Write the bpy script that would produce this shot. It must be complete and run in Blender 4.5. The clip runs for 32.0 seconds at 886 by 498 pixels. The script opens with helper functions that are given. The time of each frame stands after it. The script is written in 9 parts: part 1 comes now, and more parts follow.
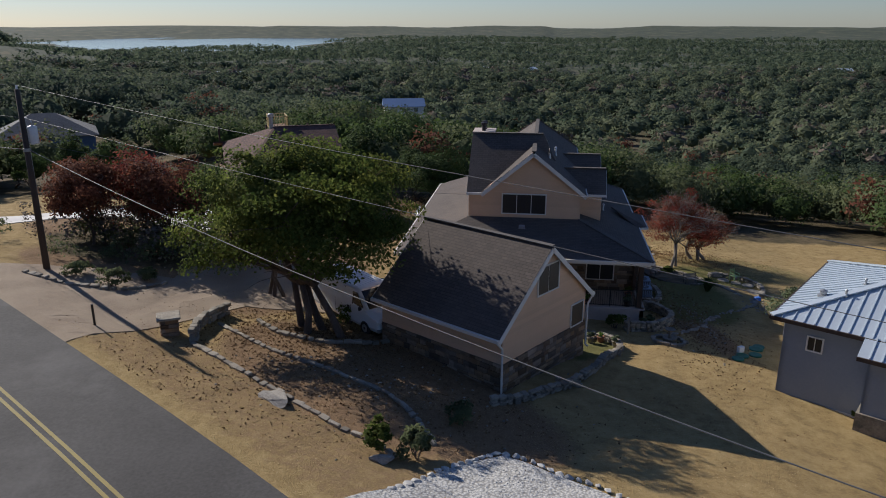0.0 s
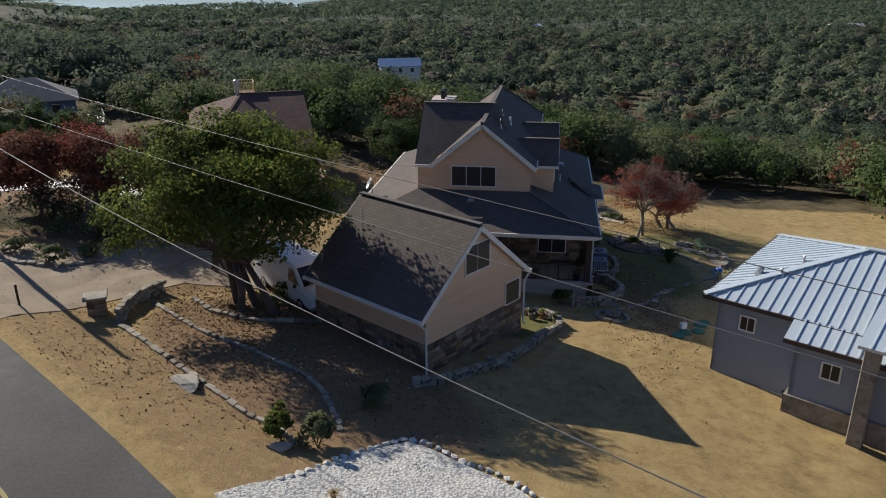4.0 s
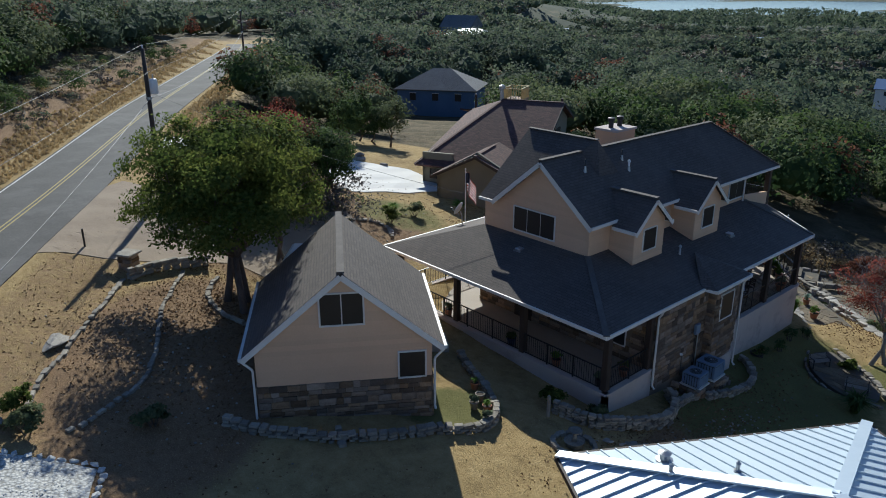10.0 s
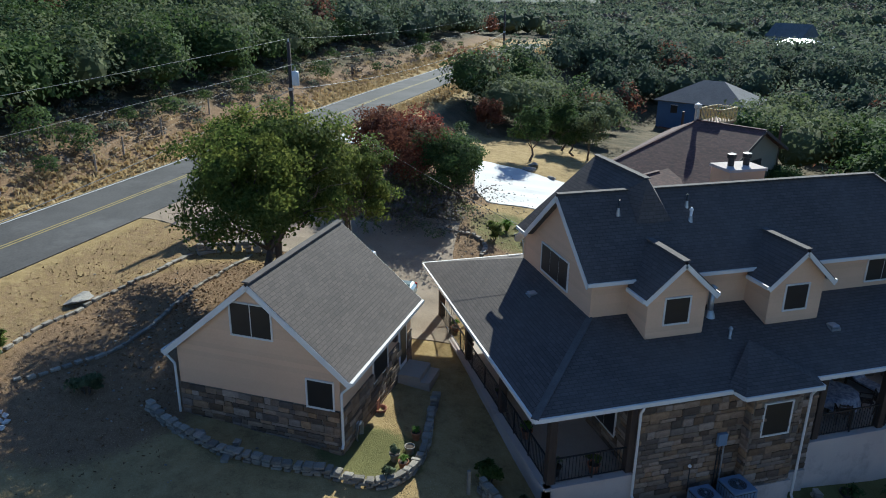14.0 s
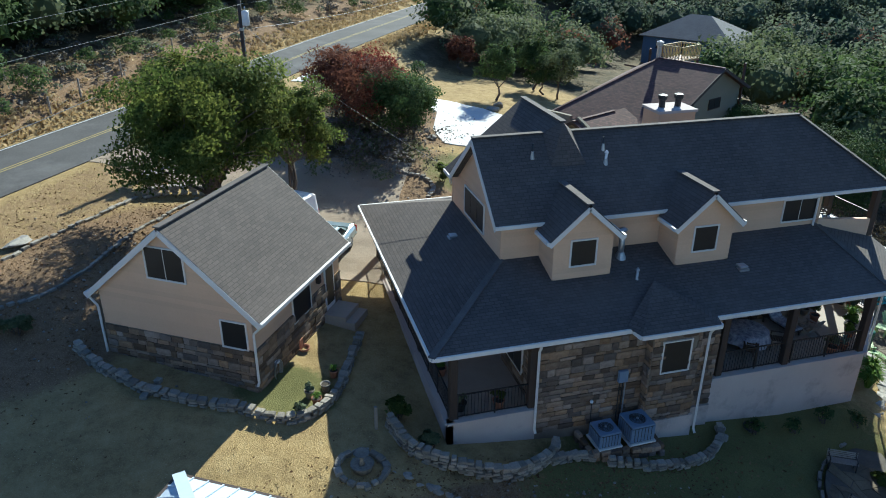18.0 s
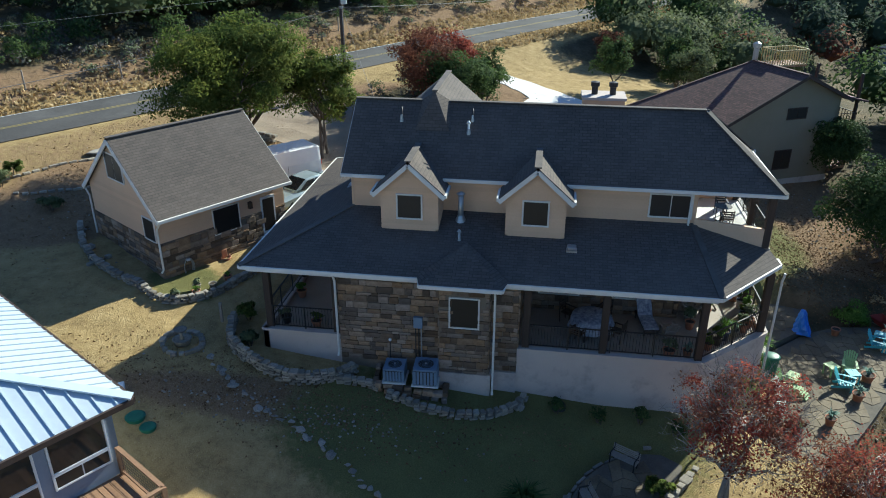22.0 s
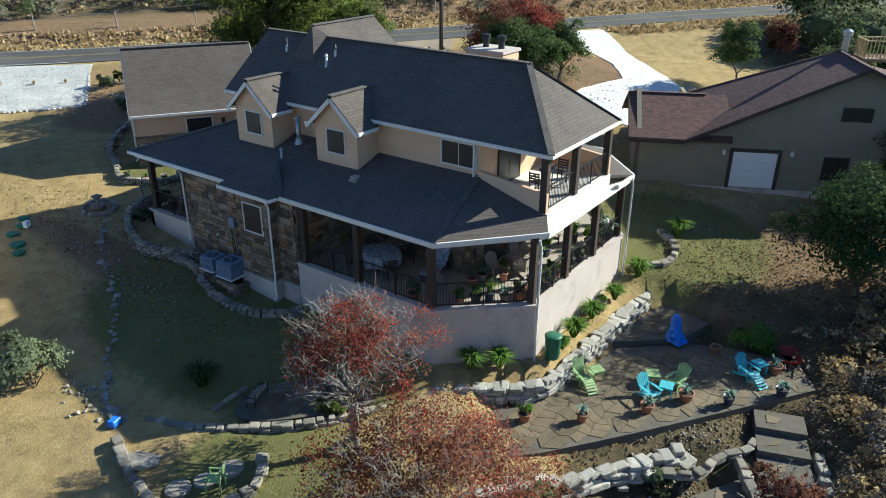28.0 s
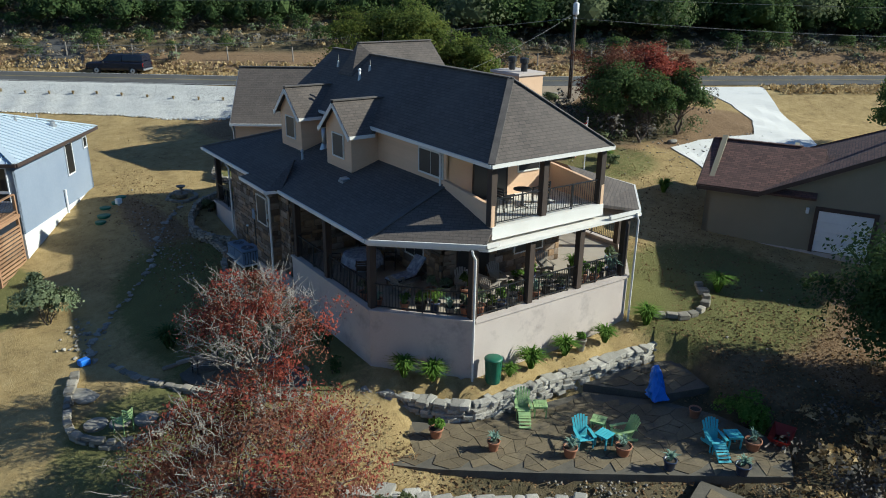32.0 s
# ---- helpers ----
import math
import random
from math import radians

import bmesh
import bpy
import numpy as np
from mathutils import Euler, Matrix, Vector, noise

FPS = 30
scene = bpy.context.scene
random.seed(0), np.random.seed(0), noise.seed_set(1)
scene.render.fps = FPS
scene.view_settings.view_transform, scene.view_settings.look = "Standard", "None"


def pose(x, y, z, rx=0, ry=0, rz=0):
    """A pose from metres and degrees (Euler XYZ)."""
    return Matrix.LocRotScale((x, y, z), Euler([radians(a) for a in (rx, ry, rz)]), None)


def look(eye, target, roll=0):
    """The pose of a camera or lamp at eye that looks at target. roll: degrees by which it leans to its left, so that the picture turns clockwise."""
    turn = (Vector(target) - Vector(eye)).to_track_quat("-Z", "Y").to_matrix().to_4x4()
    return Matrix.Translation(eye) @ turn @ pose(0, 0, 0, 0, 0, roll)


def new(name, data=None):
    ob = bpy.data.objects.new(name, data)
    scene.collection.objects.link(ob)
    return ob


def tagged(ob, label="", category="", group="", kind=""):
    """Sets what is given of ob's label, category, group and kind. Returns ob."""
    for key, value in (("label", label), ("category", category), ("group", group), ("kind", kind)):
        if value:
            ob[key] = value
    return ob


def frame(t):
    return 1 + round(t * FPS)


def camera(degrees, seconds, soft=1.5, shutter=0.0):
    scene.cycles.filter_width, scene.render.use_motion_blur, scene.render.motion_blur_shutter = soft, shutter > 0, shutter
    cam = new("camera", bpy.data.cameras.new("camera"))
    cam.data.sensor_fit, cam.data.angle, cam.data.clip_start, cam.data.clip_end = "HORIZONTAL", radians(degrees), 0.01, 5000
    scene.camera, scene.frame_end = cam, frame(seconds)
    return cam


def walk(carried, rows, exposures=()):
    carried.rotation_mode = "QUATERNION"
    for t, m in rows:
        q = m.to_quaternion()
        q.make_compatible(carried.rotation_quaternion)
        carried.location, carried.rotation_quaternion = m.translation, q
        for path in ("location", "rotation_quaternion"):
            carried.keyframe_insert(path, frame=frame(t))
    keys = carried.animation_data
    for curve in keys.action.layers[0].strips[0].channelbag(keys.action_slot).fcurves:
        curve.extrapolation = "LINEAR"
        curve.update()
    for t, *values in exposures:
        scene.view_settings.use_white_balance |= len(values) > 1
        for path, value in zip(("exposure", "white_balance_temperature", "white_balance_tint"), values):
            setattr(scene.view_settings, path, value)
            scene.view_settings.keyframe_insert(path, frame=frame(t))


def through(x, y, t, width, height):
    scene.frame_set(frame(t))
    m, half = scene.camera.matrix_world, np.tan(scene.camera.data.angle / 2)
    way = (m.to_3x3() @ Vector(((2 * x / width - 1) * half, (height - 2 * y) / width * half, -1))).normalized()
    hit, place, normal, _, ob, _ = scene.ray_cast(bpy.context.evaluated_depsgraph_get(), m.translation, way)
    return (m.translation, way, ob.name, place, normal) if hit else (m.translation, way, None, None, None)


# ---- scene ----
cam = camera(62.3, 32.0, soft=1.0)
PATH = [
    (0, (0.625, 0.204, 18.333), (0.362, 2.097, 17.743), 0.0),
    (0.5, (1.018, 0.417, 18.402), (0.761, 2.273, 17.701), 0.0),
    (1, (1.388, 0.48, 18.514), (1.13, 2.335, 17.812), 0.0),
    (1.5, (1.611, 0.533, 18.589), (1.354, 2.389, 17.89), -0.0),
    (2, (1.851, 0.666, 18.676), (1.595, 2.523, 17.979), -0.1),
    (2.5, (2.11, 0.814, 18.767), (1.856, 2.67, 18.067), -0.1),
    (3, (2.385, 0.871, 18.836), (2.135, 2.729, 18.139), -0.2),
    (3.5, (2.916, 1.078, 18.854), (2.663, 2.937, 18.159), -0.2),
    (5.5, (7.592, 3.532, 18.918), (7.009, 5.315, 18.226), -1.1),
    (6, (9.144, 4.433, 18.975), (8.442, 6.172, 18.282), -1.0),
    (6.5, (10.587, 5.424, 19.058), (9.884, 7.164, 18.364), -1.2),
    (7, (12.039, 6.798, 19.036), (11.243, 8.498, 18.346), -1.0),
    (7.5, (13.706, 8.381, 18.984), (12.791, 10.02, 18.296), -1.1),
    (8, (15.165, 9.83, 18.988), (14.231, 11.46, 18.3), -0.8),
    (8.5, (16.649, 11.273, 18.969), (15.595, 12.828, 18.285), -0.7),
    (9, (18.131, 12.718, 18.957), (16.912, 14.149, 18.275), -0.4),
    (9.5, (19.44, 14.545, 18.891), (18.046, 15.807, 18.209), 0.0),
    (10, (20.61, 16.41, 18.796), (19.202, 17.657, 18.117), -0.1),
    (10.5, (21.382, 17.964, 18.775), (19.868, 19.079, 18.094), 0.3),
    (11, (22.193, 19.937, 18.658), (20.591, 20.924, 17.98), 0.3),
    (11.5, (22.724, 21.68, 18.654), (21.122, 22.666, 17.974), 0.3),
    (12, (23.118, 23.01, 18.717), (21.486, 23.946, 18.037), 0.5),
    (12.5, (23.395, 24.591, 18.74), (21.61, 25.18, 18.057), 0.8),
    (13, (23.597, 26.321, 18.743), (21.79, 26.837, 18.061), 0.8),
    (13.5, (23.7, 27.832, 18.745), (21.892, 28.348, 18.064), 0.7),
    (14, (23.798, 29.144, 18.756), (21.989, 29.66, 18.078), 0.7),
    (14.5, (23.863, 29.881, 18.749), (22.054, 30.404, 18.075), 1.0),
    (15, (23.939, 30.138, 18.677), (22.129, 30.659, 18.004), 1.0),
    (15.5, (24.001, 30.271, 18.555), (22.206, 30.787, 17.839), 1.0),
    (17.5, (24.646, 31.327, 19.175), (22.893, 31.803, 18.339), 0.3),
    (18, (25.035, 32.176, 19.135), (23.284, 32.664, 18.301), 0.3),
    (18.5, (25.602, 33.445, 19.052), (23.853, 33.947, 18.221), 0.3),
    (19, (26.338, 34.95, 18.995), (24.592, 35.468, 18.169), 0.3),
    (19.5, (27.184, 36.887, 19.021), (25.44, 37.407, 18.191), 0.4),
    (20, (27.834, 39.1, 19.034), (26.036, 39.345, 18.194), 0.3),
    (20.5, (28.665, 41.562, 19.045), (26.853, 41.603, 18.199), 0.4),
    (21, (29.206, 43.915, 18.972), (27.394, 43.929, 18.125), 0.2),
    (21.5, (29.608, 46.165, 18.853), (27.798, 46.041, 18.011), 0.2),
    (22, (29.913, 48.269, 18.708), (28.115, 48.004, 17.873), 0.1),
    (22.5, (30.028, 50.305, 18.573), (28.261, 49.882, 17.737), 0.1),
    (23, (30.119, 52.067, 18.454), (28.358, 51.615, 17.619), -0.1),
    (23.5, (30.26, 53.687, 18.319), (28.527, 53.132, 17.491), -0.0),
    (24, (30.014, 55.555, 18.087), (28.386, 54.733, 17.265), 0.0),
    (24.5, (29.666, 57.199, 17.97), (28.056, 56.342, 17.149), 0.1),
    (25, (29.292, 58.618, 17.925), (27.679, 57.763, 17.107), 0.2),
    (25.5, (28.838, 60.138, 17.93), (27.226, 59.28, 17.114), 0.0),
    (27.5, (25.74, 66.572, 17.284), (24.254, 65.526, 16.447), 0.1),
    (28, (24.589, 67.989, 16.868), (23.114, 66.935, 16.025), 0.3),
    (28.5, (23.561, 69.349, 16.523), (22.088, 68.282, 15.691), -0.0),
    (29, (22.516, 70.576, 16.133), (21.118, 69.411, 15.302), 0.2),
    (29.5, (21.34, 71.951, 15.66), (20.184, 70.55, 14.825), 0.3),
    (30, (20.276, 73.049, 15.239), (19.203, 71.585, 14.399), 0.5),
    (30.5, (19.247, 74.017, 14.953), (18.2, 72.534, 14.112), 0.5),
    (31, (18.382, 74.853, 14.898), (17.333, 73.369, 14.061), 0.7),
    (31.5, (17.982, 75.321, 14.916), (16.931, 73.839, 14.08), 0.9),
    (32, (17.89, 75.475, 14.917), (16.808, 73.939, 14.231), 0.8),
]
walk(cam, [(t, look(eye, target, roll)) for t, eye, target, roll in PATH], [(0, -0.2, 6400, 12), (0.8, -0.18, 7000, 11), (2.2, -0.06, 6750, 8.5), (3.5, 0.03, 6750, 8), (6, 0.2, 6350, 4), (8, 0.27, 6200, 3), (9, 0.16, 6050, 3), (11.5, 0.06, 5850, 1), (14, 0.5, 5800, -1), (15.5, 0.6, 5780, -3), (19, 0.82, 5830, -5), (22, 0.75, 6020, -4), (24, 0.86, 6130, -4), (28, 0.8, 6100, -3), (30, 0.44, 6120, -2), (32, 0.34, 6060, -3)])

# ---- world and sun ----
SUN_AZ, SUN_EL = math.atan2(0.58, -0.81), radians(30.0)
world = bpy.data.worlds.new("sky")
scene.world = world
world.use_nodes = True
wn = world.node_tree.nodes
sky = wn.new("ShaderNodeTexSky")
sky.sky_type, sky.sun_disc = "NISHITA", False
sky.sun_elevation, sky.sun_rotation = SUN_EL, math.pi / 2 - SUN_AZ
sky.ozone_density = 2.0
sky.air_density, sky.dust_density, sky.altitude = 1.0, 0.2, 300
wn["Background"].inputs[1].default_value = 0.068
tone = wn.new("ShaderNodeMix")
tone.data_type, tone.blend_type = "RGBA", "MULTIPLY"
tone.inputs[0].default_value, tone.inputs[7].default_value = 1.0, (0.86, 1.0, 1.32, 1)
world.node_tree.links.new(sky.outputs[0], tone.inputs[6])
world.node_tree.links.new(tone.outputs[2], wn["Background"].inputs[0])
sun = new("sun", bpy.data.lights.new("sun", "SUN"))
sun.data.energy, sun.data.angle, sun.data.color = 5.5, radians(0.53), (1.0, 0.94, 0.85)
sun_to = Vector((math.cos(SUN_AZ) * math.cos(SUN_EL), math.sin(SUN_AZ) * math.cos(SUN_EL), math.sin(SUN_EL)))
sun.matrix_basis = look(sun_to * 60, (0, 0, 0))

# ---- tools ----
rng = random.Random(7)
nrg = np.random.default_rng(11)


def lerp(a, b, u):
    return a + (b - a) * u


def smooth(a, b, v):
    u = np.clip((v - a) / (b - a), 0, 1)
    return u * u * (3 - 2 * u)


def thing(name, label, category, at=(0, 0, 0), turn=0, group="", kind=""):
    """An empty at a thing's base; its parts are laid out round it in metres."""
    ob = new(name)
    ob.empty_display_size = 0.3
    ob.matrix_basis = pose(*at, 0, 0, turn)
    return tagged(ob, label, category, group, kind)


def mesh_of(name, bm):
    me = bpy.data.meshes.new(name)
    bm.to_mesh(me)
    bm.free()
    return me


def part(name, bm, material, parent=None, label="", smooth_it=False):
    """One mesh object from a bmesh (or a ready mesh) under a thing or a part."""
    me = bm if isinstance(bm, bpy.types.Mesh) else mesh_of(name, bm)
    if not me.materials:
        me.materials.append(material)
    if smooth_it:
        me.shade_smooth()
    ob = new(name, me)
    ob.parent = parent
    if label:
        ob["label"] = label
    return ob


def single(name, bm, material, label, category, at=(0, 0, 0), turn=0, group="", kind="", smooth_it=False):
    ob = part(name, bm, material, None, "", smooth_it)
    ob.matrix_basis = pose(*at, 0, 0, turn)
    return tagged(ob, label, category, group, kind)


def box(bm, x0, y0, z0, x1, y1, z1, bevel=0.0):
    vs = [bm.verts.new((x, y, z)) for z in (z0, z1) for x, y in ((x0, y0), (x1, y0), (x1, y1), (x0, y1))]
    fs = [bm.faces.new([vs[i] for i in f]) for f in ((3, 2, 1, 0), (4, 5, 6, 7), (0, 1, 5, 4), (1, 2, 6, 5), (2, 3, 7, 6), (3, 0, 4, 7))]
    if bevel:
        bmesh.ops.bevel(bm, geom=list({e for f in fs for e in f.edges}), offset=bevel, segments=1, affect="EDGES")
    return bm


def boxes(*rows, bevel=0.0):
    bm = bmesh.new()
    for r in rows:
        box(bm, *r, bevel=bevel)
    return bm


def beam(bm, a, b, w, h=None, up=(0, 0, 1)):
    """A square bar from a to b."""
    a, b = Vector(a), Vector(b)
    h = h or w
    d = (b - a).normalized()
    s = d.cross(Vector(up))
    s = s.normalized() if s.length > 1e-4 else Vector((1, 0, 0))
    u = s.cross(d).normalized()
    vs = [bm.verts.new(p + s * i * w / 2 + u * j * h / 2) for p in (a, b) for i, j in ((-1, -1), (1, -1), (1, 1), (-1, 1))]
    for f in ((3, 2, 1, 0), (4, 5, 6, 7), (0, 1, 5, 4), (1, 2, 6, 5), (2, 3, 7, 6), (3, 0, 4, 7)):
        bm.faces.new([vs[i] for i in f])
    return bm


def tube(bm, points, radii, sides=8, cap=True):
    """A round bar along points, with a radius at each."""
    pts = [Vector(p) for p in points]
    radii = radii if isinstance(radii, (list, tuple)) else [radii] * len(pts)
    rings = []
    for i, p in enumerate(pts):
        d = (pts[min(i + 1, len(pts) - 1)] - pts[max(i - 1, 0)]).normalized()
        s = d.cross(Vector((0.31, 0.93, 0.17)))
        s = s.normalized() if s.length > 0.05 else d.cross(Vector((1, 0, 0))).normalized()
        u = d.cross(s)
        rings.append([bm.verts.new(p + (s * math.cos(a) + u * math.sin(a)) * radii[i]) for a in (k * math.tau / sides for k in range(sides))])
    for r0, r1 in zip(rings, rings[1:]):
        for k in range(sides):
            bm.faces.new((r0[k], r0[(k + 1) % sides], r1[(k + 1) % sides], r1[k]))
    if cap:
        bm.faces.new(rings[0][::-1])
        bm.faces.new(rings[-1])
    return bm


def lathe(bm, profile, sides=16, at=(0, 0, 0)):
    """A turned shape from (radius, height) pairs."""
    rings = [[bm.verts.new((at[0] + r * math.cos(a), at[1] + r * math.sin(a), at[2] + z)) for a in (k * math.tau / sides for k in range(sides))] for r, z in profile]
    for r0, r1 in zip(rings, rings[1:]):
        for k in range(sides):
            bm.faces.new((r0[k], r0[(k + 1) % sides], r1[(k + 1) % sides], r1[k]))
    bm.faces.new(rings[0][::-1])
    bm.faces.new(rings[-1])
    return bm


def prism(bm, outline, z0, z1):
    """A closed slab over an outline of (x, y)."""
    lo = [bm.verts.new((x, y, z0)) for x, y in outline]
    hi = [bm.verts.new((x, y, z1)) for x, y in outline]
    n = len(lo)
    top, bottom = bm.faces.new(hi), bm.faces.new(lo[::-1])
    for k in range(n):
        bm.faces.new((lo[k], lo[(k + 1) % n], hi[(k + 1) % n], hi[k]))
    bmesh.ops.recalc_face_normals(bm, faces=bm.faces)
    return bm


def slab(corners, thick, along=None):
    """A sloping plate under a polygon, with metres along the eave and up the slope as its texture map."""
    bm = bmesh.new()
    ps = [Vector(c) for c in corners]
    n = Vector((0, 0, 0))
    for k in range(len(ps)):
        n += (ps[k] - ps[0]).cross(ps[(k + 1) % len(ps)] - ps[0])
    n.normalize()
    if n.z < 0:
        ps, n = ps[::-1], -n
    u = Vector((0, 0, 1)).cross(n)
    u = Vector((1, 0, 0)) if u.length < 1e-3 else u.normalized()
    v = n.cross(u)
    hi = [bm.verts.new(p) for p in ps]
    lo = [bm.verts.new(p - n * thick) for p in ps]
    k = len(ps)
    bm.faces.new(hi)
    bm.faces.new(lo[::-1])
    for i in range(k):
        bm.faces.new((lo[i], lo[(i + 1) % k], hi[(i + 1) % k], hi[i]))
    uv = bm.loops.layers.uv.new("map")
    for f in bm.faces:
        for l in f.loops:
            l[uv].uv = (l.vert.co.dot(u), l.vert.co.dot(v))
    return bm


def clip_band(poly, lo, hi):
    """The part of a convex polygon of (s, z) between two heights."""
    for sign, lim in ((1, lo), (-1, hi)):
        out = []
        for (s0, z0), (s1, z1) in zip(poly, poly[1:] + poly[:1]):
            a, b = sign * (z0 - lim), sign * (z1 - lim)
            if a >= 0:
                out.append((s0, z0))
            if a * b < 0:
                out.append((s0 + (s1 - s0) * a / (a - b), lim))
        poly = out
        if len(poly) < 3:
            return []
    return poly


def lap_boards(parent, material, origin, along, out, poly, board=0.19, proud=0.018):
    """Lap siding on a wall: each board a part of its own. poly: (s, z) in the wall's plane."""
    o, a, n = Vector(origin), Vector(along).normalized(), Vector(out).normalized()
    z = min(p[1] for p in poly)
    top = max(p[1] for p in poly)
    while z < top - 0.02:
        band = clip_band(list(poly), z, min(z + board, top))
        if band and max(p[1] for p in band) - min(p[1] for p in band) > 0.01:
            bm = bmesh.new()
            z0 = min(p[1] for p in band)
            front = [bm.verts.new(o + a * s + Vector((0, 0, q)) + n * (proud * (1 - 0.75 * (q - z0) / board))) for s, q in band]
            back = [bm.verts.new(o + a * s + Vector((0, 0, q)) - n * 0.01) for s, q in band]
            k = len(band)
            bm.faces.new(front)
            for i in range(k):
                bm.faces.new((front[i], back[i], back[(i + 1) % k], front[(i + 1) % k]))
            bmesh.ops.recalc_face_normals(bm, faces=bm.faces)
            part("board", bm, material, parent)
        z += board


def wall_slab(origin, along, out, poly, thick=0.15):
    """A plain wall: a polygon of (s, z) with thickness behind its face."""
    o, a, n = Vector(origin), Vector(along).normalized(), Vector(out).normalized()
    bm = bmesh.new()
    front = [bm.verts.new(o + a * s + Vector((0, 0, z))) for s, z in poly]
    back = [bm.verts.new(o + a * s + Vector((0, 0, z)) - n * thick) for s, z in poly]
    k = len(poly)
    bm.faces.new(front)
    bm.faces.new(back[::-1])
    for i in range(k):
        bm.faces.new((front[i], back[i], back[(i + 1) % k], front[(i + 1) % k]))
    bmesh.ops.recalc_face_normals(bm, faces=bm.faces)
    return bm


def pickets(parent, xf, a, b, z, h, gap, material, label, thick=0.03, name="railing"):
    """A railing of two rails and single pickets between two points."""
    rail = xf(name, beam(bmesh.new(), (*a, z + h), (*b, z + h), thick * 1.6, thick * 1.4), material, parent, label)
    low = xf("bottom_rail", beam(bmesh.new(), (*a, z + 0.1), (*b, z + 0.1), thick * 1.2), material, parent)
    low.parent = rail
    me = mesh_of("picket", beam(bmesh.new(), (0, 0, 0.02), (0, 0, h), thick))
    me.materials.append(material)
    n = max(1, int(math.dist(a, b) / gap))
    for k in range(n + 1):
        q = new("picket", me)
        q.parent, q.matrix_basis = rail, Matrix.Translation((lerp(a[0], b[0], k / n), lerp(a[1], b[1], k / n), z))
    return rail




def stone_mesh(seed, material):
    """A rough unit block, its top and faces chipped."""
    r = random.Random(seed)
    bm = bmesh.new()
    box(bm, -0.5, -0.5, -0.5, 0.5, 0.5, 0.5)
    for v in bm.verts:
        v.co += Vector((r.uniform(-0.06, 0.06), r.uniform(-0.06, 0.06), r.uniform(-0.07, 0.07)))
    bmesh.ops.bevel(bm, geom=list(bm.edges), offset=0.09, segments=1, affect="EDGES")
    me = mesh_of("stone", bm)
    me.materials.append(material)
    return me


def rock_mesh(seed, material, fine=2):
    """A rough unit rock with broken faces."""
    r = random.Random(seed)
    bm = bmesh.new()
    bmesh.ops.create_icosphere(bm, subdivisions=fine, radius=0.5)
    f = [Vector((r.uniform(-1, 1), r.uniform(-1, 1), r.uniform(-1, 1))).normalized() for _ in range(11)]
    for v in bm.verts:
        for d in f:                           # flat broken facets
            over = v.co.dot(d) - 0.3
            if over > 0:
                v.co -= d * over
        v.co *= 1.3 + r.uniform(-0.16, 0.12)
    me = mesh_of("rock", bm)
    me.materials.append(material)
    return me


def stone_at(meshes, parent, m, name="stone", k=[0]):
    k[0] += 1
    ob = new(name, meshes[k[0] % len(meshes)])
    ob.parent, ob.matrix_basis = parent, m
    return ob


def joined(name, meshes, mats, parent, material, seed=0):
    """Many alike pieces as one mesh: each of the matrices places one of the meshes."""
    vs, fs, base = [], [], 0
    for i, m in enumerate(mats):
        me = meshes[i % len(meshes)]
        vs += [tuple(m @ v.co) for v in me.vertices]
        fs += [tuple(base + j for j in p.vertices) for p in me.polygons]
        base += len(me.vertices)
    me = bpy.data.meshes.new(name)
    me.from_pydata(vs, [], fs)
    me.materials.append(material)
    ob = new(name, me)
    ob.parent = parent
    return tagged(ob, kind="stuff")


# ---- materials ----
def shader(name):
    m = bpy.data.materials.new(name)
    m.use_nodes = True
    nt = m.node_tree
    return m, nt, nt.nodes["Principled BSDF"]


def ramp(nt, fac, stops):
    r = nt.nodes.new("ShaderNodeValToRGB")
    while len(r.color_ramp.elements) < len(stops):
        r.color_ramp.elements.new(0.5)
    for e, (p, c) in zip(r.color_ramp.elements, stops):
        e.position, e.color = p, (*c, 1)
    nt.links.new(fac, r.inputs[0])
    return r.outputs[0]


def noise_of(nt, coord, scale, detail=6, rough=0.6, stretch=None):
    n = nt.nodes.new("ShaderNodeTexNoise")
    n.inputs["Scale"].default_value, n.inputs["Detail"].default_value, n.inputs["Roughness"].default_value = scale, detail, rough
    if stretch:
        mp = nt.nodes.new("ShaderNodeMapping")
        mp.inputs["Scale"].default_value = stretch
        nt.links.new(coord, mp.inputs[0])
        coord = mp.outputs[0]
    nt.links.new(coord, n.inputs["Vector"])
    return n.outputs["Fac"]


def mix(nt, fac, a, b, mode="MIX"):
    n = nt.nodes.new("ShaderNodeMix")
    n.data_type, n.blend_type = "RGBA", mode
    for v, s in ((fac, n.inputs[0]), (a, n.inputs[6]), (b, n.inputs[7])):
        if isinstance(v, (int, float)):
            s.default_value = v
        elif isinstance(v, tuple):
            s.default_value = (*v, 1)
        else:
            nt.links.new(v, s)
    return n.outputs[2]


def bump_from(nt, bsdf, height, strength, distance):
    b = nt.nodes.new("ShaderNodeBump")
    b.inputs["Strength"].default_value, b.inputs["Distance"].default_value = strength, distance
    nt.links.new(height, b.inputs["Height"])
    nt.links.new(b.outputs[0], bsdf.inputs["Normal"])


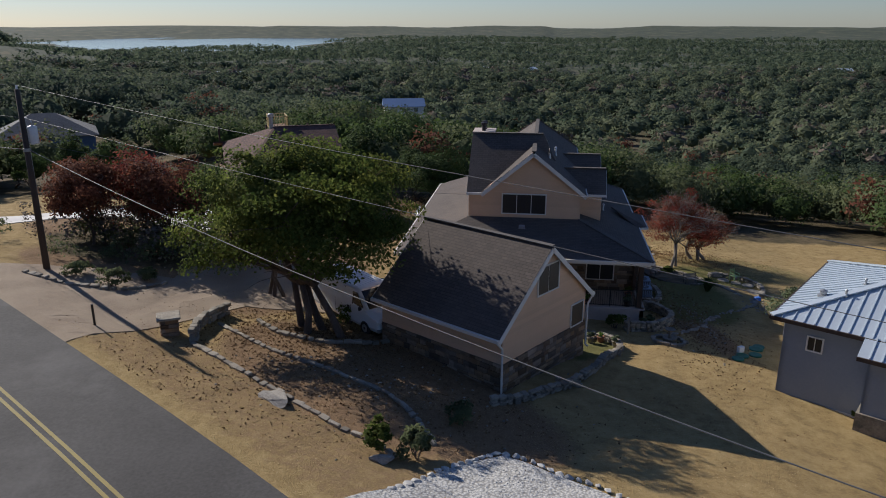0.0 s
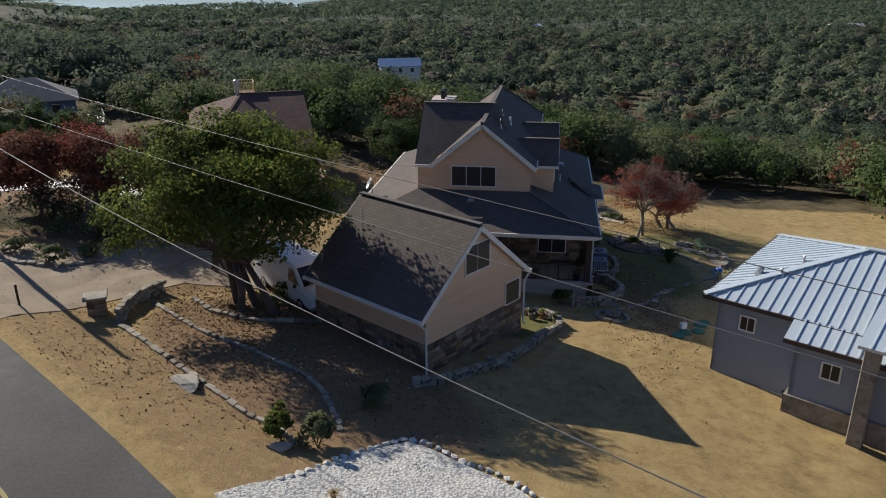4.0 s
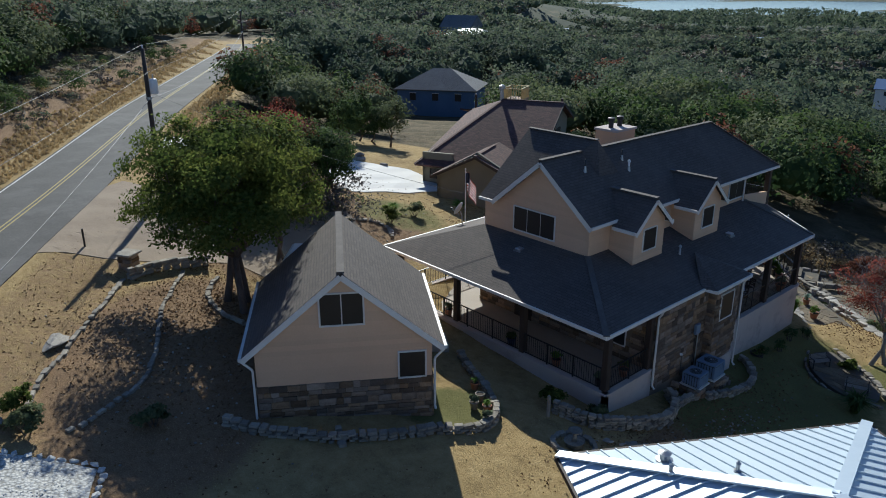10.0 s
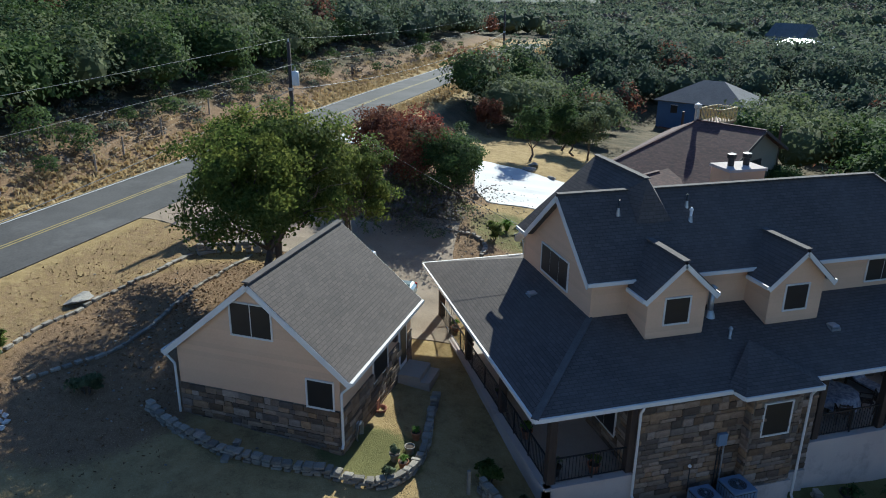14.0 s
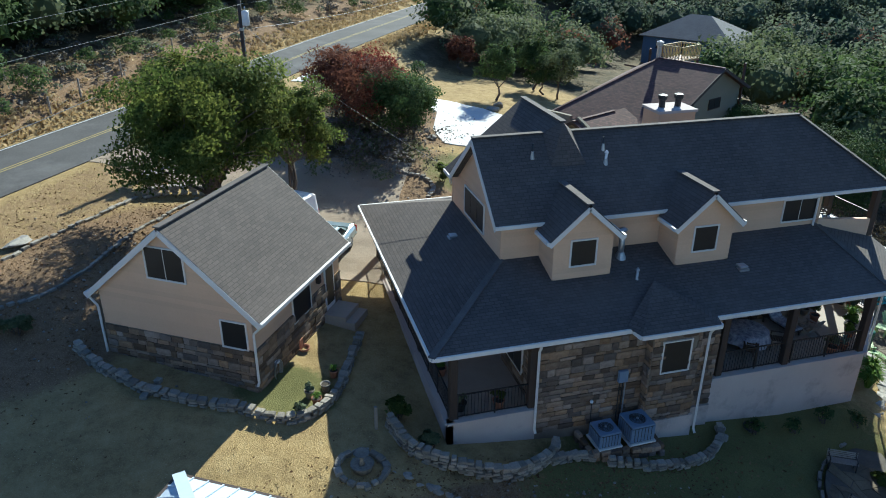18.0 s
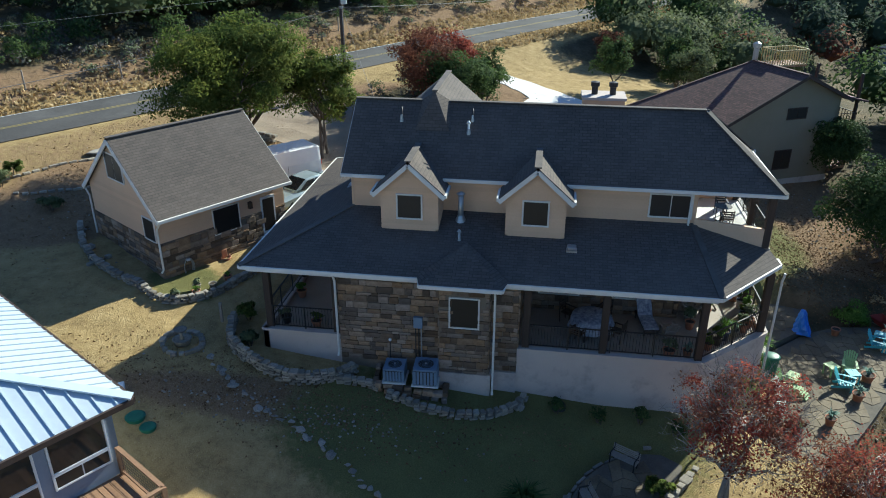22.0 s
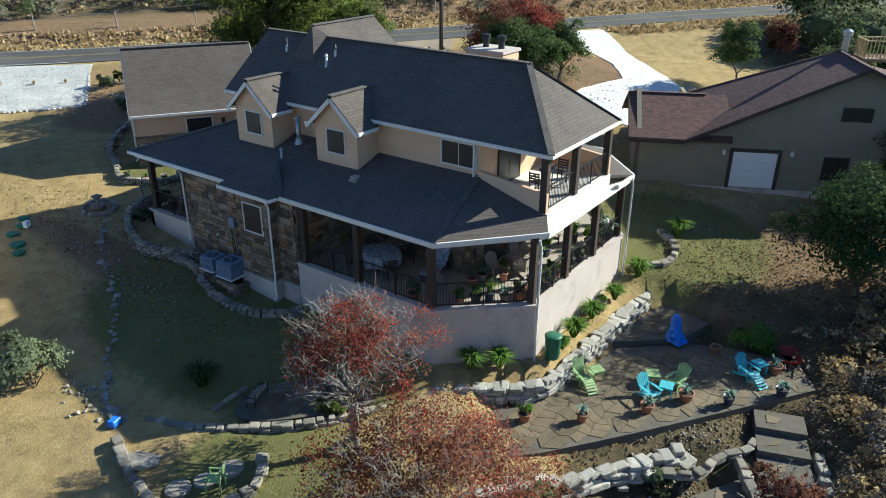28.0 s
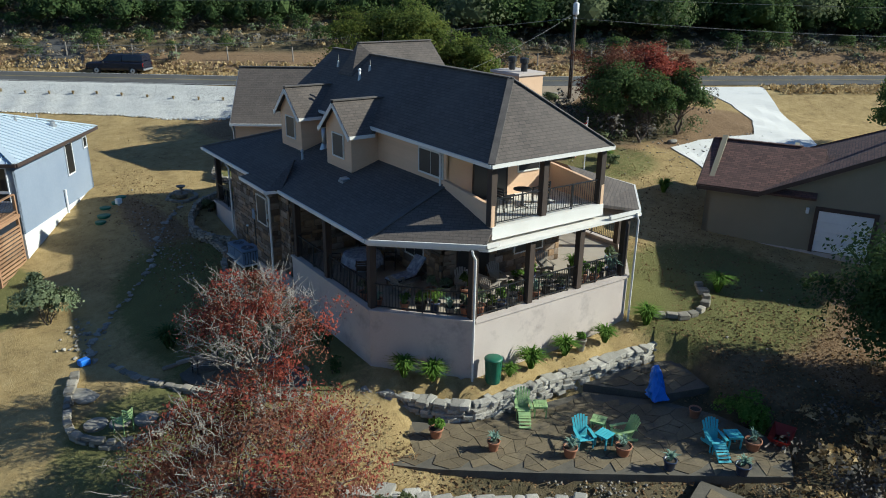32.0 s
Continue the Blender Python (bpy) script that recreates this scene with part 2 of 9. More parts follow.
def surface(name, dark, light, coarse=0.6, fine=12.0, rough=0.85, metal=0.0, bump=0.3, dist=0.01, vary=0.0, stretch=None, stain=None, stain_scale=0.25, sat=0.0):
    """A weathered surface: two scales of noise between two colours, stains, fine relief, and a tone of its own for each piece."""
    m, nt, b = shader(name)
    tc = nt.nodes.new("ShaderNodeTexCoord").outputs["Object"]
    big, small = noise_of(nt, tc, coarse, 4, 0.6, stretch), noise_of(nt, tc, fine, 5, 0.65, stretch)
    col = mix(nt, 0.5, ramp(nt, big, [(0.35, dark), (0.68, light)]), ramp(nt, small, [(0.3, dark), (0.72, light)]))
    if stain:
        s = noise_of(nt, tc, stain_scale, 6, 0.7)
        k = nt.nodes.new("ShaderNodeMapRange")
        k.inputs[1].default_value, k.inputs[2].default_value, k.inputs[4].default_value = 0.52, 0.7, 0.75
        nt.links.new(s, k.inputs[0])
        col = mix(nt, k.outputs[0], col, stain)
    if vary:
        info = nt.nodes.new("ShaderNodeObjectInfo").outputs["Random"]
        isl = nt.nodes.new("ShaderNodeNewGeometry").outputs["Random Per Island"]
        add = nt.nodes.new("ShaderNodeMath")
        add.operation = "ADD"
        nt.links.new(info, add.inputs[0])
        nt.links.new(isl, add.inputs[1])
        fr = nt.nodes.new("ShaderNodeMath")
        fr.operation = "FRACT"
        nt.links.new(add.outputs[0], fr.inputs[0])
        hsv = nt.nodes.new("ShaderNodeHueSaturation")
        v = nt.nodes.new("ShaderNodeMapRange")
        v.inputs[3].default_value, v.inputs[4].default_value = 1 - vary, 1 + vary
        nt.links.new(fr.outputs[0], v.inputs[0])
        nt.links.new(v.outputs[0], hsv.inputs["Value"])
        if sat:
            k5 = nt.nodes.new("ShaderNodeMath")
            k5.operation = "MULTIPLY"
            k5.inputs[1].default_value = 7.31
            nt.links.new(add.outputs[0], k5.inputs[0])
            f5 = nt.nodes.new("ShaderNodeMath")
            f5.operation = "FRACT"
            nt.links.new(k5.outputs[0], f5.inputs[0])
            s5 = nt.nodes.new("ShaderNodeMapRange")
            s5.inputs[3].default_value, s5.inputs[4].default_value = 1 - sat, 1 + sat * 0.5
            nt.links.new(f5.outputs[0], s5.inputs[0])
            nt.links.new(s5.outputs[0], hsv.inputs["Saturation"])
        nt.links.new(col, hsv.inputs["Color"])
        col = hsv.outputs[0]
    nt.links.new(col, b.inputs["Base Color"])
    b.inputs["Roughness"].default_value, b.inputs["Metallic"].default_value = rough, metal
    if bump:
        bump_from(nt, b, small, bump, dist)
    return m


def shingles(name, c1, c2, joint, light):
    """Asphalt shingles in courses, with worn patches, on the roof's own map."""
    m, nt, b = shader(name)
    uv = nt.nodes.new("ShaderNodeTexCoord").outputs["UV"]
    oc = nt.nodes.new("ShaderNodeTexCoord").outputs["Object"]
    br = nt.nodes.new("ShaderNodeTexBrick")
    br.inputs["Scale"].default_value = 1.0
    br.inputs["Brick Width"].default_value, br.inputs["Row Height"].default_value = 0.31, 0.145
    br.inputs["Mortar Size"].default_value, br.inputs["Mortar Smooth"].default_value = 0.013, 0.3
    br.inputs["Color1"].default_value, br.inputs["Color2"].default_value, br.inputs["Mortar"].default_value = (*c1, 1), (*c2, 1), (*joint, 1)
    br.offset = 0.41
    nt.links.new(uv, br.inputs["Vector"])
    big = noise_of(nt, oc, 0.35, 5, 0.65)
    fine = noise_of(nt, oc, 40, 3, 0.7)
    col = mix(nt, ramp(nt, big, [(0.4, (0, 0, 0)), (0.75, (0.55, 0.55, 0.55))]), br.outputs[0], light)
    col = mix(nt, 0.35, col, ramp(nt, fine, [(0.3, (0.15, 0.15, 0.15)), (0.7, (0.9, 0.9, 0.9))]), "OVERLAY")
    nt.links.new(col, b.inputs["Base Color"])
    b.inputs["Roughness"].default_value = 0.92
    inv = nt.nodes.new("ShaderNodeMath")
    inv.operation = "SUBTRACT"
    inv.inputs[0].default_value = 1.0
    nt.links.new(br.outputs[1], inv.inputs[1])
    bump_from(nt, b, inv.outputs[0], 0.3, 0.006)
    return m


def leaves(name, a, b_, c, through=0.25):
    """Foliage: a tone for each leaf spray and each plant, a little light coming through."""
    m, nt, b = shader(name)
    isl = nt.nodes.new("ShaderNodeNewGeometry").outputs["Random Per Island"]
    oc = nt.nodes.new("ShaderNodeTexCoord").outputs["Object"]
    big = noise_of(nt, oc, 0.5, 3)
    col = ramp(nt, isl, [(0.0, a), (0.55, b_), (1.0, c)])
    col = mix(nt, 0.35, col, ramp(nt, big, [(0.35, a), (0.7, c)]))
    nt.links.new(col, b.inputs["Base Color"])
    b.inputs["Roughness"].default_value = 0.85
    b.inputs["Specular IOR Level"].default_value = 0.12
    tr = nt.nodes.new("ShaderNodeBsdfTranslucent")
    nt.links.new(col, tr.inputs[0])
    ms = nt.nodes.new("ShaderNodeMixShader")
    ms.inputs[0].default_value = through
    nt.links.new(b.outputs[0], ms.inputs[1])
    nt.links.new(tr.outputs[0], ms.inputs[2])
    nt.links.new(ms.outputs[0], nt.nodes["Material Output"].inputs[0])
    return m


ROOF = shingles("brown_gray_shingles", (0.108, 0.086, 0.074), (0.078, 0.064, 0.056), (0.046, 0.039, 0.035), (0.14, 0.116, 0.1))
ROOF_B = shingles("red_brown_shingles", (0.165, 0.082, 0.066), (0.08, 0.042, 0.036), (0.045, 0.028, 0.025), (0.13, 0.075, 0.065))
CAP = surface("ridge_cap_shingles", (0.07, 0.06, 0.055), (0.15, 0.13, 0.115), 2, 25, 0.92, vary=0.15)
SIDING = surface("peach_beige_siding", (0.63, 0.405, 0.255), (0.71, 0.475, 0.305), 0.8, 14, 0.7, bump=0.12, vary=0.04)
TRIM = surface("cream_white_trim", (0.66, 0.62, 0.56), (0.76, 0.73, 0.68), 1, 20, 0.55, bump=0.08)
STUCCO = surface("weathered_lime_stucco", (0.45, 0.375, 0.335), (0.58, 0.5, 0.445), 0.5, 30, 0.9, bump=0.3, dist=0.004, stain=(0.3, 0.25, 0.23), stain_scale=0.8)
STONE = surface("tan_ledge_stone", (0.135, 0.082, 0.05), (0.29, 0.2, 0.125), 2.2, 18, 0.9, bump=0.6, dist=0.02, vary=0.6, sat=0.35)
MORTAR = surface("stone_wall_mortar", (0.16, 0.125, 0.09), (0.24, 0.19, 0.14), 2, 30, 0.95)
LIME = surface("pale_limestone", (0.17, 0.148, 0.118), (0.42, 0.375, 0.305), 1.6, 14, 0.92, bump=0.7, dist=0.03, vary=0.35, stain=(0.1, 0.095, 0.085), stain_scale=2.2)
SCREEN = surface("dark_solar_screen", (0.012, 0.011, 0.011), (0.02, 0.018, 0.017), 3, 60, 0.45, bump=0.1)
WOOD_DARK = surface("dark_stained_timber", (0.03, 0.02, 0.015), (0.075, 0.048, 0.034), 1, 16, 0.75, stretch=(1, 1, 0.15))
IRON = surface("black_wrought_iron", (0.012, 0.012, 0.013), (0.022, 0.022, 0.024), 4, 40, 0.5, bump=0.05)
FLOOR = surface("porch_concrete", (0.32, 0.27, 0.22), (0.42, 0.36, 0.3), 0.7, 18, 0.8)
RED_CAP = surface("red_brown_cap_shingles", (0.075, 0.04, 0.034), (0.125, 0.066, 0.055), 2, 25, 0.92, vary=0.15)
METAL_ROOF = surface("pale_galvanised_roof", (0.5, 0.57, 0.63), (0.58, 0.65, 0.7), 0.4, 6, 0.4, metal=0.2, bump=0.03)
BLUE_SIDING = surface("blue_gray_siding", (0.2, 0.24, 0.31), (0.25, 0.29, 0.36), 0.6, 12, 0.7, bump=0.1, vary=0.04)
DECK = surface("redwood_deck_boards", (0.2, 0.11, 0.06), (0.36, 0.21, 0.12), 1, 14, 0.75, vary=0.2)
OLIVE = surface("olive_beige_stucco", (0.21, 0.185, 0.13), (0.26, 0.23, 0.165), 0.5, 20, 0.9, bump=0.2)
BROWN_TRIM = surface("dark_brown_trim", (0.04, 0.025, 0.02), (0.07, 0.045, 0.035), 2, 20, 0.7)
WHITE = surface("white_enamel", (0.7, 0.7, 0.7), (0.8, 0.8, 0.8), 1, 10, 0.35, bump=0.02)
CONCRETE = surface("pale_new_concrete", (0.62, 0.6, 0.56), (0.72, 0.7, 0.66), 0.3, 9, 0.85, stain=(0.58, 0.56, 0.52), stain_scale=0.3)
GALV = surface("galvanised_steel", (0.35, 0.36, 0.37), (0.5, 0.5, 0.5), 3, 20, 0.4, metal=0.7, bump=0.05)
AC_BLUE = surface("blue_gray_condenser_paint", (0.15, 0.21, 0.29), (0.2, 0.27, 0.36), 2, 16, 0.5, bump=0.05)
BLACK = surface("black_plastic", (0.012, 0.012, 0.012), (0.025, 0.025, 0.025), 2, 20, 0.45, bump=0.05)
GREEN = surface("green_plastic", (0.01, 0.09, 0.05), (0.02, 0.14, 0.08), 3, 20, 0.5, bump=0.05)
TERRA = surface("terracotta", (0.32, 0.13, 0.07), (0.42, 0.19, 0.11), 5, 30, 0.85)
GLAZE = surface("dark_blue_glazed_pot", (0.02, 0.03, 0.07), (0.04, 0.06, 0.12), 5, 30, 0.3)
TEAL = surface("turquoise_paint", (0.06, 0.36, 0.42), (0.1, 0.46, 0.52), 4, 30, 0.6)
LIMEGREEN = surface("light_green_paint", (0.28, 0.42, 0.16), (0.38, 0.52, 0.24), 4, 30, 0.6)
RED = surface("red_paint", (0.35, 0.04, 0.03), (0.45, 0.07, 0.05), 4, 30, 0.55)
BLUE_TARP = surface("blue_tarpaulin", (0.02, 0.14, 0.6), (0.04, 0.22, 0.75), 4, 30, 0.4)
BARK = surface("gray_brown_bark", (0.06, 0.045, 0.035), (0.16, 0.125, 0.1), 3, 22, 0.95, bump=0.8, dist=0.03, stretch=(1, 1, 0.25))
PALE_BARK = surface("pale_gray_bark", (0.17, 0.15, 0.13), (0.3, 0.27, 0.235), 3, 22, 0.95, bump=0.5, dist=0.02)
POLE = surface("creosoted_pole", (0.05, 0.035, 0.028), (0.1, 0.075, 0.06), 2, 20, 0.9, stretch=(1, 1, 0.1))
WIRE = surface("aluminium_cable", (0.13, 0.13, 0.13), (0.2, 0.2, 0.2), 3, 9, 0.6, metal=0.3, bump=0)
OAK = leaves("live_oak_leaves", (0.045, 0.075, 0.018), (0.105, 0.15, 0.033), (0.22, 0.25, 0.07), 0.55)
# lighter copy of the live oak leaves, sun on the sprays put into colour
OAK_SUN = leaves("sunlit_oak_leaves", (0.085, 0.112, 0.024), (0.145, 0.172, 0.038), (0.24, 0.25, 0.066), 0.55)
CEDAR = leaves("cedar_sprays", (0.04, 0.07, 0.026), (0.068, 0.112, 0.036), (0.125, 0.17, 0.056), 0.4)
SCRUB = leaves("oak_scrub_leaves", (0.085, 0.108, 0.054), (0.13, 0.16, 0.076), (0.2, 0.22, 0.11), 0.4)
REDLEAF = leaves("red_oak_leaves", (0.155, 0.034, 0.026), (0.275, 0.064, 0.045), (0.4, 0.115, 0.078), 0.45)
DULLRED = leaves("dull_red_leaves", (0.1, 0.04, 0.028), (0.19, 0.075, 0.045), (0.28, 0.13, 0.08), 0.4)
TWIG = leaves("bare_gray_twigs", (0.075, 0.068, 0.058), (0.125, 0.112, 0.094), (0.2, 0.175, 0.15), 0.05)
SAGE = leaves("sage_green_leaves", (0.1, 0.13, 0.07), (0.16, 0.19, 0.1), (0.24, 0.27, 0.16))
LUSH = leaves("bright_green_blades", (0.06, 0.13, 0.02), (0.12, 0.22, 0.035), (0.22, 0.32, 0.07), 0.35)
STRAW = leaves("dry_straw_grass", (0.3, 0.21, 0.1), (0.45, 0.33, 0.17), (0.58, 0.45, 0.26), 0.3)

# ---- ground, road, drives ----
ROAD = np.array([(95, -66), (40, -24.2), (11.6, -1.9), (-7.0, 13.15), (-29.1, 27.8), (-52.4, 42.1), (-109, 81.4), (-150, 104), (-190, 138), (-205, 190), (-240, 250)], float)
BUMPS = [(10.5, 34, 0.5, 6), (-2, 63, -0.6, 6), (-16, 60, -0.25, 7), (-15, 43, 0.4, 6), (0, 24.5, -0.45, 4), (7.8, 64.5, -1.1, 4.2), (-13, 30, -0.35, 8), (-70, 98, -4.4, 30), (-152, 186, -4.5, 45)]

SKIRT = [(6.4, 51.0), (6.4, 54.4), (3.65, 57.35), (-4.2, 57.35), (-6.4, 55.2)]


def road_height(x):
    return 6.45 + 0.012 * np.clip(-x - 5, 0, 105) - 0.08 * np.clip(-x - 118, 0, 130)


def road_side(x, y):
    """Distance from the road's middle line, positive on the houses' side, and the x of the nearest point on it."""
    best, side, foot = np.full(np.shape(x), 1e9), np.zeros(np.shape(x)), np.zeros(np.shape(x))
    for (ax, ay), (bx, by) in zip(ROAD, ROAD[1:]):
        dx, dy = bx - ax, by - ay
        u = np.clip(((x - ax) * dx + (y - ay) * dy) / (dx * dx + dy * dy), 0, 1)
        px, py = ax + u * dx, ay + u * dy
        d = np.hypot(x - px, y - py)
        near = d < best
        best = np.where(near, d, best)
        side = np.where(near, np.sign(dy * (x - ax) - dx * (y - ay)), side)
        foot = np.where(near, px, foot)
    return best * np.where(side == 0, 1, side), foot


def waves(x, y, size, seed):
    """Smooth rolling unevenness, about -1 to 1."""
    r = np.random.default_rng(seed)
    out = 0.0
    for k in range(6):
        a, p, f = r.uniform(0, math.tau), r.uniform(0, math.tau), r.uniform(0.7, 1.9) / size * math.tau
        out = out + np.sin((x * math.cos(a) + y * math.sin(a)) * f + p)
    return out / 4.0


def disc(x, y, cx, cy, rx, ry, turn=0, soft=0.35):
    c, s = math.cos(radians(turn)), math.sin(radians(turn))
    u, v = (x - cx) * c + (y - cy) * s, -(x - cx) * s + (y - cy) * c
    return 1 - smooth(1 - soft, 1 + soft, np.hypot(u / rx, v / ry))


def height(x, y):
    x, y = np.asarray(x, float), np.asarray(y, float)
    z = 7.49 - 0.099 * np.clip(x, -30, 22) - 0.109 * np.clip(y, 0, 66)
    z = z + 0.021 * (np.clip(y, 39, 72) - 42) * smooth(-40, -12, x)
    for bx, by, h, r in BUMPS:
        z = z + h * np.exp(-((x - bx) ** 2 + (y - by) ** 2) / r**2)
    v = y - 64 + np.where(x < -5, 0.75, 0.25) * (x + 5)
    z = z - 22 * smooth(-4, 150, v)
    far = np.hypot(x - 10, y - 30)
    z = z - 14 * smooth(450, 1400, far) + 5 * waves(x, y, 420, 5) * smooth(150, 500, far) + 26 * smooth(3000, 4700, far) * (1 + 0.45 * waves(x, y, 900, 8))
    z = z + 0.05 * waves(x, y, 3.5, 3) * smooth(2, 10, np.hypot(x, np.clip(y - 45, -8, 8)))
    d, foot = road_side(x, y)
    zr = road_height(foot)
    east = smooth(3.2, 6.5 + 0.35 * np.clip(-foot - 30, 0, 80), d)
    z = np.where(d > 0, lerp(zr, z, east), z)
    hill = zr + 1.3 * smooth(4.5, 9, -d) + 0.17 * np.clip(-d - 8, 0, 240) * (1 - smooth(95, 160, -foot)) + 1.2 * waves(x, y, 40, 9) * smooth(10, 40, -d) - 0.25 * smooth(3.2, 4.2, -d) * (1 - smooth(4.2, 5.5, -d))
    z = np.where(d <= 0, hill * (1 - smooth(250, 500, -d)) + z * smooth(250, 500, -d), z)
    for cx, cy, rx, ry, turn, top in ((1.2, 61.2, 6.6, 3.4, -40, 0.22), (-2.6, 60.2, 2.6, 2.2, 0, 0.42), (10.2, 51.8, 2.3, 2.3, 0, 0.75), (1.8, 66.2, 2.4, 1.5, 20, -0.3), (6.6, 64.6, 3.6, 3.2, 0, -0.6)):
        z = lerp(z, np.minimum(z, top), disc(x, y, cx, cy, rx, ry, turn, 0.12))
    for (ax, ay), (bx, by) in zip(SKIRT, SKIRT[1:]):                # the planted strip at the foot of the stucco walls
        u = np.clip(((x - ax) * (bx - ax) + (y - ay) * (by - ay)) / ((bx - ax) ** 2 + (by - ay) ** 2), 0, 1)
        d0 = np.hypot(x - ax - u * (bx - ax), y - ay - u * (by - ay))
        z = lerp(z, np.maximum(z, 1.5), 1 - smooth(0.55, 0.95, d0))
    along_, across = -0.44 * (x + 1270) + 0.9 * (y - 2600), 0.9 * (x + 1270) + 0.44 * (y - 2600)
    lake = np.hypot(along_ * 0.45, across) + 130 * waves(x, y, 700, 21)
    z = z - 17 * (1 - smooth(430, 720, lake))
    z = z + 16 * np.exp(-((x + 520) ** 2 + (y - 560) ** 2) / 150**2)
    return z


def hz(x, y):
    return float(height(x, y))


def spaced(lo, hi, step, far, grow=1.16):
    mid = list(np.arange(lo, hi + step / 2, step))
    out, s = [], step
    a, b = [], []
    p = lo
    while p > -far:
        s *= grow
        p -= s
        a.append(p)
    p, s = hi, step
    while p < far:
        s *= grow
        p += s
        b.append(p)
    return np.array(a[::-1] + mid + b)


def ground_material():
    """Dry winter lawn, bare garden soil, greener shaded turf, gravelly scrub on the hill and leaf litter in the woods."""
    m, nt, b = shader("winter_ground")
    oc = nt.nodes.new("ShaderNodeTexCoord").outputs["Object"]
    attr = nt.nodes.new("ShaderNodeVertexColor")
    attr.layer_name = "zone"
    sep = nt.nodes.new("ShaderNodeSeparateColor")
    nt.links.new(attr.outputs[0], sep.inputs[0])
    n1, n2, n3 = noise_of(nt, oc, 0.35, 6, 0.7), noise_of(nt, oc, 3.2, 6, 0.75), noise_of(nt, oc, 22, 4, 0.75)
    lawn = mix(nt, 0.5, ramp(nt, n1, [(0.35, (0.29, 0.19, 0.08)), (0.65, (0.46, 0.33, 0.15))]), ramp(nt, n3, [(0.3, (0.17, 0.12, 0.055)), (0.7, (0.5, 0.4, 0.22))]))
    lawn = mix(nt, 0.4, lawn, ramp(nt, noise_of(nt, oc, 1.4, 8, 0.8), [(0.36, (0.15, 0.1, 0.042)), (0.5, (0.4, 0.28, 0.12)), (0.64, (0.54, 0.4, 0.2))]))
    green = mix(nt, 0.5, ramp(nt, n1, [(0.35, (0.11, 0.11, 0.04)), (0.65, (0.2, 0.19, 0.07))]), ramp(nt, n3, [(0.3, (0.08, 0.08, 0.03)), (0.7, (0.26, 0.24, 0.1))]))
    soil = mix(nt, 0.55, ramp(nt, n2, [(0.35, (0.17, 0.098, 0.05)), (0.7, (0.36, 0.235, 0.13))]), ramp(nt, n3, [(0.35, (0.12, 0.072, 0.038)), (0.72, (0.44, 0.315, 0.2))]))
    wood = mix(nt, 0.5, ramp(nt, n2, [(0.3, (0.05, 0.045, 0.025)), (0.7, (0.17, 0.13, 0.08))]), ramp(nt, n1, [(0.42, (0.06, 0.055, 0.028)), (0.62, (0.22, 0.165, 0.1))]))

    def edge(channel):
        s = nt.nodes.new("ShaderNodeMath")
        s.operation = "MULTIPLY_ADD"
        nt.links.new(n2, s.inputs[0])
        s.inputs[1].default_value = 0.7
        nt.links.new(channel, s.inputs[2])
        k = nt.nodes.new("ShaderNodeMapRange")
        k.inputs[1].default_value, k.inputs[2].default_value = 0.72, 0.98
        nt.links.new(s.outputs[0], k.inputs[0])
        return k.outputs[0]

    col = mix(nt, edge(sep.outputs[0]), lawn, soil)
    col = mix(nt, edge(sep.outputs[1]), col, green)
    col = mix(nt, edge(sep.outputs[2]), col, wood)
    # far woods and tan glades, their ramp lightened to carry distance haze
    col = mix(nt, attr.outputs["Alpha"], col, ramp(nt, noise_of(nt, oc, 0.02, 6, 0.75), [(0.35, (0.05, 0.066, 0.05)), (0.56, (0.09, 0.1, 0.07)), (0.74, (0.27, 0.22, 0.145))]))
    nt.links.new(col, b.inputs["Base Color"])
    b.inputs["Roughness"].default_value = 0.95
    b.inputs["Specular IOR Level"].default_value = 0.1
    bump_from(nt, b, n3, 0.8, 0.06)
    return m


gx, gy = spaced(-62, 34, 0.6, 4800), spaced(-12, 78, 0.6, 4800)
X, Y = np.meshgrid(gx, gy)
Z = height(X, Y)
nx, ny = len(gx), len(gy)
ground_mesh = bpy.data.meshes.new("ground")
quads = (np.arange(ny - 1)[:, None] * nx + np.arange(nx - 1)[None, :]).ravel()
ground_mesh.from_pydata(np.c_[X.ravel(), Y.ravel(), Z.ravel()].tolist(), [], np.c_[quads, quads + 1, quads + 1 + nx, quads + nx].tolist())
D, FOOT = road_side(X, Y)
soil_zone = np.maximum.reduce([disc(X, Y, -5.5, 25.5, 8.5, 4.3, -33), disc(X, Y, -16, 38, 7, 8) * 0.9, disc(X, Y, -12, 67, 9, 7) * 0.8, disc(X, Y, 8.8, 41, 1.4, 9, 8) * 0.75,
                               disc(X, Y, 2.5, 66, 7, 5) * 0.8, 0.5 * smooth(3.2, 3.8, D) * (1 - smooth(7, 9.5, D)) * (1 - smooth(-2, 4, X)) * smooth(-30, -20, X), disc(X, Y, -22, 36, 6, 4) * 0.9, disc(X, Y, -27, 44, 6, 5), 0.8 * smooth(4.6, 6, -D) * (1 - smooth(30, 60, -D))])
green_zone = np.maximum.reduce([disc(X, Y, 8.6, 47, 4.5, 8, 10) * 0.85, disc(X, Y, 13.5, 53, 3.5, 3) * 0.8, disc(X, Y, -9, 58, 5, 5) * 0.75, disc(X, Y, 2.7, 32.6, 1.6, 2.2, -33) * 0.75, disc(X, Y, 17, 40, 2, 3) * 0.9, disc(X, Y, -16, 45, 4, 3) * 0.6, disc(X, Y, 16, 57, 7, 5) * 0.5])
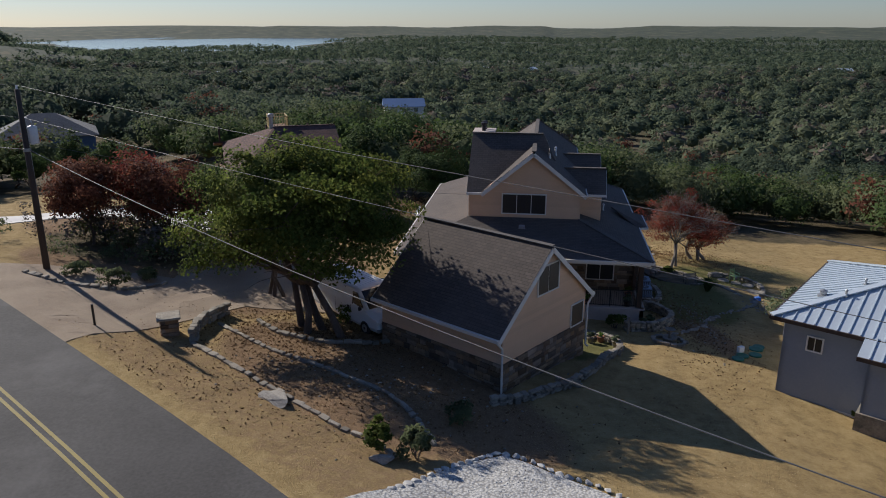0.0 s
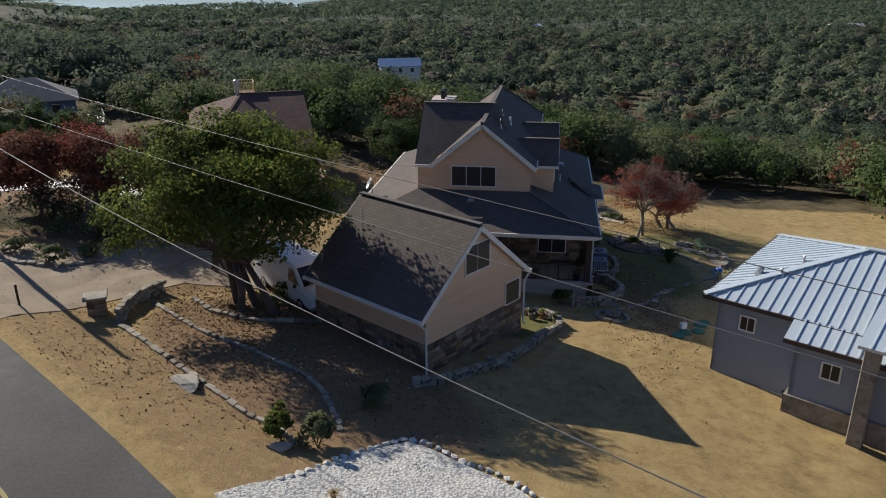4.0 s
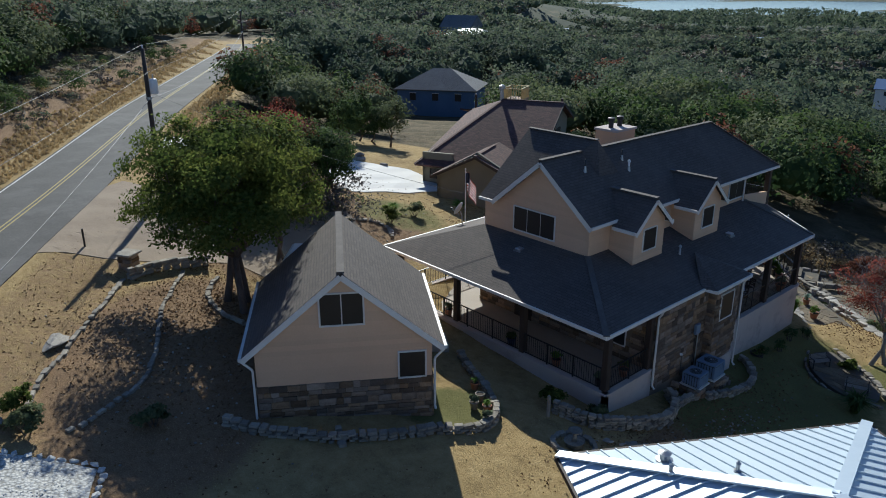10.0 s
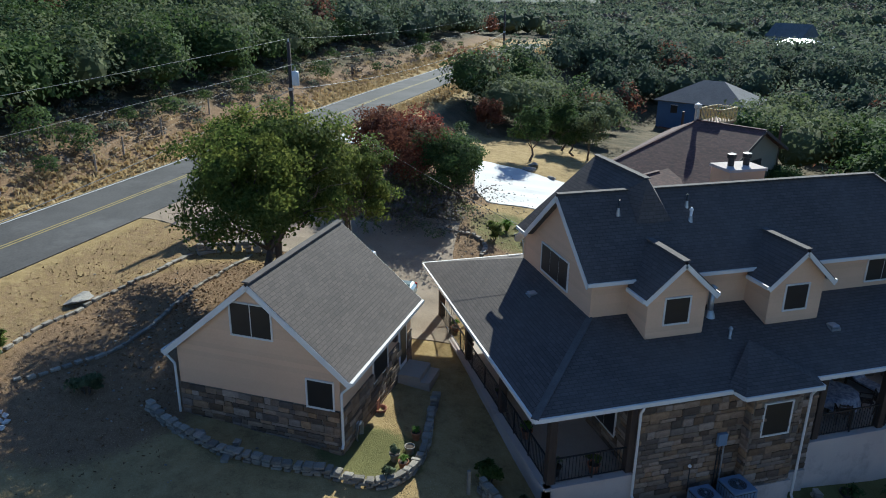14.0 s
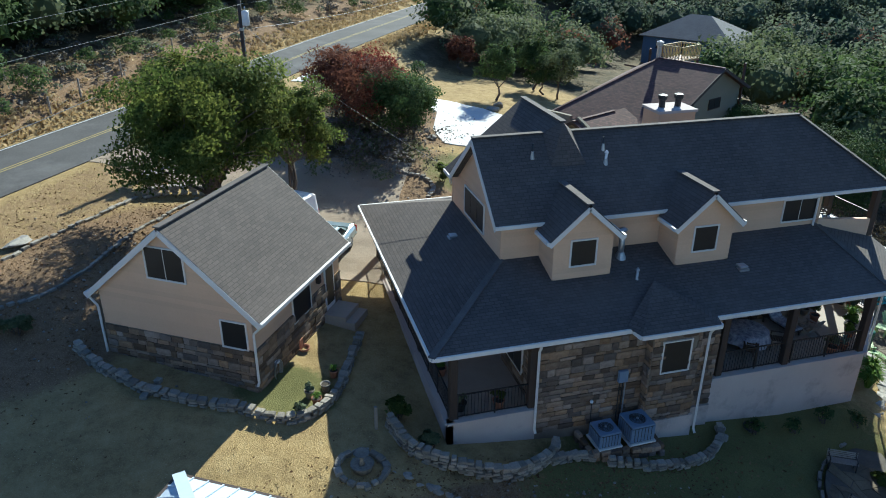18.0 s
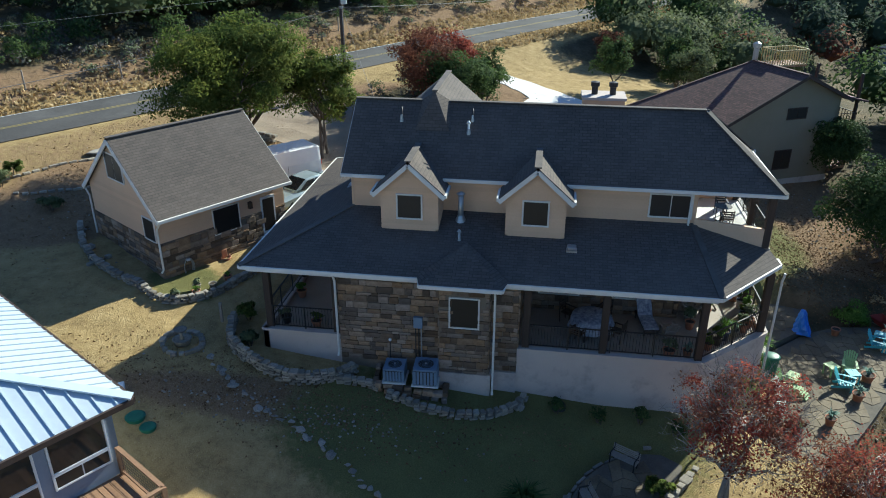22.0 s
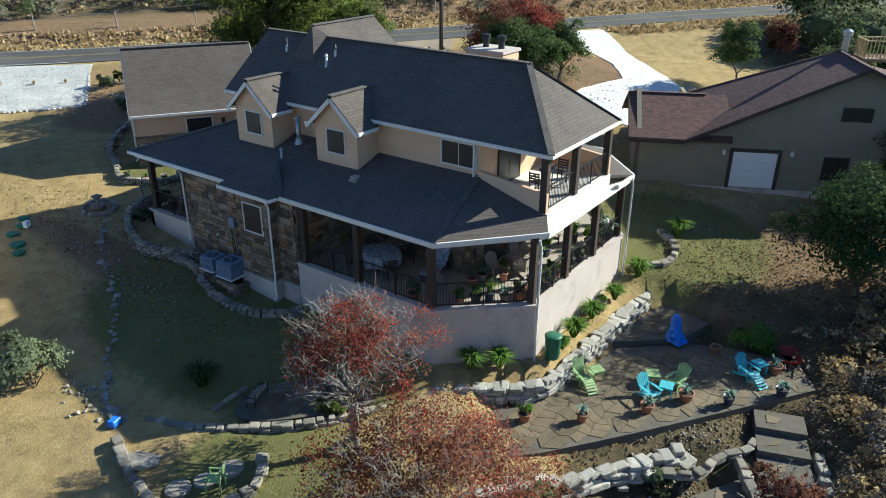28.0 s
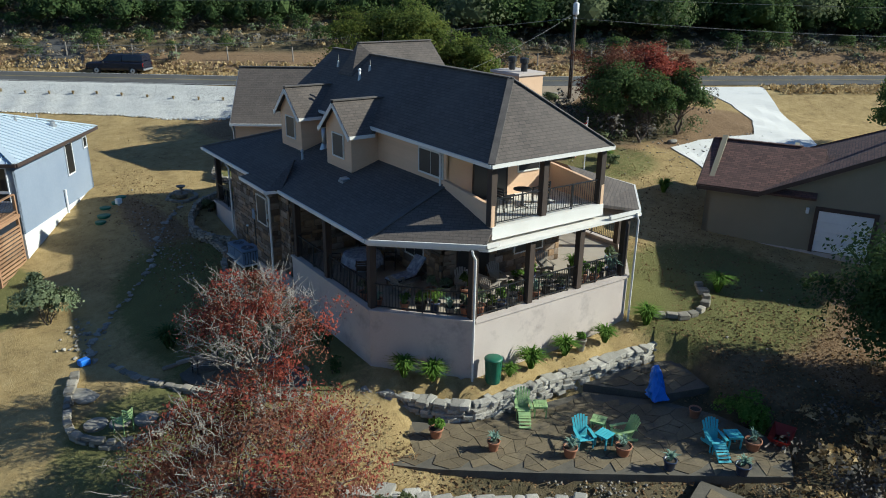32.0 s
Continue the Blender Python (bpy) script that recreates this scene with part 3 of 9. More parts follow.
out_lot = np.maximum(smooth(66, 72, Y - 0.15 * X), smooth(30, 44, np.hypot(X + 2, (Y - 38) * 0.7) - 8))
litter_zone = np.maximum(disc(X, Y, 0, 65, 8.5, 5, -28) * 0.95, disc(X, Y, -4.2, 63.5, 3.2, 3.6) * 0.9)
litter_zone = np.maximum(litter_zone, disc(X, Y, -22.5, 39.5, 6.5, 4.2) * 0.95)
wood_zone = np.where(D > 0, out_lot * smooth(6, 9, D), smooth(5, 14, -D) * 0.9)
wood_zone = np.maximum(wood_zone, litter_zone)
zone = ground_mesh.color_attributes.new("zone", "FLOAT_COLOR", "POINT")
zone.data.foreach_set("color", np.stack([soil_zone, green_zone, wood_zone, smooth(150, 500, np.hypot(X, Y))], -1).astype(np.float32).ravel())
ground_mesh.shade_smooth()
ground_mesh.materials.append(ground_material())
ground = tagged(new("ground", ground_mesh), "sloping dry tan winter lawn falling to a wooded valley", "ground", kind="structure")


def ribbon(name, line, half, lift, material, label, category, fine=1.5, zfun=None, kind="structure", skirt=0.25):
    """A strip laid over the ground along a line, with thickness. half: its half width, or one for each point."""
    pts, hw = [], []
    hs = half if isinstance(half, (list, tuple)) else [half] * len(line)
    for (a, b), (h0, h1) in zip(zip(line, line[1:]), zip(hs, hs[1:])):
        n = max(1, int(math.dist(a, b) / fine))
        for k in range(n):
            pts.append((lerp(a[0], b[0], k / n), lerp(a[1], b[1], k / n)))
            hw.append(lerp(h0, h1, k / n))
    pts.append(tuple(line[-1]))
    hw.append(hs[-1])
    for _ in range(4 if len(line) > 2 else 0):
        pts = [pts[0]] + [((a[0] + 2 * b[0] + c[0]) / 4, (a[1] + 2 * b[1] + c[1]) / 4) for a, b, c in zip(pts, pts[1:], pts[2:])] + [pts[-1]]
    bm = bmesh.new()
    rows = []
    for i, p in enumerate(pts):
        a, b = pts[max(i - 1, 0)], pts[min(i + 1, len(pts) - 1)]
        d = Vector((b[0] - a[0], b[1] - a[1])).normalized()
        row = []
        for u in (-1.0, -1.0, -0.5, 0.0, 0.5, 1.0, 1.0):
            x, y = p[0] - d.y * u * hw[i], p[1] + d.x * u * hw[i]
            z = zfun(p[0], p[1]) if zfun else hz(x, y)
            row.append(bm.verts.new((x, y, z + lift)))
        row[0].co.z -= skirt
        row[-1].co.z -= skirt
        rows.append(row)
    for r0, r1 in zip(rows, rows[1:]):
        for k in range(6):
            bm.faces.new((r0[k], r1[k], r1[k + 1], r0[k + 1]))
    bmesh.ops.recalc_face_normals(bm, faces=bm.faces)
    ob = part(name, bm, material)
    return tagged(ob, label, category, kind=kind)


def patch(name, outline, lift, material, label, category, step=0.8, kind="structure", skirt=0.3):
    """A sheet over the ground inside an outline, with a turned-down rim."""
    bm = bmesh.new()
    ring = []
    for a, b in zip(outline, outline[1:] + outline[:1]):
        n = max(1, int(math.dist(a, b) / step))
        ring += [(lerp(a[0], b[0], k / n), lerp(a[1], b[1], k / n)) for k in range(n)]
    vs = [bm.verts.new((x, y, 0)) for x, y in ring]
    edges = [bm.edges.new((vs[k], vs[(k + 1) % len(vs)])) for k in range(len(vs))]
    bmesh.ops.triangle_fill(bm, edges=edges, use_beauty=True)
    for _ in range(3):
        bmesh.ops.subdivide_edges(bm, edges=[e for e in bm.edges if e.calc_length() > step * 1.5], cuts=1)
        bmesh.ops.triangulate(bm, faces=bm.faces)
    rim = [e for e in bm.edges if len(e.link_faces) == 1]
    for v in bm.verts:
        v.co.z = hz(v.co.x, v.co.y) + lift
    out = bmesh.ops.extrude_edge_only(bm, edges=rim)
    for v in out["geom"]:
        if isinstance(v, bmesh.types.BMVert):
            v.co.z -= skirt
    bmesh.ops.recalc_face_normals(bm, faces=bm.faces)
    ob = part(name, bm, material)
    return tagged(ob, label, category, kind=kind)


ASPHALT = surface("worn_asphalt", (0.036, 0.034, 0.033), (0.1, 0.096, 0.092), 0.25, 9, 0.9, bump=0.5, dist=0.01, stain=(0.125, 0.12, 0.115), stain_scale=0.2)
YELLOW = surface("worn_yellow_paint", (0.27, 0.205, 0.06), (0.35, 0.28, 0.09), 1, 20, 0.8, stain=(0.2, 0.18, 0.1), stain_scale=2)
WHITE_LINE = surface("worn_white_paint", (0.5, 0.5, 0.48), (0.65, 0.65, 0.63), 1, 20, 0.8, stain=(0.25, 0.25, 0.25), stain_scale=2)
DIRT = surface("caliche_drive", (0.21, 0.155, 0.105), (0.38, 0.3, 0.215), 0.5, 16, 0.95, bump=0.6, dist=0.03, stain=(0.28, 0.22, 0.15), stain_scale=0.5)
WATER = surface("lake_water", (0.05, 0.09, 0.13), (0.06, 0.1, 0.14), 0.01, 0.1, 0.12, bump=0)


def on_road(x, y):
    return float(road_height(x))


road = ribbon("road", [tuple(p) for p in ROAD], 3.15, 0.05, ASPHALT, "worn gray two-lane asphalt road with painted lines", "road", 3.0, on_road)


def offset_line(off):
    out = []
    for i, p in enumerate(ROAD):
        d = ROAD[min(i + 1, len(ROAD) - 1)] - ROAD[max(i - 1, 0)]
        d = d / np.hypot(*d)
        out.append((p[0] - d[1] * off, p[1] + d[0] * off))
    return out


for nm, off, mt in (("yellow_line", 0.12, YELLOW), ("yellow_line", -0.14, YELLOW), ("white_line", 2.9, WHITE_LINE), ("white_line", -2.9, WHITE_LINE)):
    ln = ribbon(nm, offset_line(off), 0.055, 0.058, mt, "", "", 3.0, on_road, kind="", skirt=0.0)
    ln.parent = road
patch("dirt_drive", [(-27, 29.6), (-17.5, 23.2), (-15.5, 28.2), (-13.6, 32.2), (-8.5, 33.2), (-5.2, 34.2), (-4.2, 37.6), (-8.4, 39.2), (-13, 40.2), (-17.5, 42), (-19, 39), (-18.6, 34.6), (-24, 33.6), (-28, 31.6)], 0.03, DIRT, "pale dusty caliche driveway off the road", "driveway")
patch("side_drive", [(10.4, -7.9), (5.0, -3.5), (3.4, -8.5), (0.6, -15.5), (-1.5, -24), (-1, -32), (3, -33), (3.6, -25), (5.4, -17), (7.8, -11.5)], 0.05, ASPHALT, "gray asphalt side drive up the hill", "driveway")
patch("neighbour_drive", [(-35.0, 36.2), (-40.2, 39.4), (-35.4, 44.8), (-31.0, 49.6), (-26, 54), (-20, 53.5), (-20.2, 49.2), (-21.6, 45.2), (-24.5, 45.2), (-28.6, 46.6), (-31.5, 44.5), (-34.2, 40.8)], 0.05, CONCRETE, "broad new pale concrete driveway with curved edges", "driveway")
bm = bmesh.new()
box(bm, -3600, 800, -70, 800, 4600, -45.0)
single("lake", bm, WATER, "distant pale blue lake in the valley", "lake", kind="structure")

# ---- main house ----
EZ, UZ = 6.58, 9.27                      # lower and upper eave heights
RX, RZ, RY0, RY1 = 0.08, 11.62, 40.2, 54.4   # main ridge
EX, WX = 3.04, -2.78                     # upper eaves east and west
house = thing("house", "two-storey peach house with stone base, wraparound porch and dark shingle roof", "house", (0, 47, 3.0))
HP = Matrix.Translation((0, -47, -3.0))


def hpart(name, bm, material, parent=None, label=""):
    """A part of the house from a mesh laid out in the place's own metres."""
    bm.transform(HP)
    return part(name, bm, material, parent or house, label)


def hboards(material, origin, along, out, poly, **k):
    o = Vector(origin) + HP.translation
    lap_boards(house, material, o, along, out, poly, **k)


def gutter(a, b, parent, xf, depth=0.13, name="gutter"):
    bm = bmesh.new()
    beam(bm, a, b, 0.12, depth)
    xf(name, bm, TRIM, parent, "white painted gutter")


# lower roof, sloping up to the upper walls
LW, LE_, LN, LS = -7.1, 6.44, 37.0, 57.3
JZ = 7.82
lower = [
    ("east", [(LE_, LN, EZ), (LE_, 54.59, EZ), (2.7, 54.0, JZ), (2.7, 40.55, JZ)]),
    ("north", [(LW, LN, EZ), (LE_, LN, EZ), (2.7, 40.55, JZ), (-3.5, 40.55, JZ)]),
    ("west", [(LW, LN, EZ), (-3.5, 40.55, JZ), (-3.5, 54.0, JZ), (LW, 54.6, EZ)]),
    ("corner_e", [(LE_, 54.59, EZ), (3.3, LS, EZ), (2.78, 56.95, 6.95), (2.7, 54.0, JZ)]),
    ("corner_w", [(LW, 54.6, EZ), (-3.5, 54.0, JZ), (-2.7, 56.95, 6.95), (-4.36, LS, EZ)]),
]
for nm, poly in lower:
    if nm.startswith("corner"):
        a, b, c, d = poly
        tris = ((a, b, c), (a, c, d)) if nm == "corner_e" else ((a, b, c), (a, c, d))
        for t3 in tris:
            hpart("lower_roof", slab(t3, 0.12), ROOF, None, "dark brown-gray asphalt shingles")
    else:
        hpart("lower_roof", slab(poly, 0.12), ROOF, None, "dark brown-gray asphalt shingles")
for a, b in (((LE_, LN), (LE_, 44.0)), ((LE_, 47.0), (LE_, 54.59)), ((LE_, 54.59), (3.3, LS)), ((3.3, LS), (2.75, LS)), ((LW, LN), (LE_, LN)), ((LW, LN), (LW, 54.6)), ((LW, 54.6), (-4.36, LS)), ((-4.36, LS), (-2.7, LS))):
    gutter((*a, EZ - 0.06), (*b, EZ - 0.06), house, hpart)
# bay roof
for poly in ([(6.95, 44.0, EZ - 0.02), (6.95, 47.0, EZ - 0.02), (4.9, 45.5, 7.42)], [(6.95, 47.0, EZ - 0.02), (6.3, 47.2, EZ + 0.04), (4.9, 45.5, 7.42)], [(6.95, 44.0, EZ - 0.02), (4.9, 45.5, 7.42), (6.3, 43.8, EZ + 0.04)]):
    hpart("bay_roof", slab(poly, 0.1), ROOF)
for a, b in (((6.95, 44.0), (6.95, 47.0)), ((6.49, 43.95), (6.95, 44.0)), ((6.49, 47.05), (6.95, 47.0))):
    gutter((*a, EZ - 0.08), (*b, EZ - 0.08), house, hpart)
# porch ceiling
bm = bmesh.new()
prism(bm, [(6.3, 37.2), (6.3, 54.5), (3.2, 57.3), (-4.5, 57.3), (-7.0, 54.5), (-7.0, 37.2)], 6.3, 6.4)
hpart("porch_ceiling", bm, TRIM, None, "pale board porch ceiling")
# upper roof
main_roof = [
    [(EX, RY0, UZ), (EX, 57.1, UZ), (RX, RY1, RZ), (RX, RY0, RZ)],
    [(WX, RY0, UZ), (RX, RY0, RZ), (RX, RY1, RZ), (WX, 57.1, UZ)],
    [(EX, 57.1, UZ), (WX, 57.1, UZ), (RX, RY1, RZ)],
]
for poly in main_roof:
    hpart("upper_roof", slab(poly, 0.14), ROOF, None, "dark brown-gray asphalt shingles")
WR, WZ, WE = 43.6, 12.12, -3.6           # west wing's ridge line, height and end
for poly in ([(WE, RY0, UZ), (-2.6, RY0, UZ), (RX, 43.0, RZ), (0.55, WR, WZ), (WE, WR, WZ)], [(WE, WR, WZ), (0.55, WR, WZ), (RX, 44.2, RZ), (-2.6, 47.0, UZ), (WE, 47.0, UZ)],
             [(0.55, WR, WZ), (RX, 43.0, RZ), (1.3, 42.9, 10.68)], [(0.55, WR, WZ), (1.3, 44.3, 10.68), (RX, 44.2, RZ)], [(0.55, WR, WZ), (1.3, 42.9, 10.68), (1.3, 44.3, 10.68)]):
    hpart("wing_roof", slab(poly, 0.1), ROOF)
# ridge caps
for a, b in (((RX, RY0, RZ), (RX, RY1, RZ)), ((WE, WR, WZ), (0.55, WR, WZ)), ((RX, RY1, RZ), (EX, 57.1, UZ)), ((RX, RY1, RZ), (WX, 57.1, UZ)), ((LE_, LN, EZ), (2.7, 40.55, JZ)), ((LE_, 54.59, EZ), (2.7, 54.0, JZ))):
    bm = bmesh.new()
    beam(bm, Vector(a) + Vector((0, 0, 0.015)), Vector(b) + Vector((0, 0, 0.015)), 0.24, 0.04)
    hpart("ridge_cap", bm, CAP)
for a, b in (((EX, RY0, UZ), (EX, 42.0, UZ)), ((EX, 44.3, UZ), (EX, 46.9, UZ)), ((EX, 49.1, UZ), (EX, 57.1, UZ)), ((EX, 57.1, UZ), (WX, 57.1, UZ)), ((WX, 47.0, UZ), (WX, 57.1, UZ)), ((WE, RY0, UZ), (-2.6, RY0, UZ))):
    gutter((*a[:2], UZ - 0.07), (*b[:2], UZ - 0.07), house, hpart)
# upper walls with lap siding
fz = lambda x: UZ + (RZ - UZ) * (1 - abs(x - RX) / (EX - RX))
front = [(-3.45, JZ - 0.1), (2.7, JZ - 0.1), (2.7, fz(2.7) - 0.1), (RX, RZ - 0.15), (-2.5, fz(2.6) - 0.1), (-3.45, 9.25)]
hpart("upper_wall", wall_slab((0, 40.55, 0), (1, 0, 0), (0, -1, 0), [front[i] for i in (0, 1, 2, 3, 4)]), SIDING)
hboards(SIDING, (0, 40.55, 0), (1, 0, 0), (0, -1, 0), [(-3.45, JZ - 0.1), (2.7, JZ - 0.1), (2.7, fz(2.7) - 0.12), (2.7, 9.3), (-3.45, 9.3)])
hboards(SIDING, (0, 40.55, 0), (1, 0, 0), (0, -1, 0), [(-2.7, 9.33), (2.75, 9.33), (RX, RZ - 0.2)])
east = [(40.55, JZ - 0.1), (54.0, JZ - 0.1), (54.0, UZ), (40.55, UZ)]
hpart("upper_wall", wall_slab((2.7, 0, 0), (0, 1, 0), (1, 0, 0), east), SIDING)
hboards(SIDING, (2.7, 0, 0), (0, 1, 0), (1, 0, 0), east)
hpart("upper_wall", wall_slab((-2.55, 0, 0), (0, 1, 0), (-1, 0, 0), [(46.6, JZ - 0.3), (54.0, JZ - 0.3), (54.0, UZ), (46.6, UZ)]), SIDING)
hpart("upper_wall", wall_slab((-3.4, 0, 0), (0, 1, 0), (-1, 0, 0), [(40.55, JZ - 0.3), (46.65, JZ - 0.3), (46.65, UZ), (WR, WZ - 0.2), (40.55, UZ)]), SIDING)
hpart("upper_wall", wall_slab((0, 54.0, 0), (1, 0, 0), (0, 1, 0), [(-2.55, 6.9), (2.7, 6.9), (2.7, UZ), (-2.55, UZ)]), SIDING)
# gable trim boards
for a, b in (((WX, RY0 + 0.02, UZ - 0.02), (RX, RY0 + 0.02, RZ - 0.02)), ((EX, RY0 + 0.02, UZ - 0.02), (RX, RY0 + 0.02, RZ - 0.02))):
    bm = bmesh.new()
    beam(bm, Vector(a) - Vector((0, 0.03, 0.14)), Vector(b) - Vector((0, 0.03, 0.14)), 0.035, 0.2)
    hpart("rake_board", bm, TRIM, None, "white rake board")
# corner boards
for x, y in ((2.7, 40.55), (-3.45, 40.55), (2.7, 54.0)):
    hpart("corner_board", boxes((x - 0.06, y - 0.035, JZ - 0.1, x + 0.035, y + 0.06, UZ - 0.02)), SIDING)


def window(parent, xf, origin, along, out, s0, s1, z0, z1, panes=2, frame_mat=None, name="window", glass=None):
    """A screened window with a frame, a sill and its panes."""
    frame_mat = frame_mat or TRIM
    o, a, n = Vector(origin), Vector(along).normalized(), Vector(out).normalized()

    def bar(u0, u1, v0, v1, d0, d1):
        bm = bmesh.new()
        pts = [o + a * u + Vector((0, 0, v)) + n * d for d in (d0, d1) for u, v in ((u0, v0), (u1, v0), (u1, v1), (u0, v1))]
        vs = [bm.verts.new(p) for p in pts]
        for f in ((3, 2, 1, 0), (4, 5, 6, 7), (0, 1, 5, 4), (1, 2, 6, 5), (2, 3, 7, 6), (3, 0, 4, 7)):
            bm.faces.new([vs[i] for i in f])
        bmesh.ops.recalc_face_normals(bm, faces=bm.faces)
        return bm

    w = xf(name, bar(s0, s1, z0, z1, -0.02, 0.02), frame_mat, parent)
    f = 0.045

    def sub(nm, bm, mt, label=""):
        q = xf(nm, bm, mt, parent, label)
        q.parent = w
        return q

    for u0, u1, v0, v1 in ((s0 - f, s1 + f, z1, z1 + f), (s0 - f, s1 + f, z0 - f, z0), (s0 - f, s0, z0, z1), (s1, s1 + f, z0, z1)):
        sub("window_frame", bar(u0, u1, v0, v1, -0.01, 0.05), frame_mat)
    pw = (s1 - s0) / panes
    for k in range(panes):
        sub("screen", bar(s0 + k * pw + 0.02, s0 + (k + 1) * pw - 0.02, z0 + 0.02, z1 - 0.02, 0.0, 0.032), glass or SCREEN, "dark solar screen")
    return w


window(house, hpart, (0, 40.53, 0), (1, 0, 0), (0, -1, 0), -1.6, 0.82, 8.05, 9.15, 3)
window(house, hpart, (2.72, 0, 0), (0, 1, 0), (1, 0, 0), 52.3, 53.85, 8.05, 8.95, 2)
# dormers
for cy in (43.13, 47.98):
    dx, hw = 3.97, 1.12
    de, dr = 9.2, 10.25
    dz = lambda y: 0
    hpart("dormer_wall", wall_slab((dx, 0, 0), (0, 1, 0), (1, 0, 0), [(cy - hw, 7.35), (cy + hw, 7.35), (cy + hw, de), (cy, dr - 0.15), (cy - hw, de)], 0.12), SIDING)
    hboards(SIDING, (dx, 0, 0), (0, 1, 0), (1, 0, 0), [(cy - hw, 7.45), (cy + hw, 7.45), (cy + hw, de), (cy, dr - 0.15), (cy - hw, de)])
    for s in (-1, 1):
        hpart("dormer_wall", wall_slab((0, cy + s * hw, 0), (1, 0, 0), (0, s, 0), [(2.6, 7.6), (dx, 7.35), (dx, de), (2.6, de)], 0.1), SIDING)
        hboards(SIDING, (0, cy + s * hw, 0), (1, 0, 0), (0, s, 0), [(2.7, 7.75), (dx, 7.45), (dx, de), (2.7, de)])
        back = EX - (dr - UZ) / (RZ - UZ) * (EX - RX)
        hpart("dormer_roof", slab([(dx + 0.25, cy + s * (hw + 0.28), de - 0.2), (EX - 0.05, cy + s * (hw + 0.28), de - 0.2), (back - 0.1, cy, dr), (dx + 0.25, cy, dr)], 0.1), ROOF)
        bm = bmesh.new()
        beam(bm, (dx + 0.262, cy + s * (hw + 0.28), de - 0.36), (dx + 0.262, cy, dr - 0.15), 0.03, 0.16)
        hpart("rake_board", bm, TRIM, None, "white rake board")
        gutter((dx + 0.25, cy + s * (hw + 0.3), de - 0.27), (EX, cy + s * (hw + 0.3), de - 0.27), house, hpart)
    bm = bmesh.new()
    beam(bm, (dx + 0.25, cy, dr + 0.01), (back, cy, dr + 0.01), 0.26, 0.05)
    hpart("ridge_cap", bm, CAP)
    window(house, hpart, (dx + 0.015, 0, 0), (0, 1, 0), (1, 0, 0), cy - 0.47, cy + 0.47, 7.9, 8.85, 1)
# ground-floor walls, stone-faced
WALLS = [((6.2, 0, 0), (0, 1, 0), (1, 0, 0), [(40.75, 2.3), (47.6, 2.0), (47.6, 6.4), (40.75, 6.4)]),
         ((0, 40.75, 0), (1, 0, 0), (0, -1, 0), [(-4.0, 3.6), (6.2, 3.6), (6.2, 6.4), (-4.0, 6.4)]),
         ((0, 47.6, 0), (1, 0, 0), (0, 1, 0), [(2.7, 3.6), (6.2, 3.6), (6.2, 6.4), (2.7, 6.4)]),
         ((2.7, 0, 0), (0, 1, 0), (1, 0, 0), [(47.6, 3.6), (53.9, 3.6), (53.9, 6.4), (47.6, 6.4)]),
         ((0, 53.9, 0), (1, 0, 0), (0, 1, 0), [(-3.4, 3.6), (2.7, 3.6), (2.7, 6.4), (-3.4, 6.4)]),
         ((-3.4, 0, 0), (0, 1, 0), (-1, 0, 0), [(40.75, 2.6), (53.9, 2.6), (53.9, 6.4), (40.75, 6.4)])]
stone_faces = []
for o, a, n, poly in WALLS:
    stone_faces.append((hpart("stone_wall", wall_slab(o, a, n, poly, 0.25), MORTAR, None, "tan ledge stone in uneven courses"), o, a, n, poly))
bm = bmesh.new()
box(bm, 6.0, 44.7, 2.0, 6.62, 46.55, 6.42)
bay = hpart("bay_wall", bm, MORTAR, None, "tan ledge stone in uneven courses")
window(house, hpart, (6.63, 0, 0), (0, 1, 0), (1, 0, 0), 45.1, 46.15, 4.75, 5.95, 1)
window(house, hpart, (2.72, 0, 0), (0, 1, 0), (1, 0, 0), 48.3, 49.9, 4.4, 5.9, 2)
window(house, hpart, (2.72, 0, 0), (0, 1, 0), (1, 0, 0), 51.3, 52.6, 4.4, 5.9, 2)
window(house, hpart, (0, 53.92, 0), (1, 0, 0), (0, 1, 0), 0.5, 2.0, 3.7, 5.8, 2, BROWN_TRIM)
window(house, hpart, (0, 53.92, 0), (1, 0, 0), (0, 1, 0), -2.4, -0.9, 4.4, 5.9, 2)
window(house, hpart, (0, 40.73, 0), (1, 0, 0), (0, -1, 0), 3.3, 4.8, 4.3, 5.8, 2)
window(house, hpart, (0, 40.73, 0), (1, 0, 0), (0, -1, 0), -1.5, -0.5, 3.65, 5.75, 1, BROWN_TRIM)
window(house, hpart, (0, 54.02, 0), (1, 0, 0), (0, 1, 0), -0.2, 1.4, 7.05, 9.0, 2, BROWN_TRIM)
window(house, hpart, (0, 54.02, 0), (1, 0, 0), (0, 1, 0), -1.9, -0.8, 7.9, 9.0, 1)
# porch base walls and floor
base = [(6.2, 47.6), (6.2, 54.35), (3.6, 57.2), (-4.2, 57.2), (-7.0, 54.4), (-7.0, 37.6), (6.2, 37.6), (6.2, 40.75)]
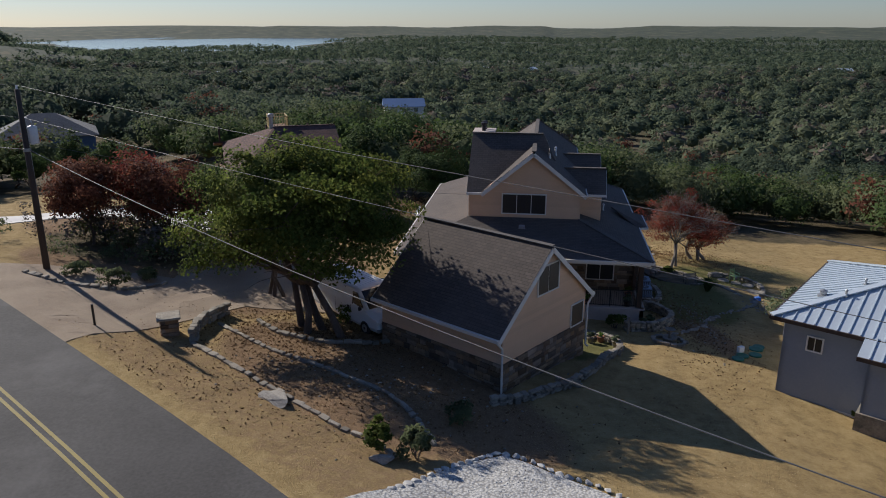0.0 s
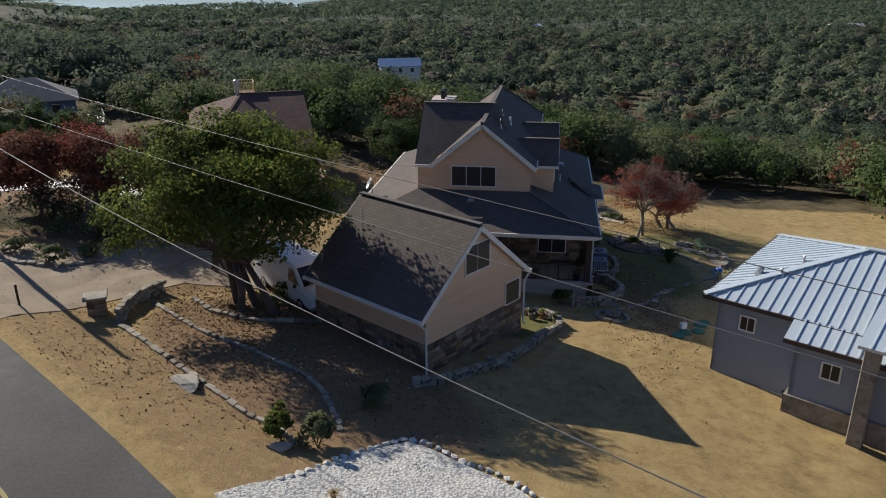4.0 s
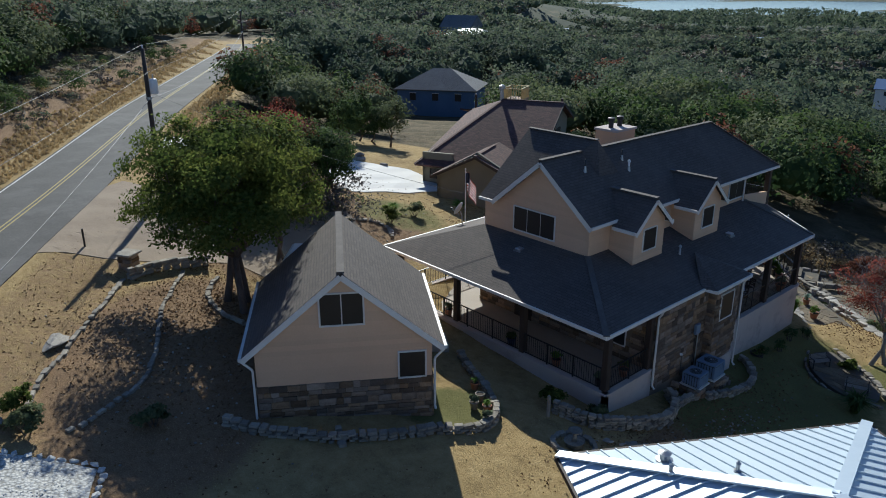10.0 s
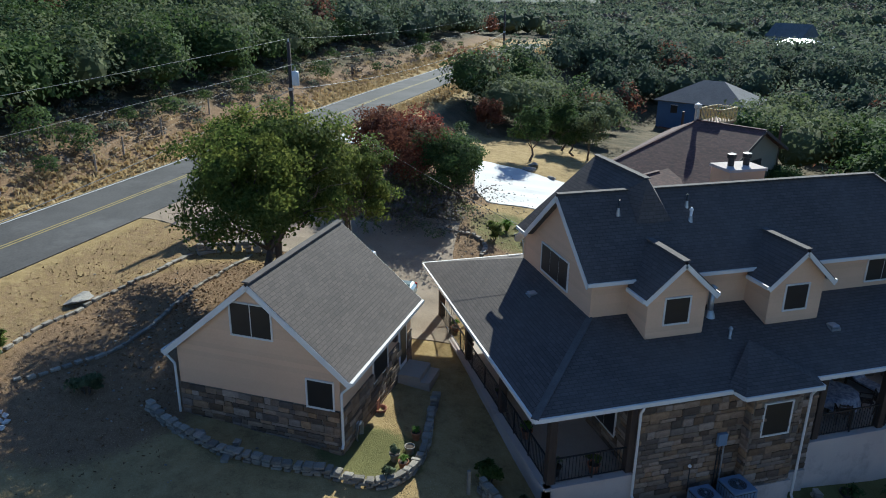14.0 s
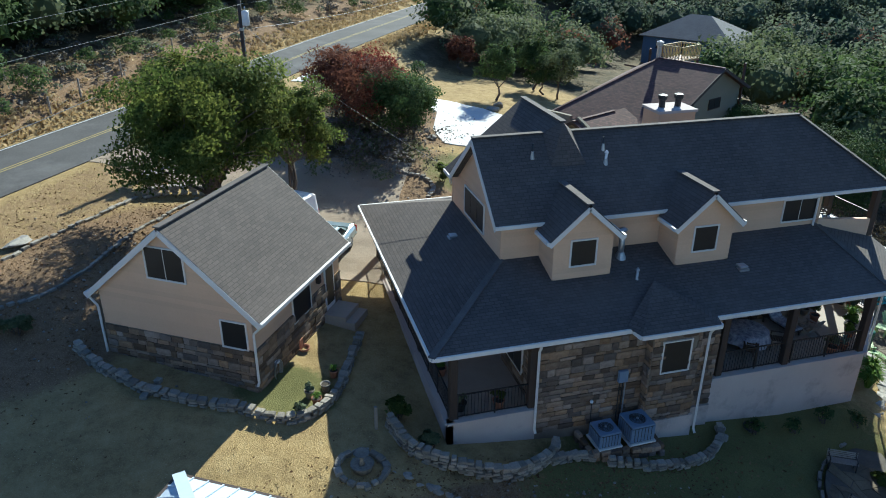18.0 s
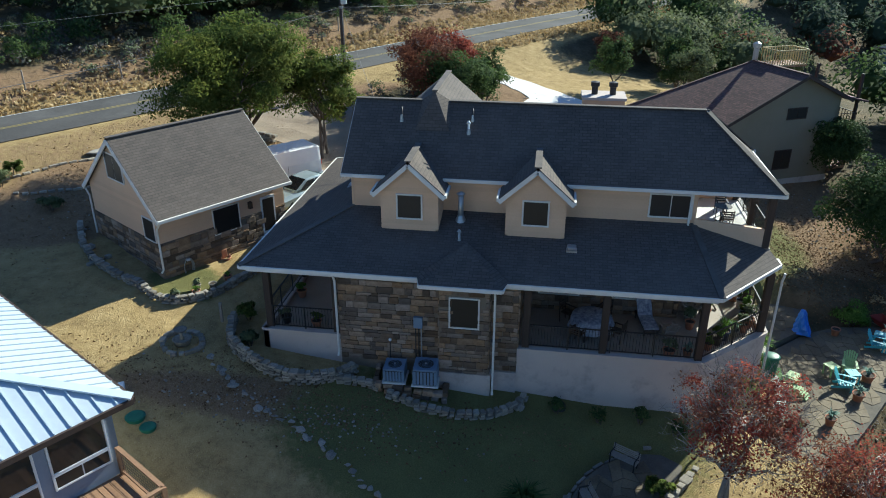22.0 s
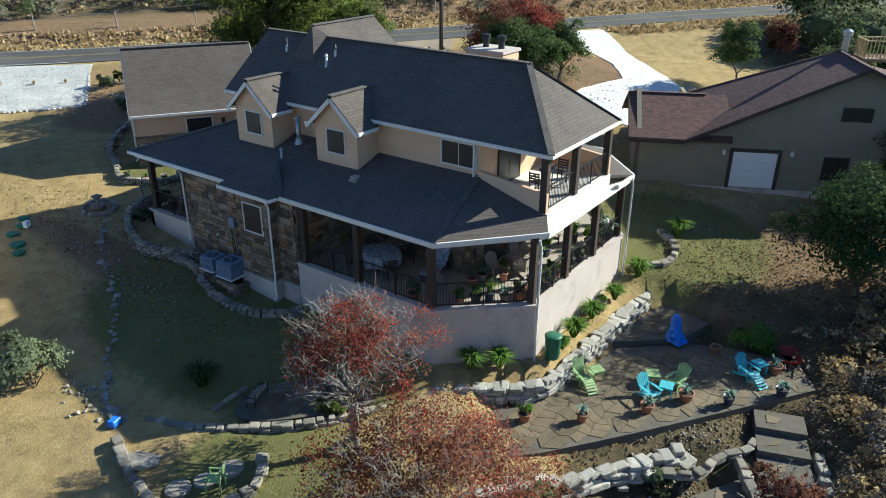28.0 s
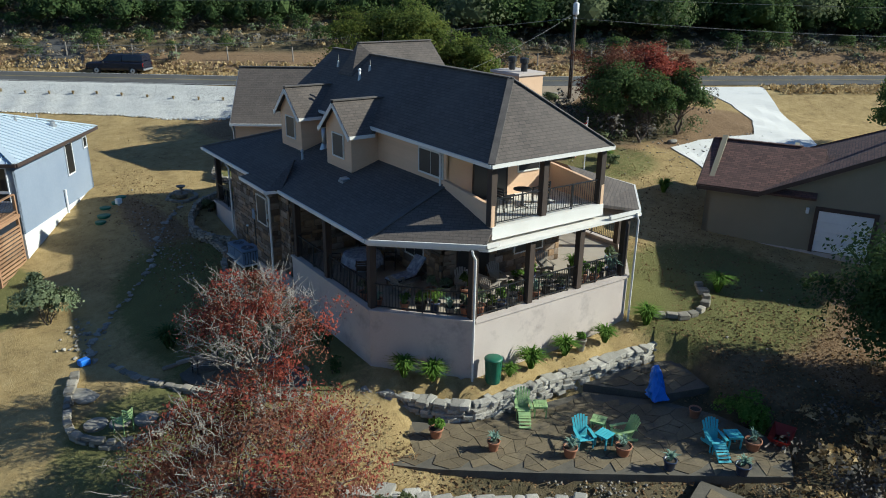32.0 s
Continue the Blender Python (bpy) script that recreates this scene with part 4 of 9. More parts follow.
for (ax, ay), (bx, by) in zip(base, base[1:]):
    d = Vector((bx - ax, by - ay, 0))
    n = Vector((d.y, -d.x, 0)).normalized()
    zlo = min(hz(ax, ay), hz(bx, by)) - 0.4
    hpart("base_wall", wall_slab((ax, ay, 0), d, n, [(0, zlo), (d.length, zlo), (d.length, 3.72), (0, 3.72)], 0.22), STUCCO, None, "weathered pinkish lime stucco")
    c = n * 0.03
    bm = bmesh.new()
    beam(bm, Vector((ax, ay, 3.75)) - n * 0.09, Vector((bx, by, 3.75)) - n * 0.09, 0.3, 0.09)
    hpart("coping", bm, STUCCO)
bm = bmesh.new()
prism(bm, [(6.05, 37.7), (6.05, 54.3), (3.5, 57.05), (-4.1, 57.05), (-6.9, 54.3), (-6.9, 37.7)], 3.5, 3.62)
hpart("porch_floor", bm, FLOOR, None, "tan concrete porch floor")
hpart("base_wall", boxes((6.2, 44.6, 1.6, 6.7, 46.65, 2.75), (6.15, 46.7, 1.4, 6.3, 47.6, 2.7)), STUCCO)
# balcony
bm = bmesh.new()
box(bm, -2.65, 54.0, 6.55, 2.78, 56.95, 7.0)
hpart("balcony_floor", bm, TRIM, None, "cream fascia under a boarded balcony floor")
hpart("balcony_side", wall_slab((2.8, 0, 0), (0, 1, 0), (1, 0, 0), [(54.0, 6.9), (56.9, 6.6), (56.9, 7.75), (54.0, 8.05)], 0.14), SIDING)
hboards(SIDING, (2.8, 0, 0), (0, 1, 0), (1, 0, 0), [(54.0, 6.9), (56.9, 6.6), (56.9, 7.75), (54.0, 8.05)])
hpart("balcony_side", wall_slab((-2.65, 0, 0), (0, 1, 0), (-1, 0, 0), [(54.0, 6.9), (56.9, 6.6), (56.9, 7.75), (54.0, 8.05)], 0.14), SIDING)
for x in (2.7, 0.35, -2.55):
    hpart("balcony_post", boxes((x - 0.13, 56.62, 7.0, x + 0.13, 56.88, 9.2), bevel=0.015), WOOD_DARK, None, "dark rough-sawn timber post")


def railing(ax, ay, bx, by, z, h=0.95, gap=0.115):
    """A flat iron railing of posts, two rails and bars."""
    a, b = Vector((ax, ay, z)), Vector((bx, by, z))
    L = (b - a).length
    u = (b - a) / L
    bm = bmesh.new()
    beam(bm, a + Vector((0, 0, h)), b + Vector((0, 0, h)), 0.05, 0.035)
    rail = hpart("railing", bm, IRON, None, "black wrought-iron railing")
    bm = bmesh.new()
    beam(bm, a + Vector((0, 0, 0.1)), b + Vector((0, 0, 0.1)), 0.035, 0.03)
    q = hpart("bottom_rail", bm, IRON)
    q.parent = rail
    n = max(1, round(L / 1.5))
    for k in range(n + 1):
        p = a + u * L * k / n
        bm = bmesh.new()
        beam(bm, p, p + Vector((0, 0, h + 0.03)), 0.045)
        q = hpart("rail_post", bm, IRON)
        q.parent = rail
    m = int(L / gap)
    me = None
    for k in range(1, m):
        p = a + u * L * k / m + HP.translation
        if me is None:
            bm = bmesh.new()
            beam(bm, (0, 0, 0.1), (0, 0, h), 0.016)
            me = mesh_of("bar", bm)
            me.materials.append(IRON)
        q = new("bar", me)
        q.parent, q.matrix_basis = rail, Matrix.Translation(p)


PZ = 3.79
posts = [(5.95, 37.85), (6.02, 40.6), (6.02, 47.9), (6.02, 50.75), (6.0, 54.2), (3.55, 56.95), (1.0, 56.98), (-1.5, 56.98), (-4.0, 56.98), (-6.8, 54.2), (-6.8, 37.85), (1.6, 37.85), (-2.6, 37.85)]
for x, y in posts:
    hpart("porch_post", boxes((x - 0.13, y - 0.13, PZ, x + 0.13, y + 0.13, 6.35), bevel=0.015), WOOD_DARK, None, "dark rough-sawn timber post")
for a, b in (((6.05, 38.0), (6.05, 40.6)), ((6.05, 47.9), (6.05, 54.15)), ((6.0, 54.3), (3.55, 56.98)), ((3.5, 57.0), (-4.0, 57.0)), ((5.8, 37.75), (1.7, 37.75)), ((1.5, 37.75), (-6.7, 37.75)), ((-6.85, 38), (-6.85, 54))):
    railing(*a, *b, PZ)
railing(2.6, 56.78, 0.45, 56.78, 7.0, 0.95)
railing(0.25, 56.78, -2.45, 56.78, 7.0, 0.95)
# chimney
bm = bmesh.new()
box(bm, -4.15, 49.7, 3.0, -2.8, 51.5, 11.2)
chim = hpart("chimney", bm, SIDING, None, "cream boarded chimney")
q = hpart("chimney_cap", boxes((-4.22, 49.63, 11.2, -2.73, 51.57, 11.32)), STUCCO)
q.parent = chim
for y in (50.2, 51.0):
    bm = bmesh.new()
    lathe(bm, [(0.14, 11.3), (0.14, 11.65), (0.2, 11.68), (0.2, 11.86), (0.05, 11.9)], 14, (-3.5, y, 0))
    q = hpart("flue", bm, IRON, None, "dark round metal flue cap")
    q.parent = chim
# downspouts
for x, y, z1 in ((6.32, 40.68, 2.9), (6.75, 46.75, 2.0), (3.75, 57.32, 1.0), (-4.3, 57.35, 1.2)):
    bm = bmesh.new()
    tube(bm, [(x + 0.15, y, 6.5), (x + 0.12, y, 6.35), (x, y, 6.15), (x, y, z1 + 0.15), (x + 0.12, y, z1 + 0.02)], 0.045, 8)
    hpart("downspout", bm, TRIM, None, "white downspout")
bm = bmesh.new()
tube(bm, [(2.86, 53.75, 9.15), (2.8, 53.8, 8.9), (2.8, 53.8, 7.75)], 0.045, 8)
hpart("downspout", bm, TRIM, None, "white downspout")

# ---- detached garage ----
garage = thing("garage", "small peach gabled garage with stone wainscot and gray shingles", "garage", (-1.79, 30.96, 4.03), -33.4)
GL, GH = 3.53, 3.54          # half length and half span of the roof
GE, GR = 2.66, 5.64          # eave and ridge above the base
WL, WH = 3.35, 3.1           # half length and half width of the walls


def gpart(name, bm, material, parent=None, label=""):
    return part(name, bm, material, parent or garage, label)


for s in (-1, 1):
    gpart("roof", slab([(GL, s * GH, GE), (-GL, s * GH, GE), (-GL, 0, GR), (GL, 0, GR)], 0.13), ROOF, None, "gray-brown asphalt shingles")
    gutter((GL, s * (GH + 0.05), GE - 0.07), (-GL, s * (GH + 0.05), GE - 0.07), garage, gpart)
    for e in (-1, 1):
        bm = bmesh.new()
        beam(bm, (e * (GL + 0.01), s * (GH + 0.01), GE - 0.15), (e * (GL + 0.01), 0, GR - 0.15), 0.035, 0.2)
        gpart("rake_board", bm, TRIM, None, "white rake board")
bm = bmesh.new()
beam(bm, (GL, 0, GR + 0.015), (-GL, 0, GR + 0.015), 0.26, 0.05)
gpart("ridge_cap", bm, CAP)
gz = GE + (GR - GE) * (1 - WH / GH)
gable = [(-WH, -0.6), (WH, -0.6), (WH, gz - 0.1), (0, GR - 0.15), (-WH, gz - 0.1)]
for e in (-1, 1):
    gpart("gable_wall", wall_slab((e * WL, 0, 0), (0, e, 0), (e, 0, 0), gable, 0.15), SIDING)
    lap_boards(garage, SIDING, (e * WL, 0, 0), (0, e, 0), (e, 0, 0), [(-WH, 1.43), (WH, 1.43), (WH, gz - 0.1), (0, GR - 0.15), (-WH, gz - 0.1)])
for s in (-1, 1):
    gpart("side_wall", wall_slab((0, s * WH, 0), (-s, 0, 0), (0, s, 0), [(-WL, -0.8), (WL, -0.8), (WL, gz - 0.1), (-WL, gz - 0.1)], 0.15), SIDING)
    lap_boards(garage, SIDING, (0, s * WH, 0), (-s, 0, 0), (0, s, 0), [(-WL, 1.43), (WL, 1.43), (WL, gz - 0.15), (-WL, gz - 0.15)])
    gpart("stone_base", boxes((-WL - 0.02, s * WH - 0.1, -0.8, WL + 0.02, s * WH + 0.02, 1.4)) if s > 0 else boxes((-WL - 0.02, -WH - 0.02, -0.8, WL + 0.02, -WH + 0.1, 1.4)), MORTAR)
    gpart("stone_base", boxes((s * WL - 0.1, -WH, -0.8, s * WL + 0.02, WH, 1.4)) if s > 0 else boxes((-WL - 0.02, -WH, -0.8, -WL + 0.1, WH, 1.4)), MORTAR)
window(garage, gpart, (WL + 0.02, 0, 0), (0, 1, 0), (1, 0, 0), -0.78, 0.72, 3.65, 4.82, 2)
window(garage, gpart, (WL + 0.02, 0, 0), (0, 1, 0), (1, 0, 0), 1.92, 2.87, 1.42, 2.42, 1)
window(garage, gpart, (0, WH + 0.02, 0), (-1, 0, 0), (0, 1, 0), -0.65, 0.7, 1.0, 2.2, 1)
dr = gpart("door", boxes((-2.75, WH, 0.15, -1.95, WH + 0.06, 2.1)), WHITE, None, "white framed door with a dark pane")
q = gpart("pane", boxes((-2.66, WH + 0.055, 0.35, -2.04, WH + 0.07, 1.98)), SCREEN)
q.parent = dr
lamp = gpart("wall_lantern", boxes((-1.42, WH + 0.02, 1.75, -1.22, WH + 0.2, 2.1), bevel=0.03), WOOD_DARK)
gpart("door_step", boxes((-3.0, WH, -0.7, -1.7, WH + 1.0, 0.12), (-3.0, WH + 1.0, -0.7, -1.7, WH + 1.4, -0.08)), FLOOR)
for y in (-1, 1):
    bm = bmesh.new()
    tube(bm, [(WL + 0.1, y * (GH + 0.05), GE - 0.12), (WL + 0.09, y * (WH + 0.12), GE - 0.5), (WL + 0.09, y * (WH + 0.1), GE - 0.6), (WL + 0.09, y * (WH + 0.1), 0.2), (WL + 0.22, y * (WH + 0.12), 0.1)], 0.045, 8)
    gpart("downspout", bm, TRIM, None, "white downspout")

# ---- metal-roofed house ----
NB = math.degrees(math.atan2(8.65, 5.43))
# local x runs along the west eave from its north corner, local y runs away to the west of it
nhouse = thing("metal_roof_house", "blue-gray house with pale standing-seam metal roof on a slope", "house", (10.15, 29.78, 2.95), NB)


def npart(name, bm, material, parent=None, label=""):
    return part(name, bm, material, parent or nhouse, label)


NE, NS, NL = 3.9, 0.36, 9.3    # eave height, slope, length of the west eave
ND = 11.5                       # depth eastwards
NR = NE + NS * NL / 2
hip = NL / 2
faces = [[(0, 0, NE), (NL, 0, NE), (hip, -hip, NR)], [(0, 0, NE), (hip, -hip, NR), (hip, -ND, NR), (0, -ND, NE)], [(NL, 0, NE), (NL, -ND, NE), (hip, -ND, NR), (hip, -hip, NR)]]
for poly in faces:
    npart("roof", slab(poly, 0.1), METAL_ROOF, None, "pale standing-seam metal roof")
# standing seams, each its own bar up the slope
for k in range(1, 23):
    x = k * 0.41
    up = min(x, NL - x)
    bm = bmesh.new()
    beam(bm, (x, 0, NE + 0.02), (x, -up, NE + NS * up + 0.02), 0.035, 0.05)
    npart("seam", bm, METAL_ROOF)
for k in range(1, 29):
    y = k * 0.41
    for x0, x1 in ((0, 1), (NL, -1)):
        up = min(y, hip)
        bm = bmesh.new()
        beam(bm, (x0, -y, NE + 0.02), (x0 + x1 * up, -y, NE + NS * up + 0.02), 0.035, 0.05)
        npart("seam", bm, METAL_ROOF)
for a, b in (((0, 0, NE), (hip, -hip, NR)), ((NL, 0, NE), (hip, -hip, NR)), ((hip, -hip, NR), (hip, -ND, NR))):
    bm = bmesh.new()
    beam(bm, Vector(a) + Vector((0, 0, 0.05)), Vector(b) + Vector((0, 0, 0.05)), 0.3, 0.05)
    npart("ridge_cap", bm, METAL_ROOF)
for a, b in (((0, 0.03, NE - 0.08), (NL, 0.03, NE - 0.08)), ((-0.03, 0, NE - 0.08), (-0.03, -ND, NE - 0.08)), ((NL + 0.03, 0, NE - 0.08), (NL + 0.03, -ND, NE - 0.08))):
    bm = bmesh.new()
    beam(bm, a, b, 0.1, 0.16)
    npart("fascia", bm, BROWN_TRIM)
nw = 0.45
npart("wall", wall_slab((nw, -nw, 0), (1, 0, 0), (0, 1, 0), [(0, -1.6), (NL - 2 * nw, -2.6), (NL - 2 * nw, NE - 0.1), (0, NE - 0.1)], 0.2), BLUE_SIDING, None, "blue-gray siding")
npart("wall", wall_slab((nw, -nw, 0), (0, -1, 0), (-1, 0, 0), [(0, -1.2), (ND - nw, -1.2), (ND - nw, NE - 0.1), (0, NE - 0.1)], 0.2), BLUE_SIDING)
npart("wall", wall_slab((NL - nw, -nw, 0), (0, -1, 0), (1, 0, 0), [(0, -3.0), (ND - nw, -3.0), (ND - nw, NE - 0.1), (0, NE - 0.1)], 0.2), BLUE_SIDING)
npart("foundation", boxes((nw - 0.03, -ND, -2.8, NL - nw + 0.03, -nw + 0.03, 0.35)), CONCRETE)
window(nhouse, npart, (nw, -nw, 0), (0, -1, 0), (-1, 0, 0), 0.95, 1.5, 2.62, 3.2, 2, WHITE)
# ---- red-brown-roofed house ----
bhouse = thing("olive_house", "olive-beige stucco house with red-brown shingles and a side garage door", "house", (-13.6, 53.8, 3.15), 116.0)   # local x runs along its east wall, local y away from it


def bpart(name, bm, material, parent=None, label=""):
    return part(name, bm, material, parent or bhouse, label)


BR, BX, BEV = 6.55, 11.0, 2.42            # ridge height, its distance along the wall, eave height at the bend
bs = (BR - BEV) / (BX - 2.6)
east_gable = [(2.7, -0.6), (14.3, -1.4), (14.3, BR - bs * 3.0 - 0.1), (BX, BR - 0.15), (2.7, BEV + 0.05)]
bpart("wall", wall_slab((0, 0, 0), (1, 0, 0), (0, -1, 0), east_gable, 0.25), OLIVE, None, "olive-beige stucco")
bpart("wall", wall_slab((0, 0, 0), (1, 0, 0), (0, -1, 0), [(0.0, -0.6), (2.7, -0.6), (2.7, 2.6), (0.0, 2.6)], 0.25), OLIVE)
bpart("wall", wall_slab((0.0, 0, 0), (0, 1, 0), (-1, 0, 0), [(0, -0.5), (6.2, -0.5), (6.2, 2.6), (3.1, 4.35), (0, 2.6)], 0.25), OLIVE)
bpart("wall", wall_slab((0.0, 6.2, 0), (1, 0, 0), (0, 1, 0), [(0, -0.5), (3.5, -0.5), (3.5, 2.6), (0, 2.6)], 0.25), OLIVE)
bpart("wall", wall_slab((3.2, 6.2, 0), (0, 1, 0), (-1, 0, 0), [(0, -0.5), (2.6, -0.5), (2.6, 3.3), (0, 3.3)], 0.25), OLIVE)
bpart("wall", wall_slab((3.2, 8.8, 0), (1, 0, 0), (0, 1, 0), [(0, -0.5), (11.1, -1.4), (11.1, 4.5), (0, 2.9)], 0.25), OLIVE)
bpart("wall", wall_slab((14.3, 0, 0), (0, 1, 0), (1, 0, 0), [(0, -1.4), (8.8, -1.4), (8.8, 4.4), (0, 4.4)], 0.25), OLIVE)
bpart("foundation", boxes((-0.04, -0.04, -1.6, 14.35, 0.3, -0.25), (-0.04, -0.04, -1.6, 0.3, 6.2, -0.3)), STUCCO)
for poly in ([(2.5, -0.45, BEV), (BX, -0.45, BR), (BX, 4.7, BR), (2.5, 9.2, BEV)], [(BX, -0.45, BR), (14.8, -0.45, BR - bs * 3.5), (14.8, 9.2, BR - bs * 3.5), (BX, 4.7, BR)], [(BX, 4.7, BR), (14.8, 9.2, BR - bs * 3.5), (2.5, 9.2, BEV)]):
    bpart("roof", slab(poly, 0.14), ROOF_B, None, "red-brown asphalt shingles")
wz, wr = 2.42, 4.15
for poly in ([(-0.4, -0.4, wz), (5.0, -0.4, wz), (5.0, 3.1, wr), (-0.4, 3.1, wr)], [(-0.4, 6.6, wz), (-0.4, 3.1, wr), (5.0, 3.1, wr), (5.0, 6.6, wz)]):
    bpart("garage_roof", slab(poly, 0.13), ROOF_B, None, "red-brown asphalt shingles")
for a, b in (((BX, -0.48, BR), (2.5, -0.48, BEV)), ((BX, -0.48, BR), (14.8, -0.48, BR - bs * 3.5)), ((-0.43, -0.4, wz), (-0.43, 3.1, wr)), ((-0.43, 6.6, wz), (-0.43, 3.1, wr)), ((-0.4, -0.43, wz - 0.05), (2.5, -0.43, wz - 0.05))):
    bm = bmesh.new()
    beam(bm, Vector(a) - Vector((0, 0, 0.1)), Vector(b) - Vector((0, 0, 0.1)), 0.06, 0.2)
    bpart("fascia", bm, BROWN_TRIM)
for a, b in (((BX, -0.4, BR + 0.02), (BX, 4.7, BR + 0.02)), ((BX, 4.7, BR + 0.02), (2.5, 9.2, BEV + 0.02)), ((-0.4, 3.1, wr + 0.02), (3.9, 3.1, wr + 0.02))):
    bm = bmesh.new()
    beam(bm, a, b, 0.24, 0.03)
    bpart("ridge_cap", bm, RED_CAP)
gd = bpart("garage_door", boxes((5.2, -0.06, -0.2, 7.5, 0.0, 1.8)), WHITE, None, "white panelled garage door in a dark frame")
for k in range(4):
    q = bpart("panel", boxes((5.24, -0.085, -0.16 + k * 0.49, 7.46, -0.05, 0.29 + k * 0.49)), WHITE)
    q.parent = gd
for r in ((5.02, -0.1, -0.25, 5.2, 0.02, 1.98), (7.5, -0.1, -0.25, 7.68, 0.02, 1.98), (5.2, -0.1, 1.8, 7.5, 0.02, 1.98)):
    q = bpart("door_frame", boxes(r), BROWN_TRIM)
    q.parent = gd
window(bhouse, bpart, (0, -0.02, 0), (1, 0, 0), (0, -1, 0), 10.3, 11.7, 3.75, 4.4, 2, BROWN_TRIM)
window(bhouse, bpart, (0, -0.02, 0), (1, 0, 0), (0, -1, 0), 9.9, 11.1, 0.5, 1.7, 2, BROWN_TRIM)
window(bhouse, bpart, (3.18, 0, 0), (0, 1, 0), (-1, 0, 0), 7.0, 8.1, 1.3, 2.0, 2, BROWN_TRIM)
for x, z in ((4.7, 1.6), (8.2, 1.7)):
    bpart("wall_lamp", boxes((x - 0.07, -0.16, z, x + 0.07, 0, z + 0.28), bevel=0.02), WHITE)
# roof deck
bpart("roof_deck", boxes((11.9, 3.5, 6.2, 14.3, 5.1, 6.35)), DECK, None, "yellow-stained timber roof deck")
PALE_WOOD = surface("new_yellow_timber", (0.42, 0.32, 0.14), (0.55, 0.44, 0.22), 1, 14, 0.75)
for a, b in (((11.9, 3.5), (14.3, 3.5)), ((14.3, 3.5), (14.3, 5.1)), ((14.3, 5.1), (11.9, 5.1)), ((11.9, 5.1), (11.9, 3.5))):
    pickets(bhouse, bpart, a, b, 6.25, 1.05, 0.2, PALE_WOOD, "new yellow timber railing", 0.045)
# back balconies on posts
for z in (-0.4, 2.3):
    bpart("balcony", boxes((14.3, 1.0, z, 16.9, 9.5, z + 0.2)), DECK, None, "pale timber balcony")
    for a, b in (((14.3, 1.0), (16.9, 1.0)), ((16.9, 1.0), (16.9, 9.5))):
        pickets(bhouse, bpart, a, b, z + 0.15, 1.0, 0.24, IRON, "thin dark balcony railing", 0.03)
for x, y in ((16.8, 1.1), (16.8, 5.0), (16.8, 9.3)):
    bpart("balcony_post", boxes((x - 0.08, y - 0.08, -2.2, x + 0.08, y + 0.08, 6.0)), WOOD_DARK)
bpart("balcony_roof", slab([(14.2, 0.6, 5.0), (17.3, 0.6, 4.3), (17.3, 9.9, 4.3), (14.2, 9.9, 5.0)], 0.12), ROOF_B)
bm = bmesh.new()
lathe(bm, [(0.18, 5.6), (0.18, 7.3), (0.27, 7.35), (0.27, 7.6), (0.08, 7.7)], 12, (BX + 0.3, 5.0, 0))
bpart("flue", bm, GALV, None, "round metal flue")


# ---- houses farther off ----
def far_house(name, x, y, turn, w, d, h, roof_mat, wall_mat, label, pitch=0.5, hip=True, z=None, deck=False):
    z = hz(x, y) if z is None else z
    ob = thing(name, label, "house", (x, y, z), turn)
    part("wall", boxes((-w / 2, -d / 2, -3, w / 2, d / 2, h)), wall_mat, ob)
    e, r = 0.5, d / 2
    rz = h + pitch * r
    i = r if hip else -e
    a = [(-w / 2 - e, -d / 2 - e, h - 0.2), (w / 2 + e, -d / 2 - e, h - 0.2), (w / 2 + e, d / 2 + e, h - 0.2), (-w / 2 - e, d / 2 + e, h - 0.2)]
    p, q = (-w / 2 + i, 0, rz), (w / 2 - i, 0, rz)
    for poly in ([a[0], a[1], q, p], [a[2], a[3], p, q], [a[1], a[2], q], [a[3], a[0], p]):
        part("roof", slab(poly, 0.15), roof_mat, ob)
    for k in range(-1, 2):
        for s in (-1, 1):
            wd = part("window", boxes((k * w / 3.4 - 0.5, s * (d / 2 + 0.02) - 0.03, h - 1.9, k * w / 3.4 + 0.5, s * (d / 2 + 0.02) + 0.03, h - 0.8)), SCREEN, ob)
            part("window_frame", boxes((k * w / 3.4 - 0.56, s * (d / 2) - 0.03, h - 0.8, k * w / 3.4 + 0.56, s * (d / 2) + 0.06, h - 0.72)), TRIM, wd)
    if deck:
        part("deck", boxes((w / 2, -d / 2, 0.1, w / 2 + 3.5, d / 2 - 1, 0.3)), TRIM, ob, "white painted deck")
        bm = bmesh.new()
        for z0 in (0.6, 1.2):
            beam(bm, (w / 2 + 3.4, -d / 2, z0), (w / 2 + 3.4, d / 2 - 1, z0), 0.08)
            beam(bm, (w / 2, -d / 2, z0), (w / 2 + 3.4, -d / 2, z0), 0.08)
        for k in range(5):
            beam(bm, (w / 2 + 3.4, lerp(-d / 2, d / 2 - 1, k / 4), -4), (w / 2 + 3.4, lerp(-d / 2, d / 2 - 1, k / 4), 1.2), 0.14)
        part("deck_railing", bm, TRIM, ob)
    return ob


SLATE = surface("slate_blue_siding", (0.07, 0.13, 0.22), (0.1, 0.17, 0.28), 0.6, 10, 0.75, bump=0.1)
GRAY_ROOF = shingles("gray_shingles", (0.16, 0.165, 0.17), (0.12, 0.125, 0.13), (0.06, 0.06, 0.06), (0.2, 0.2, 0.2))
far_house("blue_house", -70.5, 97.0, 35, 12.5, 9.5, 4.0, GRAY_ROOF, SLATE, "slate-blue house with gray hip roof and white deck", 0.55, True, -0.6, True)
